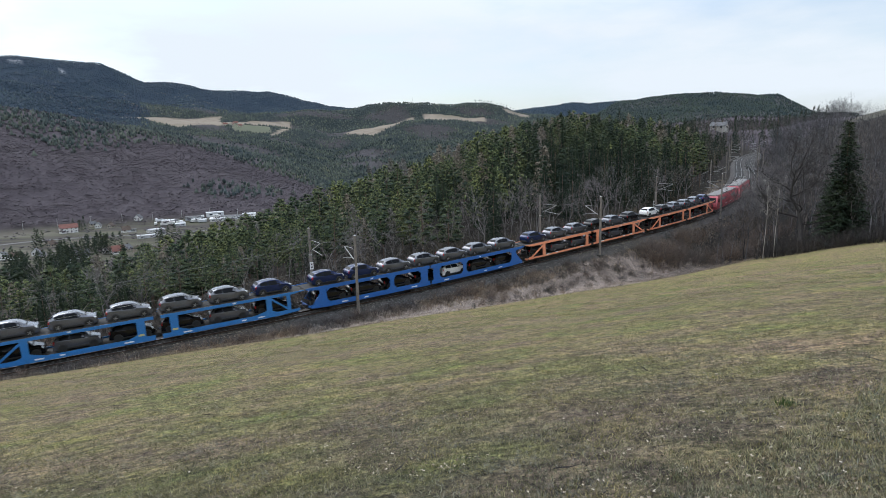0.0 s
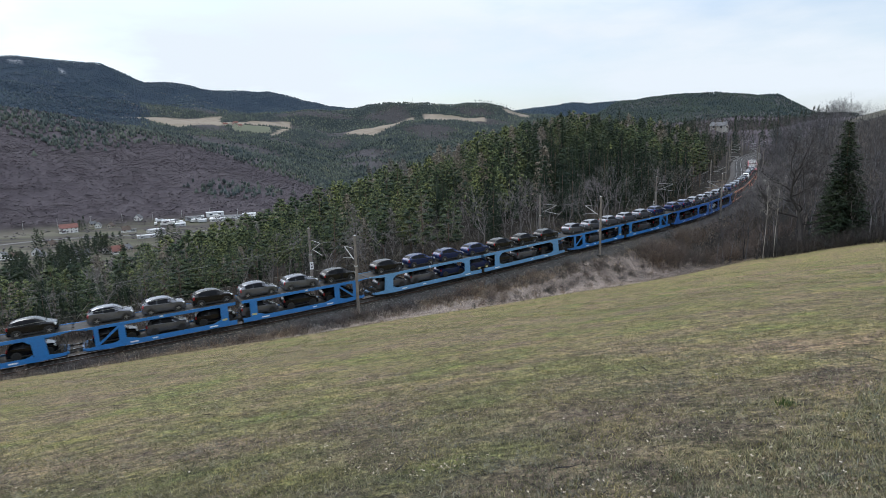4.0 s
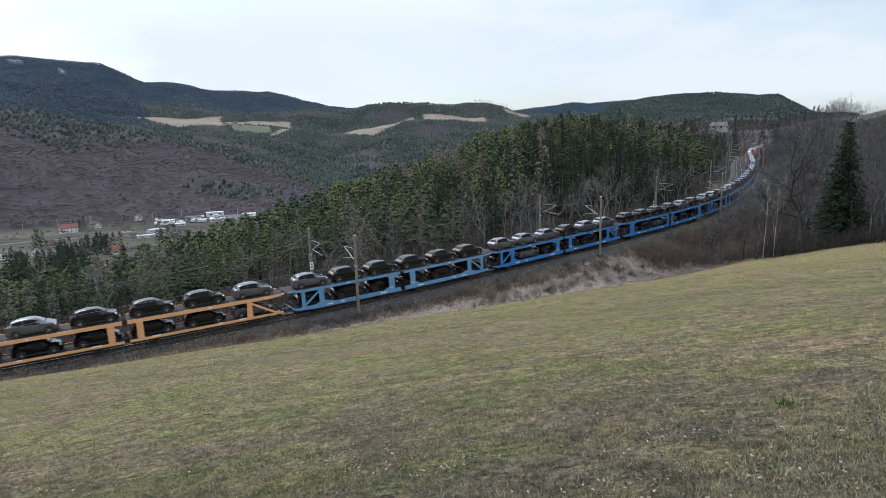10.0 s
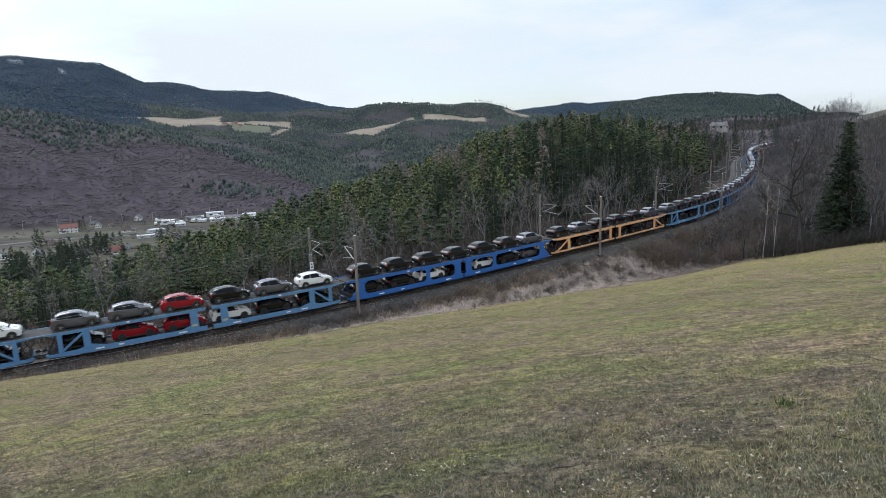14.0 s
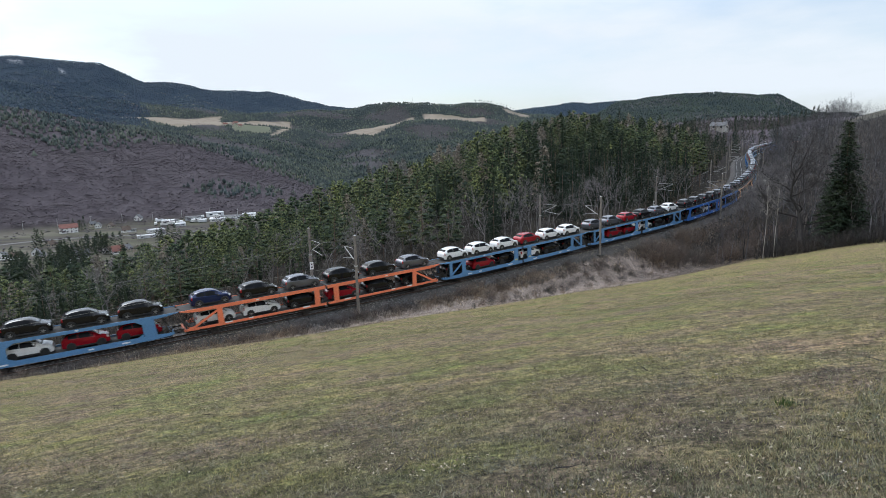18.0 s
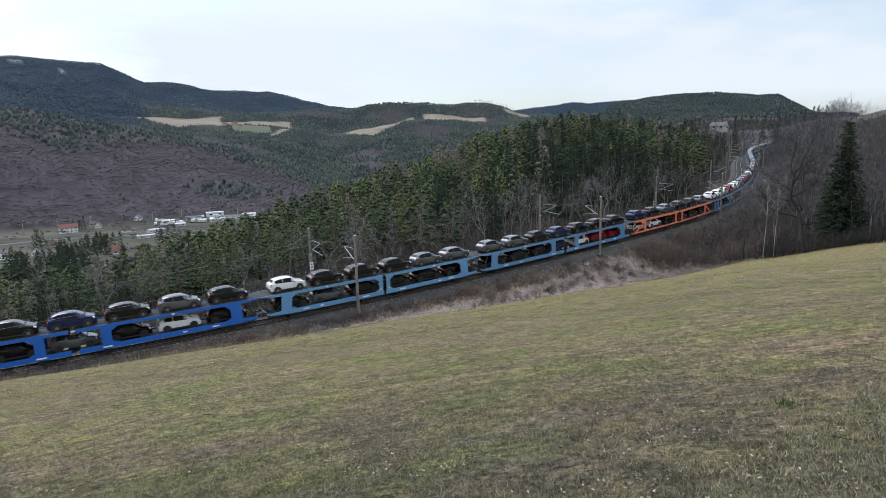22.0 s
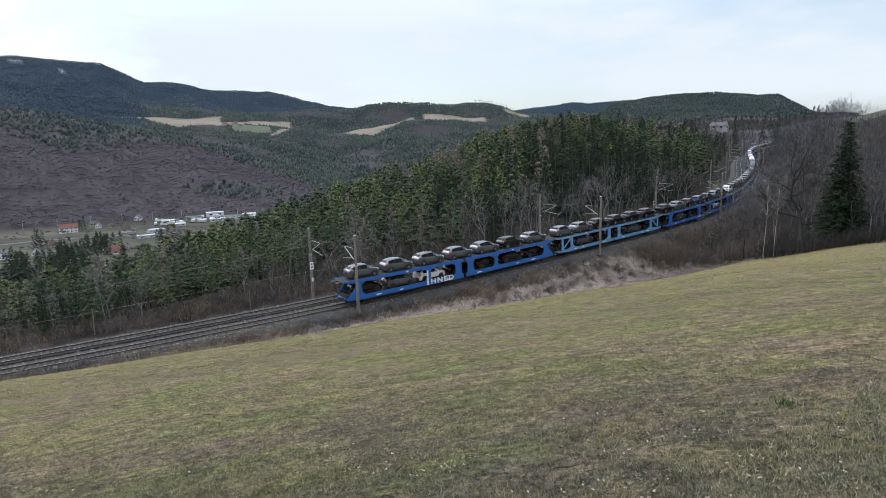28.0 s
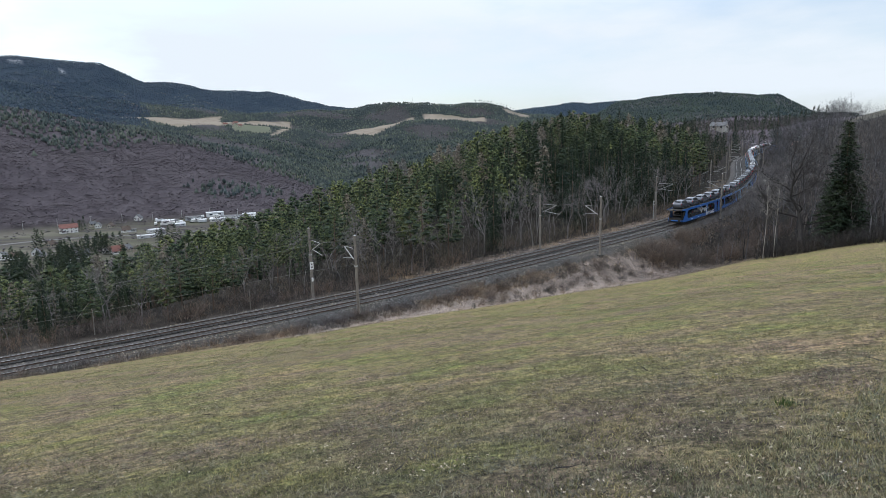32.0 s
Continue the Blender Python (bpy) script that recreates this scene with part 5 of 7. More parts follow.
def locomotive():
    root = tagged(new("locomotive"), "bright red electric locomotive with grey roof hauling the train", "locomotive", "locomotives of the train")
    L, w = 19.2, 1.48
    prof = [(-L / 2 + .1, 1.0), (-L / 2, 1.6), (-L / 2 + .25, 2.3), (-L / 2 + .95, 3.35), (-L / 2 + 1.5, 3.6), (L / 2 - 1.5, 3.6), (L / 2 - .95, 3.35), (L / 2 - .25, 2.3), (L / 2, 1.6), (L / 2 - .1, 1.0)]
    bm = bmesh.new()
    a = [bm.verts.new((x, -w + max(0, z - 3.2) * 0.5, z)) for x, z in prof]
    b = [bm.verts.new((x, w - max(0, z - 3.2) * 0.5, z)) for x, z in prof]
    bm.faces.new(a)
    bm.faces.new(b[::-1])
    for i in range(len(prof)):
        j = (i + 1) % len(prof)
        bm.faces.new((a[i], b[i], b[j], a[j]))
    part("body", bm, M_RED, root)
    part("roof", box_bm(-L / 2 + 1.7, L / 2 - 1.7, -1.15, 1.15, 3.6, 3.85, bevel=0.1), M_ROOFGREY, root)
    part("underframe", box_bm(-L / 2 + 0.6, L / 2 - 0.6, -1.3, 1.3, 0.5, 1.02, bevel=0.05), M_UNDER, root)
    for e in (-1, 1):
        part("windscreen", pane_bm([([(e * (L / 2 - .32), -1.15, 2.4), (e * (L / 2 - .32), 1.15, 2.4), (e * (L / 2 - .88), 1.05, 3.25), (e * (L / 2 - .88), -1.05, 3.25)], (e, 0, .5))]), M_GLASS, root)
        for y in (-w, w):
            part("cab_window", pane_bm([([(e * (L / 2 - 1.2), y, 2.4), (e * (L / 2 - 2.0), y, 2.4), (e * (L / 2 - 2.0), y, 3.05), (e * (L / 2 - 1.3), y, 3.05)], (0, y, 0))]), M_GLASS, root)
            part("vent_grille", box_bm(*sorted((e * 2.0, e * 5.6)), *sorted((y * 0.99, y * 1.008)), 2.55, 3.05), M_ROOFGREY, root)
            part("number_bar", box_bm(*sorted((e * 1.0, e * 2.6)), *sorted((y * 0.99, y * 1.006)), 1.5, 1.68), M_WHITE, root)
        bm = bmesh.new()
        px = e * (L / 2 - 4.2)
        for y in (-0.5, 0.5):
            add_bar(bm, (px, y, 3.85), (px - e * 1.4, y * 0.7, 4.3), 0.05, 0.05)
            add_bar(bm, (px - e * 1.4, y * 0.7, 4.3), (px + e * 0.2, y, 4.6 if e > 0 else 4.35), 0.04, 0.04)
        add_bar(bm, (px + e * 0.2, -0.8, 4.62 if e > 0 else 4.37), (px + e * 0.2, 0.8, 4.62 if e > 0 else 4.37), 0.06, 0.06, Vector((1, 0, 0)))
        part("pantograph", bm, M_GALV, root)
    for x in (-6.2, -3.4, 3.4, 6.2):
        wheelset(root, x, 0.55)
    return root


loco = locomotive()
TRAIN.append((loco, 119.7 + 10.2, 0.0, 0.0))
TRAIN.append((copy_thing(loco, Matrix.Identity(4)), 119.7 + 30.4, 0.0, 0.0))

# ================= woods on the hill side of the line =================
HILL_AT = [18, 21, 23.5, 25, 27.6, 28.1, 28.7, 29.5, 31, 32.6, 34, 36, 45]
HILL_OF = [-.21, -.168, -.125, -.092, -.075, -.025, .010, .015, .018, .044, .030, .024, .024]
oak = tree_thing("oak_tree", (*oak_lists(306, 19), [], []), M_DARKBARK, None, "large leafless oak with crooked dark limbs at the meadow's edge")
oak.matrix_basis = pose(56.6, 92.8, ground_z(56.6, 92.8))
free(56.6, 92.8, 0.1)
big_spruce = tree_thing("spruce_tree", spruce_lists(305, 20, 17, 1.9), M_BARK, M_SPRUCE, "broad dark spruce among bare trees at the meadow's edge")
big_spruce.matrix_basis = pose(61.8, 93.4, ground_z(61.8, 93.4))
big_spruce.scale = (1.6, 1.6, 0.95)
for (x, y), h, seed in (((49.0, 91.6), 12.5, 311), ((51.0, 92.2), 12.0, 312), ((66.5, 87.0), 9.0, 313)):
    b = tree_thing("birch_tree", (*pole_lists(seed, h, 0.0042, 34, 2, 0.5), [], []), M_BIRCH, None, "slender leafless birch with pale bark")
    b.matrix_basis = pose(x, y, ground_z(x, y))
tall = [tree_thing("bare_tree", (*bare_lists(320 + i, 14, 0.40 + 0.04 * i, 5, 0.0085, 0.7, 3, 0.012), [], []), M_DARKTWIG, None, "tall leafless grey-brown tree on the wooded bank") for i in range(4)]
rh = random.Random(77)
count = tries = 0
while count < 130 and tries < 9000:
    tries += 1
    a, r = rh.uniform(22.5, 40), 108 + rh.random() ** 1.5 * 120
    x, y = math.sin(radians(a)) * r, math.cos(radians(a)) * r
    s, n, rail = (float(v[0]) for v in along([x], [y]))
    if n > -6.5 or (29.2 < a < 33.2 and r < 128):
        continue
    g = ground_z(x, y)
    h = min(rh.uniform(9, 17), 20 + float(np.interp(a, HILL_AT, HILL_OF)) * r - g + rh.gauss(0, 0.7))
    if h < 3.5 or field_mask(np.array([x]), np.array([y]))[0] > 0.3 or not free(x, y, 3.0):
        continue
    place(tall[rh.randrange(4)], x, y, h / 14 * 1.1, rh.uniform(0, 6.28), g, "trees of the wooded bank")
    count += 1
# the wood behind them
rb = np.random.RandomState(78)
ba_, br_ = rb.uniform(23, 41, 4000), 110 + rb.uniform(0, 1, 4000) ** 1.4 * 260
bx_, by_ = np.sin(np.radians(ba_)) * br_, np.cos(np.radians(ba_)) * br_
bn_ = along(bx_, by_)[1]
bh_ = np.minimum(rb.uniform(9, 17, 4000), 20 + np.interp(ba_, HILL_AT, HILL_OF) * br_ - ground_height(bx_, by_) + rb.normal(0, 0.8, 4000))
ok = ~((ba_ > 29.2) & (ba_ < 33.2) & (br_ < 126)) & (bn_ < -7) & (bh_ > 3.5) & (field_mask(bx_, by_) < 0.3)
pick = [i for i in np.flatnonzero(ok) if free(bx_[i], by_[i], 2.1)][:480]
wood_stuff("bare_wood", np.stack([bx_[pick], by_[pick]], -1), [bare_lists(330, 14, 0.48, 4, 0.006, 0.6, 3, 0.016), bare_lists(331, 14, 0.42, 4, 0.007, 0.7, 3, 0.016), bare_lists(332, 14, 0.40, 4, 0.007, 0.7, 3, 0.016)], bh_[pick] / 11.8, M_DARKTWIG, "dense leafless grey-brown wood on the bank")
# round the house beyond the far curve
count = tries = 0
while count < 60 and tries < 4000:
    tries += 1
    s, n = rh.uniform(190, 430), TRACK2 + 9 + rh.random() * 70
    x, y, _ = line(s, n)
    a, r = math.degrees(math.atan2(x, y)), math.hypot(x, y)
    if a < 22.5 or a > 33 or not free(x, y, 4.0):
        continue
    g = ground_z(x, y)
    h = min(rh.uniform(8, 15), 20 + 0.024 * r - g)
    if h < 4:
        continue
    place(tall[rh.randrange(4)], x, y, h / 14, rh.uniform(0, 6.28), g, "trees of the wooded bank")
    count += 1
for a, r, h in ((23.2, 400, 11), (23.6, 395, 9), (24.1, 400, 8), (24.9, 405, 8.5), (25.3, 398, 11), (22.7, 390, 12), (25.8, 402, 9)):
    x, y = math.sin(radians(a)) * r, math.cos(radians(a)) * r
    place(tall[int(h) % 3], x, y, h / 14, a * 7, None, "trees of the wooded bank")
# conifers and bare trees on the slope left of the far curve
rc = np.random.RandomState(83)
spots, tops = [], []
for _ in range(1500):
    s, n = rc.uniform(205, 400), TRACK2 + rc.uniform(9, 62)
    x, y, _z = line(s, n)
    a, r = math.degrees(math.atan2(x, y)), math.hypot(x, y)
    limit = float(np.interp(a, [21, 23, 23.5, 25.2, 25.8, 30], [.03, .018, -.002, -.002, .012, .018]))
    h = min(rc.uniform(6, 13), 20 + limit * r - ground_z(x, y))
    if 21 < a < 31 and h > 3.5 and len(spots) < 230 and free(x, y, 3.2):
        spots.append((x, y))
        tops.append(h)
spots, tops = np.array(spots), np.array(tops)
ever = rc.uniform(0, 1, len(spots)) < 0.42
wood_stuff("conifer_wood", spots[ever], [lowpoly("spruce", 85 + i) for i in range(2)], tops[ever] / 17, M_SPRUCE, "dark conifers on the slope beside the far curve")
wood_stuff("bare_wood", spots[~ever], [bare_lists(348 + i, 12, 0.42, 4, 0.009, 0.6, 3, 0.04) for i in range(2)], tops[~ever] / 10.5, M_GREYSHRUB, "leafless trees on the slope beside the far curve")
far_spruce = tree_thing("spruce_tree", spruce_lists(340, 15), M_BARK, M_SPRUCE, "lone dark spruce on the far skyline")
fx, fy = math.sin(radians(28.6)) * 300, math.cos(radians(28.6)) * 300
far_spruce.matrix_basis = pose(fx, fy, 20 + 0.03 * 300 - 15)
place(far_spruce, math.sin(radians(20.4)) * 250, math.cos(radians(20.4)) * 250, 1.15, 1.0)
place(far_spruce, math.sin(radians(16.1)) * 270, math.cos(radians(16.1)) * 270, 1.2, 2.0)

# shrubs: a thicket on the bank, brushwood along the far side of the line
red_shrubs = [tree_thing("shrub", (*shrub_lists(350 + i, 3.0, 40), [], []), M_SHRUB, None, "leafless reddish-brown shrub on the railway bank", "shrub") for i in range(3)]
grey_shrubs = [tree_thing("shrub", (*shrub_lists(360 + i, 2.4, 30), [], []), M_GREYSHRUB, None, "leafless grey-brown shrub beside the railway", "shrub") for i in range(3)]
for _ in range(75):
    s = rh.uniform(84, 128)
    n = -rh.uniform(4.5, 4.5 + 10 * min(1, (s - 78) / 22))
    x, y, _z = line(s, n)
    place(red_shrubs[rh.randrange(3)], x, y, rh.uniform(0.8, 1.25), rh.uniform(0, 6.28), group="shrubs on the bank")
for _ in range(45):
    s = rh.uniform(120, 200)
    x, y, _z = line(s, -rh.uniform(4.0, 13))
    place(rh.choice(grey_shrubs), x, y, rh.uniform(1.0, 1.7), rh.uniform(0, 6.28), group="shrubs on the bank")
for _ in range(105):
    s = rh.uniform(44, 96)
    x, y, _z = line(s, -rh.uniform(3.6, 9.5))
    place(rh.choice(red_shrubs + grey_shrubs), x, y, rh.uniform(0.3, 0.62), rh.uniform(0, 6.28), group="shrubs on the bank")
for _ in range(26):
    s = rh.uniform(88, 145)
    x, y, _z = line(s, -rh.uniform(3.9, 10))
    place(tall[rh.choice((1, 3, 0))], x, y, rh.uniform(0.3, 0.56), rh.uniform(0, 6.28), group="trees of the wooded bank")
sh = [shrub_lists(370 + i, 2.2, 7) for i in range(3)]
rt = np.random.RandomState(58)
vs, vn = rt.uniform(246, 345, 75), -rt.uniform(4.6, 14, 75)
vh = np.interp(vs, SS, HEAD)
wood_stuff("bare_wood", np.stack([np.interp(vs, SS, LX) - np.sin(vh) * vn, np.interp(vs, SS, LY) + np.cos(vh) * vn], -1), [bare_lists(347 + i, 12, 0.44, 4, 0.009, 0.6, 4, 0.05) for i in range(2)], rt.uniform(0.55, 0.9, 75), M_DARKTWIG, "leafless trees between the line and the hill beyond the curve", "wood")
rt = np.random.RandomState(57)
vs, vn = rt.uniform(120, 192, 130), -rt.uniform(4.2, 9.5, 130)
vh = np.interp(vs, SS, HEAD)
wood_stuff("bare_thicket", np.stack([np.interp(vs, SS, LX) - np.sin(vh) * vn, np.interp(vs, SS, LY) + np.cos(vh) * vn], -1), [bare_lists(345 + i, 10, 0.46, 4, 0.007, 0.6, 4, 0.032) for i in range(3)], rt.uniform(0.5, 0.9, 130), M_BARE, "grey leafless saplings on the bank before the far curve", "brushwood")


def along_stuff(name, count, s_range, n_range, templates, size, material, label, seed, category="brushwood", power=1.0):
    r = np.random.RandomState(seed)
    s = r.uniform(*s_range, count)
    n = n_range[0] + (n_range[1] - n_range[0]) * r.uniform(0, 1, count) ** power
    h = np.interp(s, SS, HEAD)
    pts = np.stack([np.interp(s, SS, LX) - np.sin(h) * n, np.interp(s, SS, LY) + np.cos(h) * n], -1)
    return wood_stuff(name, pts, templates, r.uniform(*size, count), material, label, category)


along_stuff("brushwood", 460, (-45, 150), (TRACK2 + 4.6, TRACK2 + 12), sh, (0.6, 1.35), M_SHRUB, "leafless reddish brushwood along the far side of the line", 51)
along_stuff("brushwood", 300, (-45, 240), (TRACK2 + 5.4, TRACK2 + 15), sh, (0.9, 1.9), M_GREYSHRUB, "leafless grey brushwood at the foot of the slope wood", 52)
along_stuff("brushwood", 260, (-25, 62), (TRACK2 + 4.0, TRACK2 + 7.5), sh, (0.5, 1.2), M_SHRUB, "leafless reddish brushwood close beside the far track", 55)
along_stuff("brushwood", 70, (25, 112), (TRACK2 + 6, TRACK2 + 14), sh, (1.5, 2.6), M_GREYSHRUB, "tall grey leafless thicket before the pines", 56)
along_stuff("bare_wood", 700, (128, 400), (TRACK2 + 7, TRACK2 + 65), [pole_lists(335, 14, 0.007, 26, 2, 0.2), pole_lists(336, 14, 0.008, 26, 2, 0.2), bare_lists(337, 14, 0.36, 3, 0.008, 0.8, 3)], (0.4, 0.95), M_GREYSHRUB, "leafless brown wood on the slope beyond the far curve", 54, "wood")
along_stuff("brushwood", 180, (110, 330), (-12, -4.4), sh, (0.7, 1.5), M_GREYSHRUB, "leafless grey brushwood on the hill side of the line", 53)


rb = np.random.RandomState(79)
ba_, br_ = rb.uniform(27.8, 40, 400), 107 + rb.uniform(0, 1, 400) ** 1.5 * 70
wood_stuff("undergrowth", np.stack([np.sin(np.radians(ba_)) * br_, np.cos(np.radians(ba_)) * br_], -1), sh, rb.uniform(0.7, 1.9, 400), M_UNDERWOOD, "dense leafless undergrowth, coloured dark with the shade below the bare trees", "brushwood")


ba_, br_ = rb.uniform(28.2, 39, 150), 103 + rb.uniform(0, 1, 150) ** 1.3 * 14
wood_stuff("undergrowth", np.stack([np.sin(np.radians(ba_)) * br_, np.cos(np.radians(ba_)) * br_], -1), [shrub_lists(376 + i, 2.2, 12) for i in range(2)], rb.uniform(0.6, 1.7, 150), M_UNDERWOOD, "leafless thicket along the meadow's upper edge, shade put into its dark colour", "brushwood")


def tuft_lists(seed, h, blades=9, slim=1.0):
    r = random.Random(seed)
    v, f = [], []
    for _ in range(blades):
        x, y, a = r.gauss(0, .12), r.gauss(0, .12), r.uniform(0, 6.28)
        w, hh2, lean = r.uniform(.012, .022) * slim, h * r.uniform(.5, 1.1), h * r.uniform(0.05, .55)
        c, d, b = math.cos(a), math.sin(a), r.uniform(0, 6.28)
        k = len(v)
        v += [(x - c * w, y - d * w, -0.03), (x + c * w, y + d * w, -0.03), (x + math.cos(b) * lean, y + math.sin(b) * lean, hh2)]
        f.append((k, k + 1, k + 2))
    return v, f


tufts = [tuft_lists(380 + i, 0.24) for i in range(3)]
rg = np.random.RandomState(61)
k = 15000
s = rg.uniform(-40, 150, k)
n = -2.9 - rg.uniform(0, 1, k) * (verge(s) - 2.6) * 1.04
hh = np.interp(s, SS, HEAD)
pts = np.stack([np.interp(s, SS, LX) - np.sin(hh) * n, np.interp(s, SS, LY) + np.cos(hh) * n], -1)
keep = (ripple(pts[:, 0], pts[:, 1], 9, 71) + rg.normal(0, 0.5, k) > -0.5) & (rg.uniform(0, 1, k) > 0.85 * zones(pts[:, 0], pts[:, 1])[4])
wood_stuff("dry_grass", pts[keep], tufts, rg.uniform(0.5, 1.35, keep.sum()), M_DRYGRASS, "bleached dead grass on the railway bank", "grass")
along_stuff("dry_grass", 2600, (45, 200), (TRACK2 + 3.3, TRACK2 + 6.5), tufts, (0.7, 1.7), M_DRYGRASS, "bleached dead grass along the far shoulder of the line", 62, "grass", 1.6)
along_stuff("dry_stalks", 420, (-30, 62), (-4.6, -2.9), [shrub_lists(390 + i, 0.9, 5) for i in range(2)], (0.7, 1.5), M_SHRUB, "dead brown stalks on the near shoulder of the ballast", 63, "grass")
along_stuff("dry_grass", 3600, (-34, 70), (-5.0, -2.7), tufts, (0.7, 1.9), M_DRYGRASS, "tangled dead brown grass on the near shoulder of the ballast", 65, "grass")
k = 2 * 360
s = np.tile(np.arange(360) * 0.6 - 14, 2)
n = np.repeat([0.0, TRACK2], 360)
hh = np.interp(s, SS, HEAD)
cube = [(x * .12, y * 1.25, z) for z in (-.12, 0) for x, y in ((-1, -1), (1, -1), (1, 1), (-1, 1))], [(4, 5, 6, 7), (0, 1, 5, 4), (1, 2, 6, 5), (2, 3, 7, 6), (3, 0, 4, 7)]
ob = scatter_mesh("sleepers", cube[0], cube[1], np.stack([np.interp(s, SS, LX) - np.sin(hh) * n, np.interp(s, SS, LY) + np.cos(hh) * n, 0.25 + 0.0236 * s - 0.128], -1), np.ones(k), hh, M_SLEEPER)
tagged(ob, "weathered concrete sleepers half sunk in the ballast", "sleepers", kind="stuff")
stone = [(0, 0, .06), (.06, 0, 0), (0, .05, 0), (-.05, .02, .01), (0, -.06, 0)], [(0, 1, 2), (0, 2, 3), (0, 3, 4), (0, 4, 1)]
r2 = np.random.RandomState(64)
k = 19000
s, n = r2.uniform(-12, 110, k), np.concatenate([r2.uniform(-3.3, -0.9, k // 2), r2.uniform(0.9, 7.2, k - k // 2)])
hh = np.interp(s, SS, HEAD)
zz = np.interp(n, [-3.3, -1.75, 0, 1.9, 2.2, 3.9, 5.7, 7.4], [-1.0, -.16, -.2, -.3, -.3, -.2, -.16, -1.1]) + 0.25 + 0.0236 * s
ob = scatter_mesh("ballast_stones", stone[0], stone[1], np.stack([np.interp(s, SS, LX) - np.sin(hh) * n, np.interp(s, SS, LY) + np.cos(hh) * n, zz], -1),
                  r2.uniform(0.8, 1.9, k), r2.uniform(0, 6.28, k), M_STONE)
tagged(ob, "loose dark ballast stones between and beside the rails", "ballast", kind="stuff")

# ================= overhead line =================


def mast(s, n, height, toward, boards=False):
    """A pole with its bracket; toward: +1 or -1, the side to which the arm reaches."""
    root = tagged(new("catenary_mast"), "weathered grey-brown overhead line mast with steel bracket beside the track" if not boards else "weathered overhead line mast with white number boards beside the track", "mast", "masts of the overhead line")
    part("pole", cyl_bm((0, 0, -1.6), (0, 0, height), 0.19, 0.13, 10), M_MAST, root)
    part("foundation", box_bm(-0.4, 0.4, -0.4, 0.4, -1.6, -0.55, bevel=0.05), M_SLEEPER, root)
    reach = 2.9 if abs(n) < 5 else 3.4
    bm = bmesh.new()
    add_bar(bm, (0, toward * 0.1, 5.5), (0, toward * reach, 6.9), 0.07, 0.07, Vector((1, 0, 0)))
    part("bracket_tube", bm, M_GALV, root)
    part("tie_tube", bar_bm((0, toward * 0.1, 7.0), (0, toward * reach, 6.95), 0.05, 0.05, Vector((1, 0, 0))), M_GALV, root)
    part("steady_arm", bar_bm((0, toward * 0.9, 5.85), (0, toward * (reach + 0.5), 5.55), 0.05, 0.05, Vector((1, 0, 0))), M_GALV, root)
    for z in (5.5, 7.0):
        part("insulator", cyl_bm((0, toward * 0.16, z + (0.03 if z < 6 else 0)), (0, toward * 0.55, z + (0.2 if z < 6 else -0.01)), 0.075, seg=8), M_UNDER, root)
    part("clamp", cyl_bm((0, 0, 5.0), (0, 0, 5.1), 0.22, seg=10), M_GALV, root)
    part("cap", cyl_bm((0, 0, height), (0, 0, height + 0.08), 0.15, 0.06, 10), M_GALV, root)
    if boards:
        b = part("board", box_bm(-0.24, 0.24, -0.23, -0.20, 3.2, 4.15, bevel=0.01), M_WHITE, root, "white number board")
        part("number_bar", box_bm(-0.1, 0.1, -0.236, -0.228, 3.75, 3.95), M_BLACKMARK, b)
        part("number_bar", box_bm(-0.1, 0.1, -0.236, -0.228, 3.38, 3.58), M_BLACKMARK, b)
        part("lower_board", box_bm(-0.12, 0.12, -0.23, -0.20, 1.65, 2.15, bevel=0.01), M_WHITE, root, "small white board")
    root.matrix_basis = Matrix.Translation(line(s, n)) @ Matrix.Rotation(float(np.interp(s, SS, HEAD)), 4, "Z")
    return root


FAR_MASTS = [-54, -11, 32.3, 74.2, 111.5, 156, 199, 242, 285, 328]
NEAR_MASTS = [-52, -9, 33.7, 76.4, 119, 162, 205, 248, 291, 334]
for i, s in enumerate(FAR_MASTS):
    mast(s, TRACK2 + 3.5, 8.4, -1, i == 2)
for i, s in enumerate(NEAR_MASTS):
    mast(s, -2.95, 8.5, 1)


def wire(points, r, name="wire", parent=None):
    v, f = [], []
    for a, b in zip(points, points[1:]):
        tube(v, f, a, b, r, r, 4)
    return mesh_ob(name, v, f, M_WIRE, parent)


for axis, posts in ((0.0, NEAR_MASTS), (TRACK2, FAR_MASTS)):
    net = tagged(new("overhead_line"), "thin overhead contact line with its messenger wire", "overhead line")
    contact, carry = [], []
    for a, b in zip(posts, posts[1:]):
        for k in range(8):
            t = k / 8
            contact.append(line(a + (b - a) * t, axis, 5.55))
            carry.append(line(a + (b - a) * t, axis, 6.95 - 3.2 * t * (1 - t)))
    wire(contact, 0.006, "contact_wire", net)
    wire(carry, 0.006, "messenger_wire", net)
feeder = tagged(new("feeder_wire"), "slack feeder wire strung along the masts", "overhead line")
wire([line(s, -3.0, z) for s, z in ((-12, 4.5), (0, 4.6), (8, 4.8), (15, 5.0), (25, 5.3), (33.7, 5.3))], 0.016, "near_wire", feeder)
wire([line(s, TRACK2 + 3.5, z) for s, z in ((-11, 3.9), (2, 4.5), (10, 5.1), (22, 5.6), (32.3, 6.3), (45, 6.25), (60, 6.2), (74.2, 6.2), (92, 5.9), (111.5, 6.2), (134, 5.9), (156, 6.2))], 0.016, "far_wire", feeder)

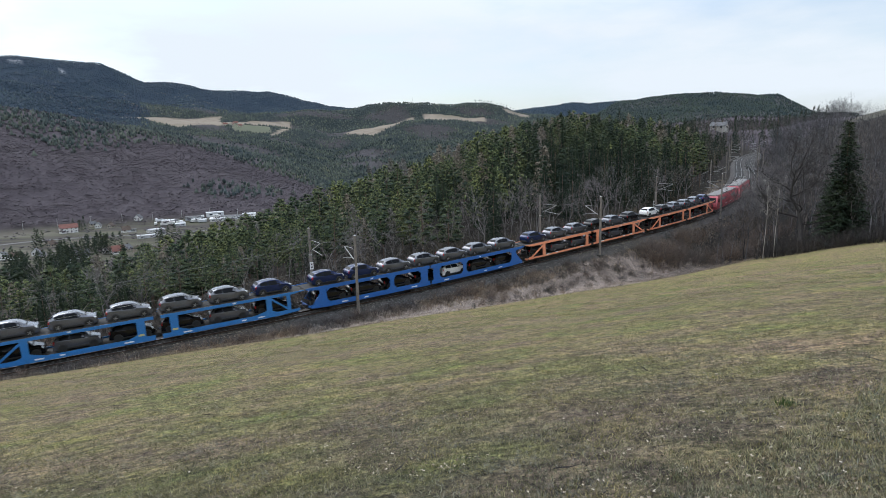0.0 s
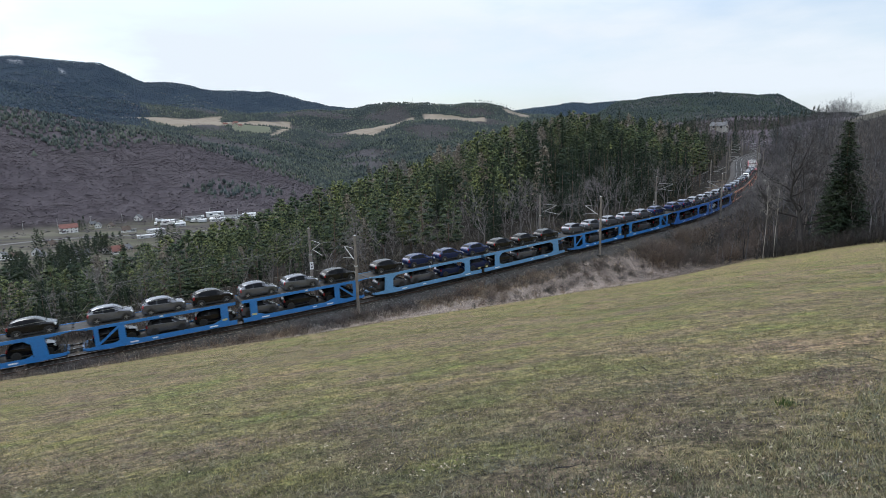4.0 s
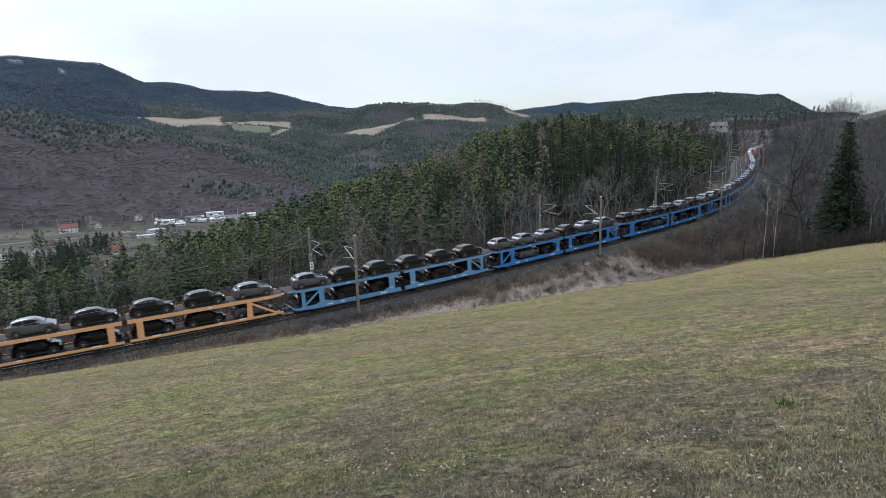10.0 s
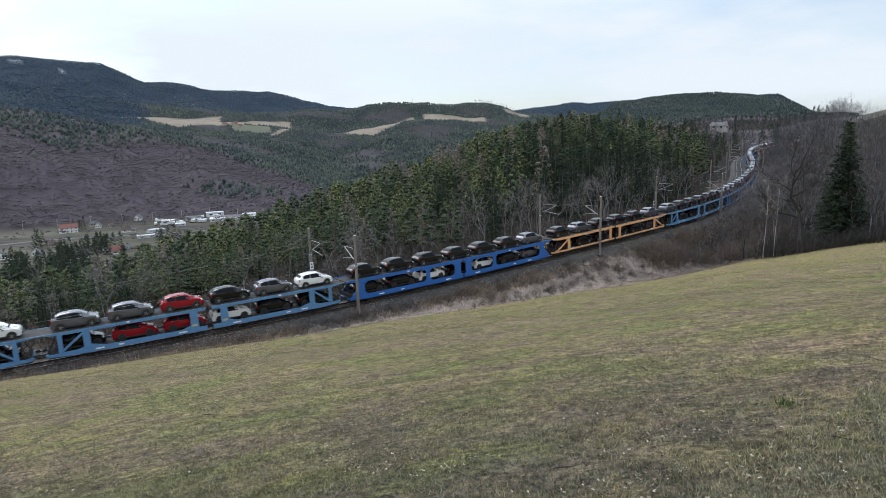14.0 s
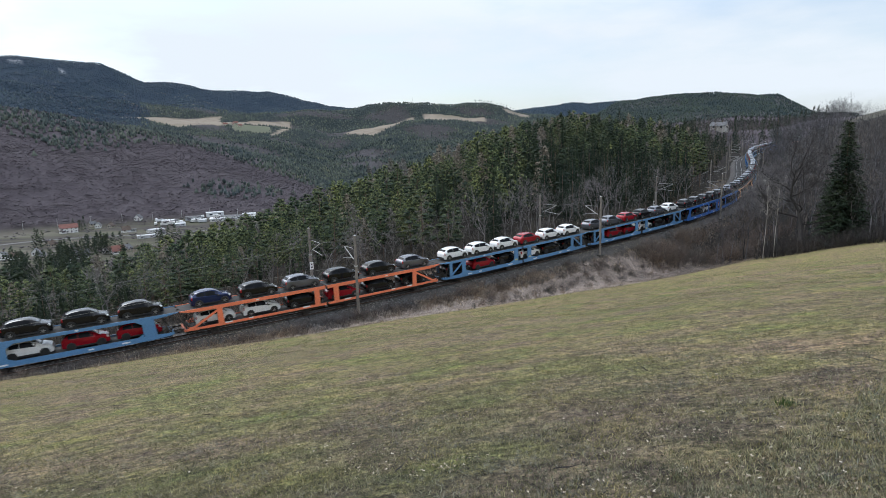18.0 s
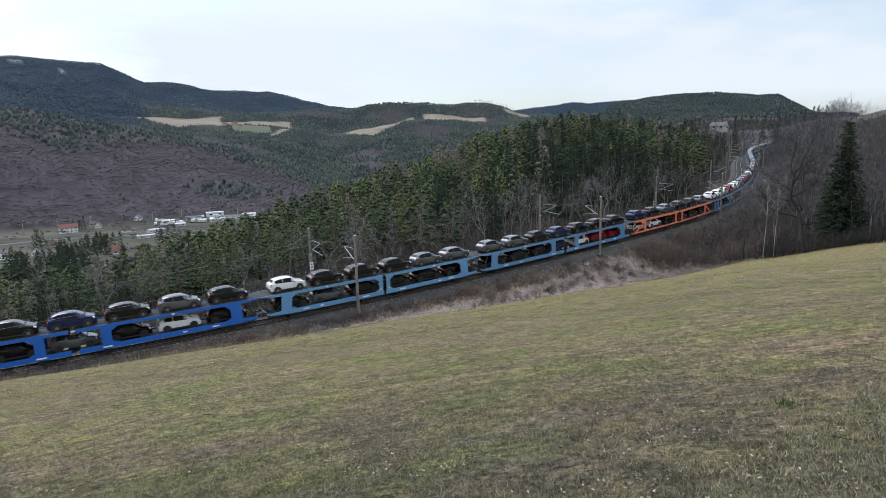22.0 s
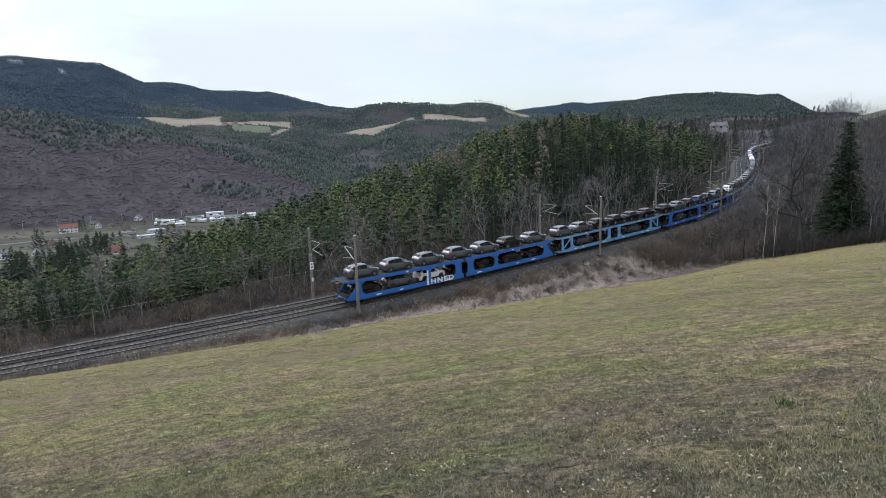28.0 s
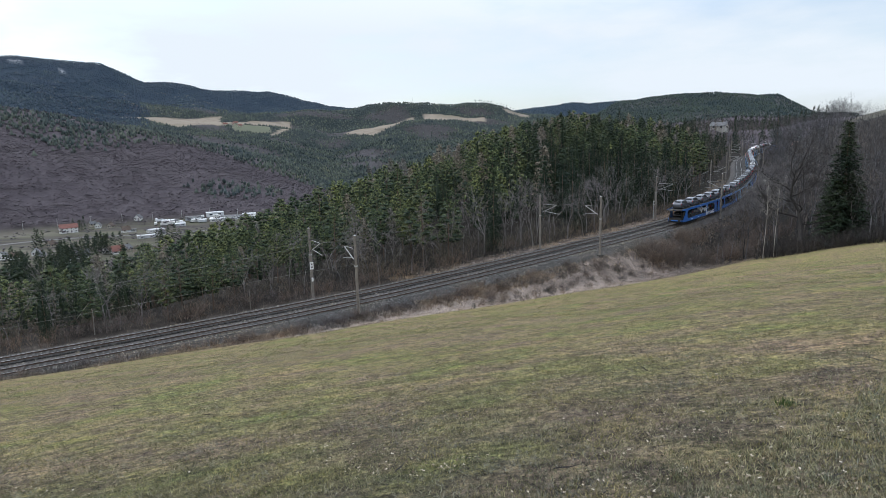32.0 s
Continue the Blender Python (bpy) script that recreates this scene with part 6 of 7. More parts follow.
# signal post and marker posts beside the far track
sig = tagged(new("signal_post"), "grey lattice signal post with cross arms beyond the track", "signal")
part("post", cyl_bm((0, 0, -1.5), (0, 0, 3.2), 0.07, seg=8), M_GALV, sig)
for z in (2.2, 2.9):
    part("arm", box_bm(-0.1, 0.1, -0.35, 0.35, z, z + 0.12), M_GALV, sig)
sig.matrix_basis = Matrix.Translation(line(114, TRACK2 + 5.0))
for s, n in ((42.5, TRACK2 + 4.2), (24.5, TRACK2 + 4.6)):
    p = tagged(new("marker_post"), "thin wooden marker post beside the far track", "post")
    part("stake", cyl_bm((0, 0, -1.2), (0, 0, 1.7), 0.06, 0.05, 8), M_MAST, p)
    p.matrix_basis = Matrix.Translation(line(s, n))

# a broken pale sapling leaning over the far shoulder
v, f = [], []
tube(v, f, (0, 0, -1), (0.1, 0, 2.6), 0.06, 0.05, 5)
tube(v, f, (0.1, 0, 2.6), (-0.25, 0.1, 3.5), 0.05, 0.045, 5)
tube(v, f, (-0.25, 0.1, 3.5), (-1.9, 0.2, 1.6), 0.05, 0.03, 5)
snag = tagged(mesh_ob("broken_sapling", v, f, M_BIRCH), "snapped pale sapling bent over at the wood's edge", "tree")
snag.matrix_basis = Matrix.Translation(line(7.5, TRACK2 + 5.8, -0.6))

# ================= valley village =================
M_RENDER = surface("white_render", (0.70, 0.69, 0.66), (0.82, 0.81, 0.79), 0.4, 4.0, 0.9)
M_CREAM = surface("cream_render", (0.39, 0.3525, 0.285), (0.495, 0.45, 0.375), 0.4, 4.0, 0.9)
M_REDTILE = surface("red_roof_tiles", (0.15, 0.062, 0.048), (0.22, 0.098, 0.078), 0.6, 5.0, 0.85)
M_GREYTILE = surface("grey_roof_tiles", (0.08, 0.08, 0.084), (0.16, 0.16, 0.168), 0.6, 5.0, 0.8)
M_BROWNTILE = surface("brown_roof_tiles", (0.072, 0.052, 0.04), (0.136, 0.1, 0.08), 0.6, 5.0, 0.85)
M_SHEET = surface("pale_sheet_metal", (0.55, 0.56, 0.58), (0.72, 0.73, 0.74), 0.3, 3.0, 0.5, 0.2)
M_WINDOW = glassy("house_window_glass", (0.03, 0.035, 0.04), 0.1)


def house(name, w, d, eaves, ridge, wall, roof, label, floors=2, chimney=True, plinth=1.5):
    root = tagged(new(name), label, "house" if name == "house" else "building")
    bm = bmesh.new()
    prof = [(-d / 2, -plinth), (d / 2, -plinth), (d / 2, eaves), (0, ridge - 0.15), (-d / 2, eaves)]
    a = [bm.verts.new((-w / 2, y, z)) for y, z in prof]
    b = [bm.verts.new((w / 2, y, z)) for y, z in prof]
    bm.faces.new(a)
    bm.faces.new(b[::-1])
    for i in range(5):
        j = (i + 1) % 5
        bm.faces.new((a[i], b[i], b[j], a[j]))
    part("wall", bm, wall, root)
    bm = bmesh.new()
    o, k = 0.6, (ridge - eaves) / (d / 2)
    ring = [(-d / 2 - o, eaves - o * k), (0, ridge), (d / 2 + o, eaves - o * k), (d / 2 + o, eaves - o * k - 0.22), (0, ridge - 0.25), (-d / 2 - o, eaves - o * k - 0.22)]
    a = [bm.verts.new((-w / 2 - 0.5, y, z)) for y, z in ring]
    b = [bm.verts.new((w / 2 + 0.5, y, z)) for y, z in ring]
    for i in range(6):
        j = (i + 1) % 6
        bm.faces.new((a[i], b[i], b[j], a[j]))
    for q in (a, b):
        bm.faces.new((q[0], q[1], q[4], q[5]))
        bm.faces.new((q[1], q[2], q[3], q[4]))
    r = part("roof", bm, roof, root)
    if chimney:
        part("chimney", box_bm(w * 0.15, w * 0.15 + 0.8, -0.4, 0.4, eaves + 0.5, ridge + 0.9), M_BROWNTILE, r)
    nw = max(2, int(w / 3.2))
    for fl in range(floors):
        z = 1.0 + fl * 2.8
        if z + 1.3 > eaves:
            break
        for i in range(nw):
            x = -w / 2 + (i + 0.5) * w / nw
            for y in (-d / 2, d / 2):
                part("window", box_bm(x - 0.55, x + 0.55, *sorted((y * 1.0, y + math.copysign(0.05, y))), z, z + 1.3), M_WINDOW, root)
    for x in (-w / 2, w / 2):
        for y in (-d * 0.22, d * 0.22):
            part("window", box_bm(*sorted((x, x + math.copysign(0.05, x))), y - 0.5, y + 0.5, 1.0, 2.3), M_WINDOW, root)
    return root


def shed(w, d, h, wall, roof, label):
    root = tagged(new("industrial_hall"), label, "building")
    part("wall", box_bm(-w / 2, w / 2, -d / 2, d / 2, -1.5, h), wall, root)
    part("roof", box_bm(-w / 2 - 0.3, w / 2 + 0.3, -d / 2 - 0.3, d / 2 + 0.3, h, h + 0.5, bevel=0.1), roof, root)
    for i in range(max(2, int(w / 7))):
        x = -w / 2 + (i + 0.5) * w / max(2, int(w / 7))
        part("window", box_bm(x - 1.6, x + 1.6, -d / 2 - 0.06, -d / 2, h * 0.45, h * 0.75), M_WINDOW, root)
    return root


def at_bearing(ob, a, r, turn=0.0, sink=0.0):
    x, y = math.sin(radians(a)) * r, math.cos(radians(a)) * r
    ob.matrix_basis = Matrix.Translation((x, y, ground_z(x, y) - sink)) @ Matrix.Rotation(radians(turn - a), 4, "Z")
    return ob


at_bearing(house("manor_house", 15, 9, 5.4, 8.6, M_RENDER, M_REDTILE, "large white house with a red hipped roof in the valley", 2), -31.7, 690, 8)
VILLAGE = ((-30.0, 716, 9, M_CREAM, M_GREYTILE, 20), (-29.6, 706, 10, M_RENDER, M_GREYTILE, 75), (-28.7, 700, 9, M_CREAM, M_BROWNTILE, 60), (-26.6, 727, 13, M_RENDER, M_GREYTILE, 70), (-27.6, 655, 11, M_RENDER, M_BROWNTILE, 10),
           (-36.2, 558, 11, M_RENDER, M_GREYTILE, 70), (-35.5, 553, 9, M_RENDER, M_BROWNTILE, 15), (-34.1, 562, 10, M_RENDER, M_GREYTILE, 80), (-33.8, 542, 9, M_CREAM, M_GREYTILE, 30), (-31.0, 520, 15, M_RENDER, M_GREYTILE, 5),
           (-31.8, 494, 9, M_RENDER, M_GREYTILE, 75), (-29.2, 533, 11, M_RENDER, M_BROWNTILE, 72), (-28.4, 527, 13, M_RENDER, M_REDTILE, 8), (-27.7, 535, 10, M_CREAM, M_GREYTILE, 60), (-36.3, 452, 11, M_RENDER, M_GREYTILE, 20), (-33.0, 600, 9, M_CREAM, M_BROWNTILE, 40), (-25.0, 610, 10, M_RENDER, M_GREYTILE, 30), (-32.4, 508, 8, M_RENDER, M_GREYTILE, 85))
for a, r, w, wall, roof, turn in VILLAGE:
    tint = "white" if wall is M_RENDER else "cream"
    cover_word = {M_GREYTILE.name: "grey", M_BROWNTILE.name: "brown", M_REDTILE.name: "red"}[roof.name]
    at_bearing(house("house", w * 0.62, w * 0.5, 2.9, 2.9 + w * 0.27, wall, roof, tint + " rendered village house with a " + cover_word + " pitched roof"), a, r, turn)
HALLS = ((-24.3, 704, 12, 9, 2.6), (-22.3, 712, 16, 10, 3.0), (-20.5, 722, 18, 8, 4.6), (-25.4, 640, 15, 7, 2.2), (-19.4, 705, 16, 10, 3.0), (-23.4, 672, 10, 7, 2.2), (-20.4, 690, 14, 8, 2.4), (-18.3, 700, 16, 10, 3.4), (-21.6, 694, 9, 6, 2.4), (-17.6, 712, 14, 9, 3.0), (-27.4, 655, 13, 5, 2.0), (-26.1, 602, 15, 5, 2.2))
for i, (a, r, w, d, h) in enumerate(HALLS):
    at_bearing(shed(w, d, h, M_SHEET if i % 3 else M_RENDER, M_SHEET if i % 3 != 1 else M_GREYTILE, "pale flat-roofed industrial hall in the valley"), a, r, -12 + 9 * (i % 4))


def yard_trailer(i):
    """A parked box trailer: body, dark chassis, two axles."""
    root = tagged(new("box_trailer"), "pale box trailer parked in the works yard", "trailer", "trailers in the works yard")
    part("box", box_bm(-3.6, 3.6, -1.2, 1.2, 1.0, 3.3, bevel=0.06), M_RENDER if i % 2 else M_SHEET, root)
    part("chassis", box_bm(-3.5, 3.5, -0.9, 0.9, 0.6, 1.0), M_UNDER, root)
    for x in (-2.4, -1.3, 2.6):
        part("axle", cyl_bm((x, -1.15, 0.5), (x, 1.15, 0.5), 0.5, seg=10), M_TYRE, root)
    return root


yard = random.Random(44)
trailers = [yard_trailer(0), yard_trailer(1)]
for i in range(24):
    a, r = yard.uniform(-25.6, -17.2), yard.uniform(676, 716)
    ob = trailers[i] if i < 2 else copy_thing(trailers[i % 2], Matrix.Identity(4))
    at_bearing(ob, a, r, yard.choice((-8, 4, 78, 86)))

# house above the far curve
hx, hy = math.sin(radians(24.25)) * 430, math.cos(radians(24.25)) * 430
M_OLDWALL = surface("weathered_render", (0.36, 0.345, 0.31), (0.48, 0.46, 0.42), 0.4, 4.0, 0.9)
lodge = house("house", 9, 8, 2.6, 4.8, M_OLDWALL, M_GREYTILE, "weathered pale house with a shallow grey roof above the railway curve", 1, plinth=2)
lodge.matrix_basis = Matrix.Translation((hx, hy, ground_z(hx, hy) + 0.3)) @ Matrix.Rotation(radians(-40), 4, "Z")

# valley road and the poles of the line along the hill foot
M_ROAD = surface("pale_asphalt", (0.085, 0.083, 0.08), (0.135, 0.132, 0.128), 0.1, 2.0, 0.9)
v, fc = [], []
for i in range(61):
    a = radians(-40 + 24 * i / 60)
    for r in (628 + 14 * math.sin(i * 0.11), 635 + 14 * math.sin(i * 0.11)):
        x, y = math.sin(a) * r, math.cos(a) * r
        v.append((x, y, ground_z(x, y) + 0.3))
    if i:
        fc.append((2 * i - 2, 2 * i, 2 * i + 1, 2 * i - 1))
tagged(mesh_ob("road", v, fc, M_ROAD), "pale asphalt road across the valley floor", "road", kind="structure")
for i in range(9):
    a, r = radians(-37 + 2.3 * i), 722
    p = tagged(new("line_pole"), "slim grey pole along the valley railway", "pole", "poles in the valley")
    part("shaft", cyl_bm((0, 0, -1), (0, 0, 9), 0.2, 0.14, 6), M_GALV, p)
    part("arm", bar_bm((0, 0, 8.2), (1.8, 0, 8.2), 0.15, 0.15), M_GALV, p)
    p.matrix_basis = pose(math.sin(a) * r, math.cos(a) * r, ground_z(math.sin(a) * r, math.cos(a) * r))

# farmstead on the far fields
for da, r, turn in ((-19.0, 2190, 20), (-18.4, 2205, 70), (-17.8, 2180, 40), (-18.1, 2240, 10)):
    at_bearing(house("farmhouse", 15, 10, 4.5, 9, M_CREAM, M_REDTILE, "distant farm building among pale fields"), da, r, turn)

# ================= distant woods =================


def cone_tree(h, w, jag, seed):
    """A far conifer: a ragged cone with a slightly leaning tip."""
    r = random.Random(seed)
    v = [(math.cos(i * 1.257) * w * r.uniform(1 - jag, 1 + jag), math.sin(i * 1.257) * w * r.uniform(1 - jag, 1 + jag), h * r.uniform(0.0, 0.12)) for i in range(5)]
    v.append((r.uniform(-.2, .2) * w, r.uniform(-.2, .2) * w, h))
    return v, [(i, (i + 1) % 5, 5) for i in range(5)]


def round_tree(h, w, seed):
    """A far pine: a rounded ragged crown."""
    r = random.Random(seed)
    v = [(math.cos(i * 1.257) * w * q * r.uniform(.75, 1.2), math.sin(i * 1.257) * w * q * r.uniform(.75, 1.2), h * z * r.uniform(.9, 1.1)) for z, q in ((0.2, 0.85), (0.68, 0.8)) for i in range(5)]
    v.append((0, 0, h))
    f = [(5 + i, 5 + (i + 1) % 5, 10) for i in range(5)]
    for i in range(5):
        f += [(i, (i + 1) % 5, 5 + (i + 1) % 5), (i, 5 + (i + 1) % 5, 5 + i)]
    return v, f


def fan_tree(h, w, seed):
    """A far leafless tree: twigs spread over a loose dome."""
    r = random.Random(seed)
    v, f = [], []
    for _ in range(12):
        d = Vector((r.gauss(0, 1), r.gauss(0, 1), abs(r.gauss(0.3, .8)))).normalized()
        c = Vector((d.x * w, d.y * w, h * 0.45 + d.z * h * 0.5)) * r.uniform(0.75, 1.05)
        k = len(v)
        v += [tuple(c + Vector((r.gauss(0, 1), r.gauss(0, 1), r.gauss(0, .32))) * w * 0.36) for _ in range(3)]
        f.append((k, k + 1, k + 2))
    return v, f


CONES = [cone_tree(9.0, 3.5, 0.35, 401 + i) for i in range(4)]
ROUNDS = [round_tree(9, 3.0, 411 + i) for i in range(3)]
FANS = [fan_tree(7, 3.2, 421 + i) for i in range(4)]


def hill_wood(name, count, a0, a1, r0, r1, templates, size, material, label, seed, where=None):
    r = np.random.RandomState(seed)
    a = np.radians(r.uniform(a0, a1, count))
    d = np.sqrt(r.uniform(r0 * r0, r1 * r1, count))
    x, y = np.sin(a) * d, np.cos(a) * d
    keep = (field_mask(x, y) + r.uniform(-.1, .1, count)) < 0.45
    if where is not None:
        keep &= where(x, y, np.degrees(a), d, r)
    pts = np.stack([x[keep], y[keep]], -1)
    return wood_stuff(name, pts, templates, r.uniform(*size, keep.sum()), material, label, "wood")


def evergreen(x, y, a, d, r):
    """Where conifers stand on the near hill: its upper shoulder and some groups."""
    high = smooth(1020, 1330, d) * 0.8 + ripple(x, y, 260, 31) * 0.45 + r.normal(0, 0.15, len(x)) + smooth(-24, -12, a) * 0.5 * smooth(1000, 1200, d)
    return high > 0.55


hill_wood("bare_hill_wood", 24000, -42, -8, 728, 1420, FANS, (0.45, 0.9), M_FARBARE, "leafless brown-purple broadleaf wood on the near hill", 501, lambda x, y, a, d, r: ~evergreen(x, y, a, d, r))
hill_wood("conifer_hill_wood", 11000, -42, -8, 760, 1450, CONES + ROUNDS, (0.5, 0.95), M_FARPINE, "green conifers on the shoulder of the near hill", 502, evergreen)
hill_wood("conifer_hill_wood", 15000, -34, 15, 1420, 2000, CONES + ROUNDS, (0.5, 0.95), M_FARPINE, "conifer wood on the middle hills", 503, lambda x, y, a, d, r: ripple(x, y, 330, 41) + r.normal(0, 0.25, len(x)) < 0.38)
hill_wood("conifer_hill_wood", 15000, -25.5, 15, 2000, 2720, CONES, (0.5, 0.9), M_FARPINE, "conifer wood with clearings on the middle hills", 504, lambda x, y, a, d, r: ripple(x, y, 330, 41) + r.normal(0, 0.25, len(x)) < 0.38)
hill_wood("conifer_ridge_wood", 7000, -42, -25, 1950, 2720, CONES, (0.45, 0.9), M_HAZEBLUE, "dark conifer forest on the foot of the far ridge", 514)
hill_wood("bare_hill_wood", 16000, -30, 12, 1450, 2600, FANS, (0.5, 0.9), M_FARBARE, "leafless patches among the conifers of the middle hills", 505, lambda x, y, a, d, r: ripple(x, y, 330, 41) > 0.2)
hill_wood("conifer_ridge_wood", 18000, -42, -7, 2650, 3380, CONES, (0.35, 0.75), M_HAZEBLUE, "dark conifer forest on the long far ridge", 506, lambda x, y, a, d, r: snow_mask(x, y) < 0.5)
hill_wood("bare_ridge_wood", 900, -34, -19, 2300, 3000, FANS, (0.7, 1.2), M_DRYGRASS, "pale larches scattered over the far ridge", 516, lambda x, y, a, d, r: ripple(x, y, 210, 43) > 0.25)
hill_wood("conifer_ridge_wood", 6000, 4, 22, 2650, 3380, CONES, (0.35, 0.75), M_HAZEBLUE, "dark conifer forest on the far rounded hill", 507)
hill_wood("conifer_hill_wood", 10000, 12, 34, 1250, 1960, CONES + ROUNDS, (0.4, 0.75), M_HAZETEAL, "dark conifer wood on the rounded hill beyond the curve", 508)
hill_wood("bare_hill_wood", 900, 17, 33, 420, 760, [pole_lists(441 + i, 11, 0.012, 16, 1, 0.15) for i in range(2)] , (0.6, 1.1), M_FARBARE, "leafless brown wood behind the house on the slope", 517)
hill_wood("bare_hill_wood", 3000, 17, 33, 700, 1250, FANS, (0.4, 0.8), M_FARBARE, "leafless brown wood below the rounded hill", 512)
hill_wood("conifer_hill_wood", 190, 17, 32, 440, 800, [pine_lists(97 + i, 17, 20, 7, 0.8, False, 0.3, True)[2:] for i in range(2)], (0.45, 0.75), M_SPRUCE, "scattered conifers in the bare wood below the rounded hill", 513)
# tall thin pines along the crest of the middle hill, and a radio mast
v, f = [], []
rk = random.Random(71)
tube(v, f, (0, 0, -3), (0.4, 0, 16), 0.5, 0.3, 5)
cv, cf = [], []
for _ in range(7):
    clump(cv, cf, cv, cf, (rk.uniform(-3.4, 3.4), rk.uniform(-3.4, 3.4), rk.uniform(13.5, 19)), 2.2, 1.2, rk, 6, 1.6, 0.4)
crest_pine = tree_thing("pine_tree", (v, f, cv, cf), M_BARK, M_HAZETEAL, "tall thin pine standing free on the hill crest")
crest_spots = []
for i in range(13):
    a = 3.3 + 0.29 * i + rk.uniform(-.1, .1)
    rr = np.arange(2380, 2900, 10.0)
    xx, yy = np.sin(radians(a)) * rr, np.cos(radians(a)) * rr
    top = int(np.argmax((ground_height(xx, yy) - 20) / rr))
    crest_spots.append((xx[top], yy[top], rk.uniform(0.6, 1.0) * (1.0 if i < 6 else 0.75)))
for x, y, size in crest_spots:
    place(crest_pine, float(x), float(y), size, rk.uniform(0, 6.28), None, "pines on the hill crest")
retire([crest_pine])
mast_r = 2600
mx, my = math.sin(radians(-2.4)) * mast_r, math.cos(radians(-2.4)) * mast_r
beacon = tagged(new("radio_mast"), "thin grey radio mast on the wooded hill crest", "mast")
part("shaft", cyl_bm((0, 0, -2), (0, 0, 27), 0.7, 0.4, 6), M_GALV, beacon)
part("antenna_arm", bar_bm((-2.2, 0, 24), (2.2, 0, 24), 0.6, 0.6), M_GALV, beacon)
beacon.matrix_basis = pose(mx, my, ground_z(mx, my))
# trees among the valley houses
hill_wood("valley_trees", 900, -40, -16, 430, 722, FANS, (0.5, 1.05), M_FARBARE, "leafless garden trees in the valley", 510, lambda x, y, a, d, r: ripple(x, y, 90, 55) > -0.1)
rv = np.random.RandomState(515)
grove = [(rv.normal(a, wa), rv.normal(r, wr)) for a, r, wa, wr, k in ((-32.3, 505, 0.75, 12, 42), (-29.6, 540, 0.7, 12, 34), (-35.2, 500, 0.4, 8, 6), (-30.9, 700, 0.2, 6, 4), (-24.5, 560, 0.5, 12, 9), (-34.0, 600, 0.4, 15, 5), (-36.4, 425, 0.9, 25, 26), (-34.4, 400, 0.8, 22, 18), (-35.2, 470, 1.0, 28, 44), (-33.0, 452, 1.2, 24, 40), (-30.4, 462, 1.3, 22, 34)) for _ in range(k)]
grove = np.array([(math.sin(radians(a)) * r, math.cos(radians(a)) * r) for a, r in grove])
wood_stuff("valley_conifers", grove, [pine_lists(95 + i, 17, 20, 7, 0.8, False, 0.3, True)[2:] for i in range(2)], rv.uniform(0.5, 0.95, len(grove)), M_SPRUCE, "dark conifers between the village houses", "wood")

# ================= meadow grass =================
rg = np.random.RandomState(7)


def blade_field(name, count, r0, r1, height, width, lean, material, label, where=None, power=0.75):
    d = r0 * (r1 / r0) ** (rg.uniform(0, 1, count) ** power)
    a = np.radians(rg.uniform(-42, 42, count))
    x, y = np.sin(a) * d, np.cos(a) * d
    if where is not None:
        m = where(x, y)
        x, y, d = x[m], y[m], d[m]
    k = len(x)
    z = ground_height(x, y)
    h = rg.uniform(*height, k)
    w = width * (0.7 + d / 14)
    b, c = rg.uniform(0, 6.28, k), rg.uniform(0, 6.28, k)
    bx, by = np.cos(b) * w, np.sin(b) * w
    tip = np.stack([x + np.cos(c) * h * lean, y + np.sin(c) * h * lean, z + h], -1)
    v = np.stack([np.stack([x - bx, y - by, z - 0.005], -1), np.stack([x + bx, y + by, z - 0.005], -1), tip], 1).reshape(-1, 3)
    me = bpy.data.meshes.new(name)
    me.vertices.add(len(v))
    me.vertices.foreach_set("co", v.astype(np.float32).ravel())
    me.loops.add(len(v))
    me.loops.foreach_set("vertex_index", np.arange(len(v), dtype=np.int32))
    me.polygons.add(k)
    me.polygons.foreach_set("loop_start", np.arange(0, len(v), 3, dtype=np.int32))
    me.update(calc_edges=True)
    me.materials.append(material)
    return tagged(new(name, me), label, "grass", kind="stuff")


def clumped(size, seed, level):
    return lambda x, y: ripple(x, y, size, seed) + 0.5 * ripple(x, y, size * 0.3, seed + 1) + rg.normal(0, 0.35, len(x)) > level


blade_field("meadow_grass", 250000, 3.0, 36, (0.012, 0.038), 0.0034, 0.8, M_GRASS, "short winter meadow grass, olive green with straw", clumped(1.6, 81, -0.5))
blade_field("meadow_straw", 230000, 3.0, 40, (0.010, 0.03), 0.0036, 2.4, M_STRAW, "bleached dead blades lying in the meadow", clumped(1.2, 83, -0.3))
blade_field("meadow_tussocks", 110000, 30, 85, (0.03, 0.07), 0.0042, 0.7, M_GRASS, "short uneven tussocks of the far meadow", lambda x, y: clumped(2.6, 84, 0.0)(x, y) & (zones(x, y)[0] > 0.6), 1.0)
corner = lambda x, y: 0.777 * x - y + 2.9 + 0.7 * ripple(x, y, 2.0, 85) > 0
blade_field("tall_grass", 75000, 3.2, 9, (0.02, 0.06), 0.0034, 1.0, M_TALL, "longer pale grass tufts on the near slope", lambda x, y: corner(x, y) & clumped(0.45, 87, 0.25)(x, y))
blade_field("tall_grass", 55000, 3.2, 9, (0.02, 0.05), 0.0034, 0.9, M_TALL, "longer green grass tufts on the near slope", lambda x, y: corner(x, y) & clumped(0.5, 89, 0.1)(x, y))

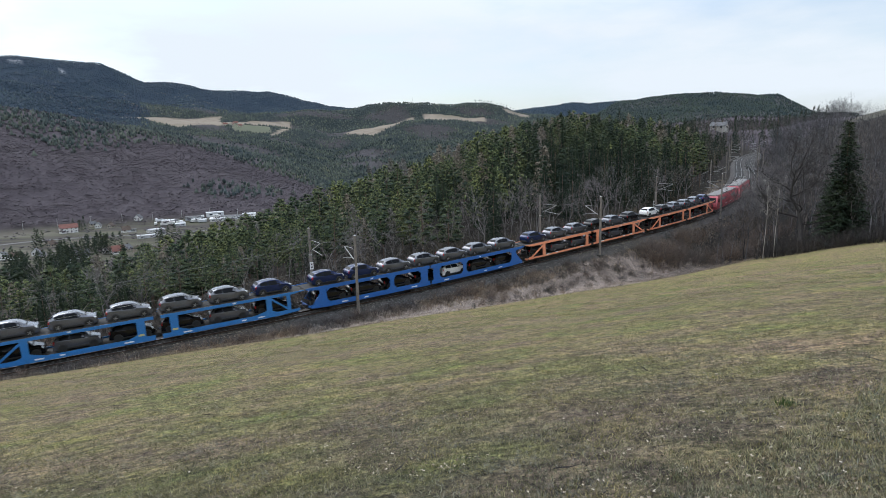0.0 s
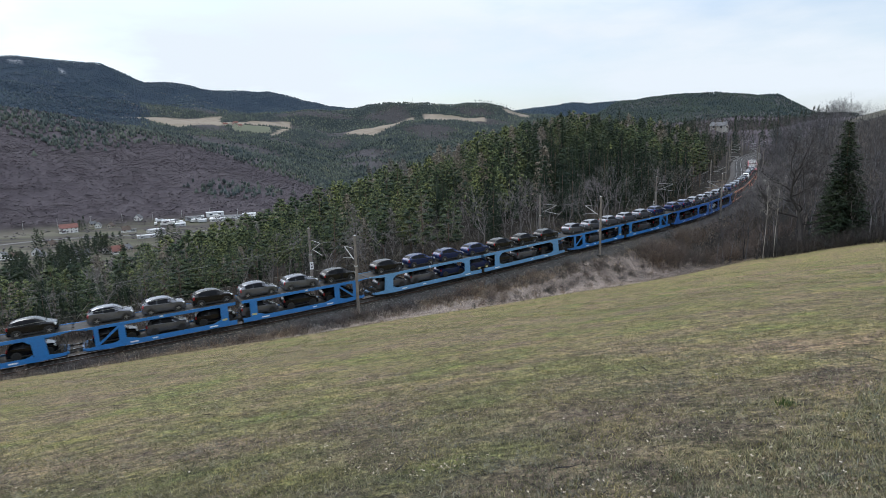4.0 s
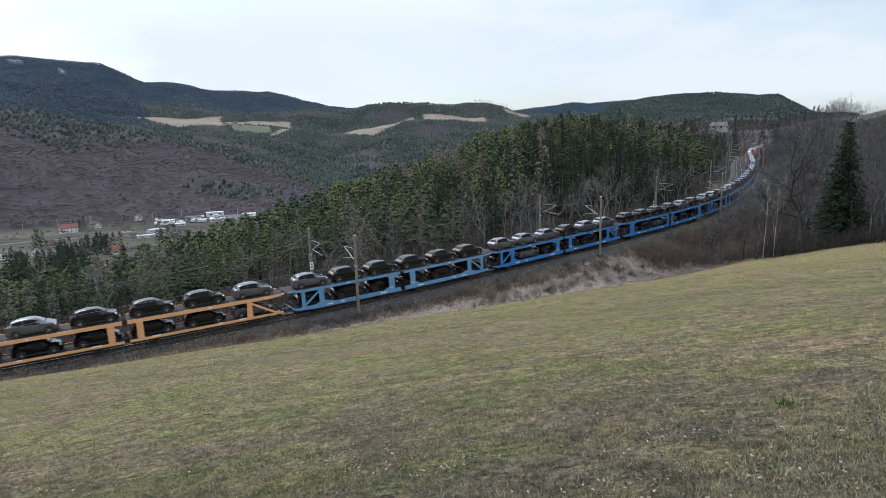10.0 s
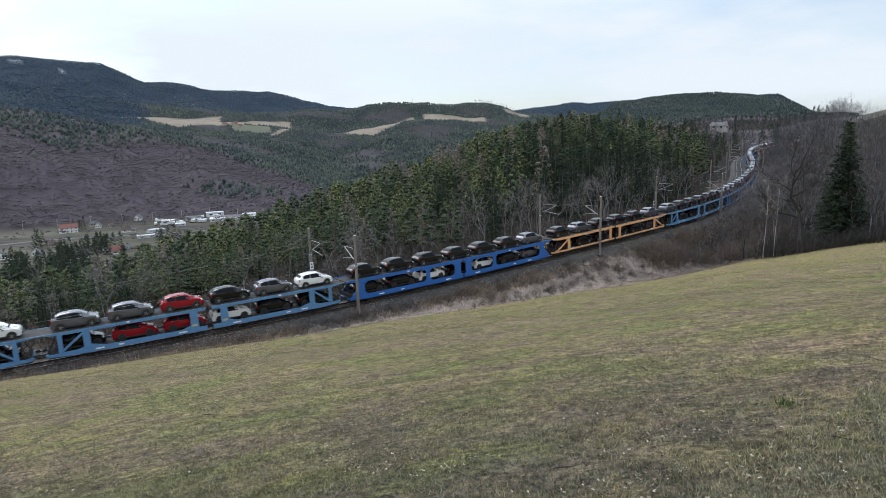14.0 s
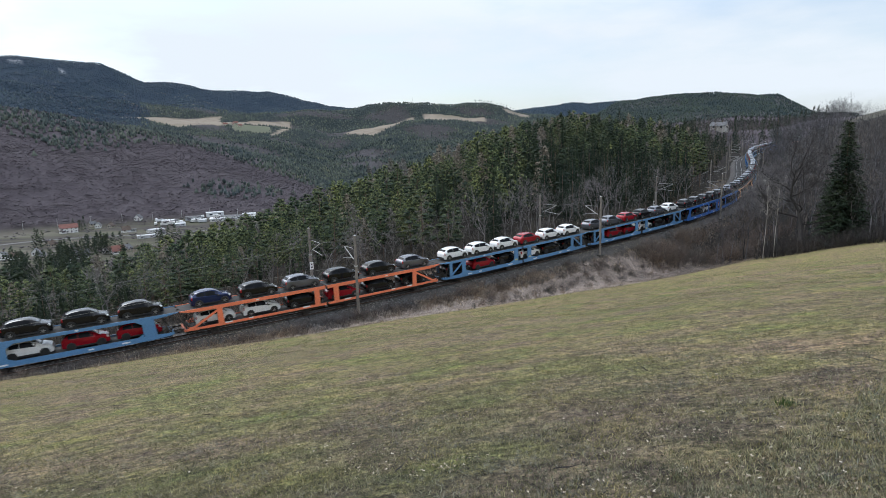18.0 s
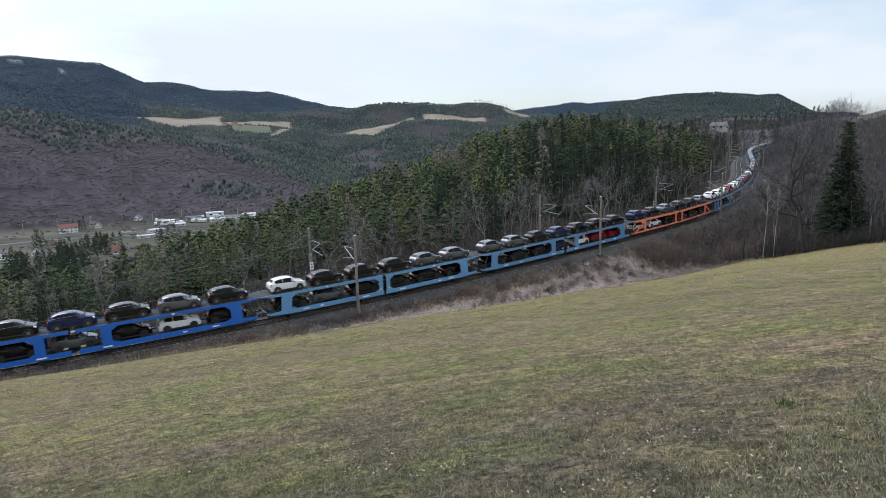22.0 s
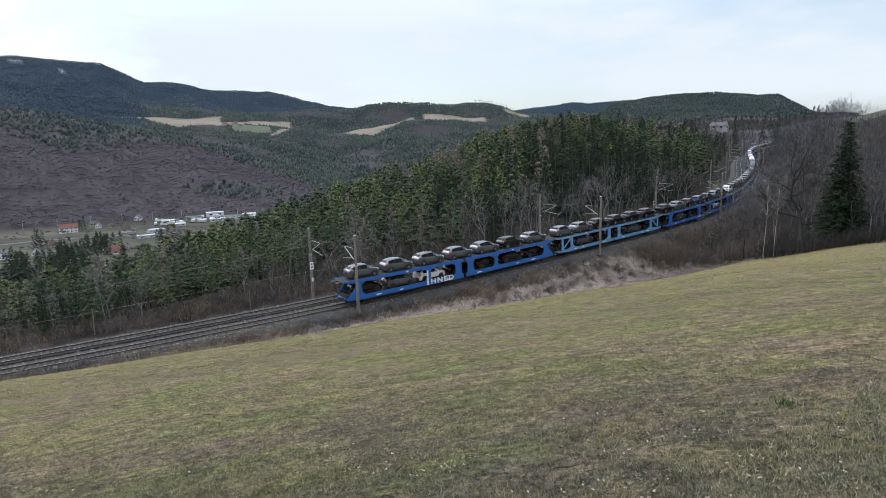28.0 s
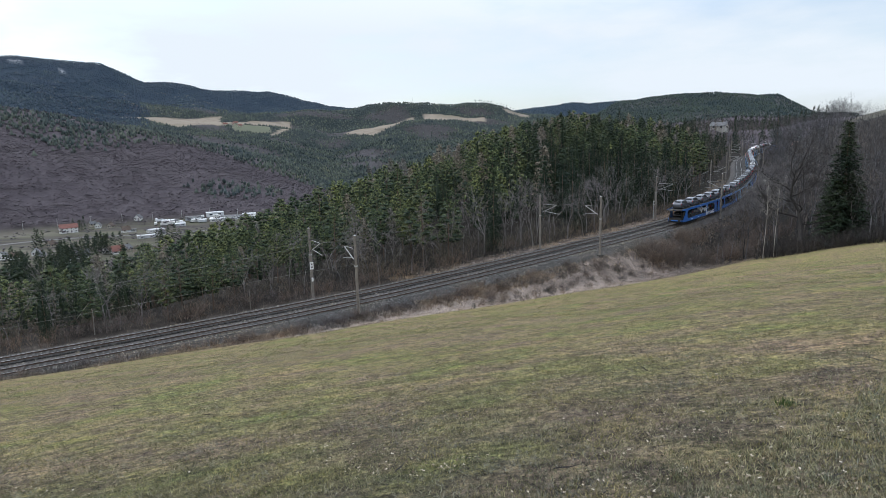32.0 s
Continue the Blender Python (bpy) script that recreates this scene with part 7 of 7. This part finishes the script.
# dry bits in the turf: pale leaves and stones, dark twigs, one fresh green tuft
rl = np.random.RandomState(19)
k = 70
d, a = 3.6 * (26 / 3.6) ** rl.uniform(0, 1, k), np.radians(rl.uniform(-36, 38, k))
x, y = np.sin(a) * d, np.cos(a) * d
leaf = [(-.02, -.012, 0), (.02, -.01, .004), (.024, .012, .012), (-.018, .014, .006)], [(0, 1, 2, 3)]
ob = scatter_mesh("pale_leaves", leaf[0], leaf[1], np.stack([x, y, ground_height(x, y) + 0.025], -1), rl.uniform(0.3, 0.8, k), rl.uniform(0, 6.28, k), M_CREAM)
tagged(ob, "small pale bits scattered in the turf", "litter", kind="stuff")
k = 130
d, a = 3.6 * (30 / 3.6) ** rl.uniform(0, 1, k), np.radians(rl.uniform(-36, 38, k))
x, y = np.sin(a) * d, np.cos(a) * d
twig = [(-.14, -.002, .006), (-.05, .010, .014), (.03, .002, .010), (.13, .012, .004), (.03, -.005, .002), (-.05, .002, .006)], [(0, 1, 5), (1, 2, 5), (5, 2, 4), (2, 3, 4)]
ob = scatter_mesh("fallen_twigs", twig[0], twig[1], np.stack([x, y, ground_height(x, y) + 0.02], -1), rl.uniform(0.35, 1.2, k), rl.uniform(0, 6.28, k), M_UNDERWOOD)
tagged(ob, "dark twigs and stalks lying in the turf", "litter", kind="stuff")
M_FRESH = leafy("fresh_grass", [(0.0, (0.035, 0.065, 0.016)), (1.0, (0.12, 0.17, 0.05))], spread=False)
v, fc = tuft_lists(801, 0.16, 60)
tuft = tagged(mesh_ob("grass_tuft", v, fc, M_FRESH), "fresh green tuft of grass in the winter meadow", "grass")
tuft.matrix_basis = pose(3.62, 6.08, ground_z(3.62, 6.08))
tuft.scale = (0.42, 0.42, 0.5)

# coarse tufts, dead leaves and clods on the near slope
M_DEADLEAF = leafy("dead_leaves", [(0.0, (0.07, 0.052, 0.038)), (0.7, (0.20, 0.165, 0.13)), (1.0, (0.46, 0.42, 0.36))], spread=False)
M_CLOD = leafy("dark_clods", [(0.0, (0.012, 0.010, 0.009)), (1.0, (0.045, 0.038, 0.032))], spread=False)


def near_scatter(name, templates, count, r0, r1, size, material, label, category, seed, where=None, up=0.0):
    r = np.random.RandomState(seed)
    d, a = r0 * (r1 / r0) ** r.uniform(0, 1, count), np.radians(r.uniform(-38, 40, count))
    x, y = np.sin(a) * d, np.cos(a) * d
    if where is not None:
        m = where(x, y)
        x, y = x[m], y[m]
    pick = r.randint(0, len(templates), len(x))
    for k, (v, f) in enumerate(templates):
        q = pick == k
        pos = np.stack([x[q], y[q], ground_height(x[q], y[q]) + up], -1)
        tagged(scatter_mesh(name, v, f, pos, r.uniform(*size, q.sum()), r.uniform(0, 6.28, q.sum()), material), label, category, kind="stuff")


near_scatter("grass_tufts", [tuft_lists(900 + i, 0.26, 22, 0.42) for i in range(3)], 1300, 3.2, 9.5, (0.16, 0.32), M_TALL, "coarse pale grass tufts on the near slope", "grass", 31, lambda x, y: corner(x, y))
near_scatter("grass_tufts", [tuft_lists(905 + i, 0.26, 22, 0.42) for i in range(2)], 900, 3.2, 9.5, (0.16, 0.3), M_STRAW, "bleached grass tufts on the near slope", "grass", 35, lambda x, y: corner(x, y))
near_scatter("grass_tufts", [tuft_lists(910 + i, 0.20, 16, 0.5) for i in range(2)], 1500, 4, 22, (0.16, 0.3), M_GRASS, "low uneven tufts in the meadow", "grass", 32)
curled = [(-.03, -.012, .004), (-.008, -.02, .016), (.022, -.008, .004), (.03, .01, .022), (0, .018, .004), (-.02, .012, .02)], [(0, 1, 5), (1, 4, 5), (1, 2, 4), (2, 3, 4)]
near_scatter("dead_leaves", [curled], 7000, 3.2, 16, (0.22, 0.62), M_DEADLEAF, "curled dead leaves in the turf", "litter", 33, lambda x, y: corner(x, y) | (ripple(x, y, 2.2, 96) > 0.1), 0.012)
near_scatter("clods", [([(p, q, h * 0.45) for p, q, h in stone[0]], stone[1])], 2600, 3.6, 30, (0.08, 0.34), M_CLOD, "small dark clods of soil in the turf", "soil", 34, clumped(1.1, 95, 0.35), 0.004)


def motions():
    """The train runs along the line at a steady speed, a little slower at the end."""
    for ob, s, n, z in TRAIN:
        walk(ob, [(t, line_pose(s + SPEED * t - 0.07 * max(0, t - 28) ** 2, n, z)) for t in range(0, 33)])


motions()
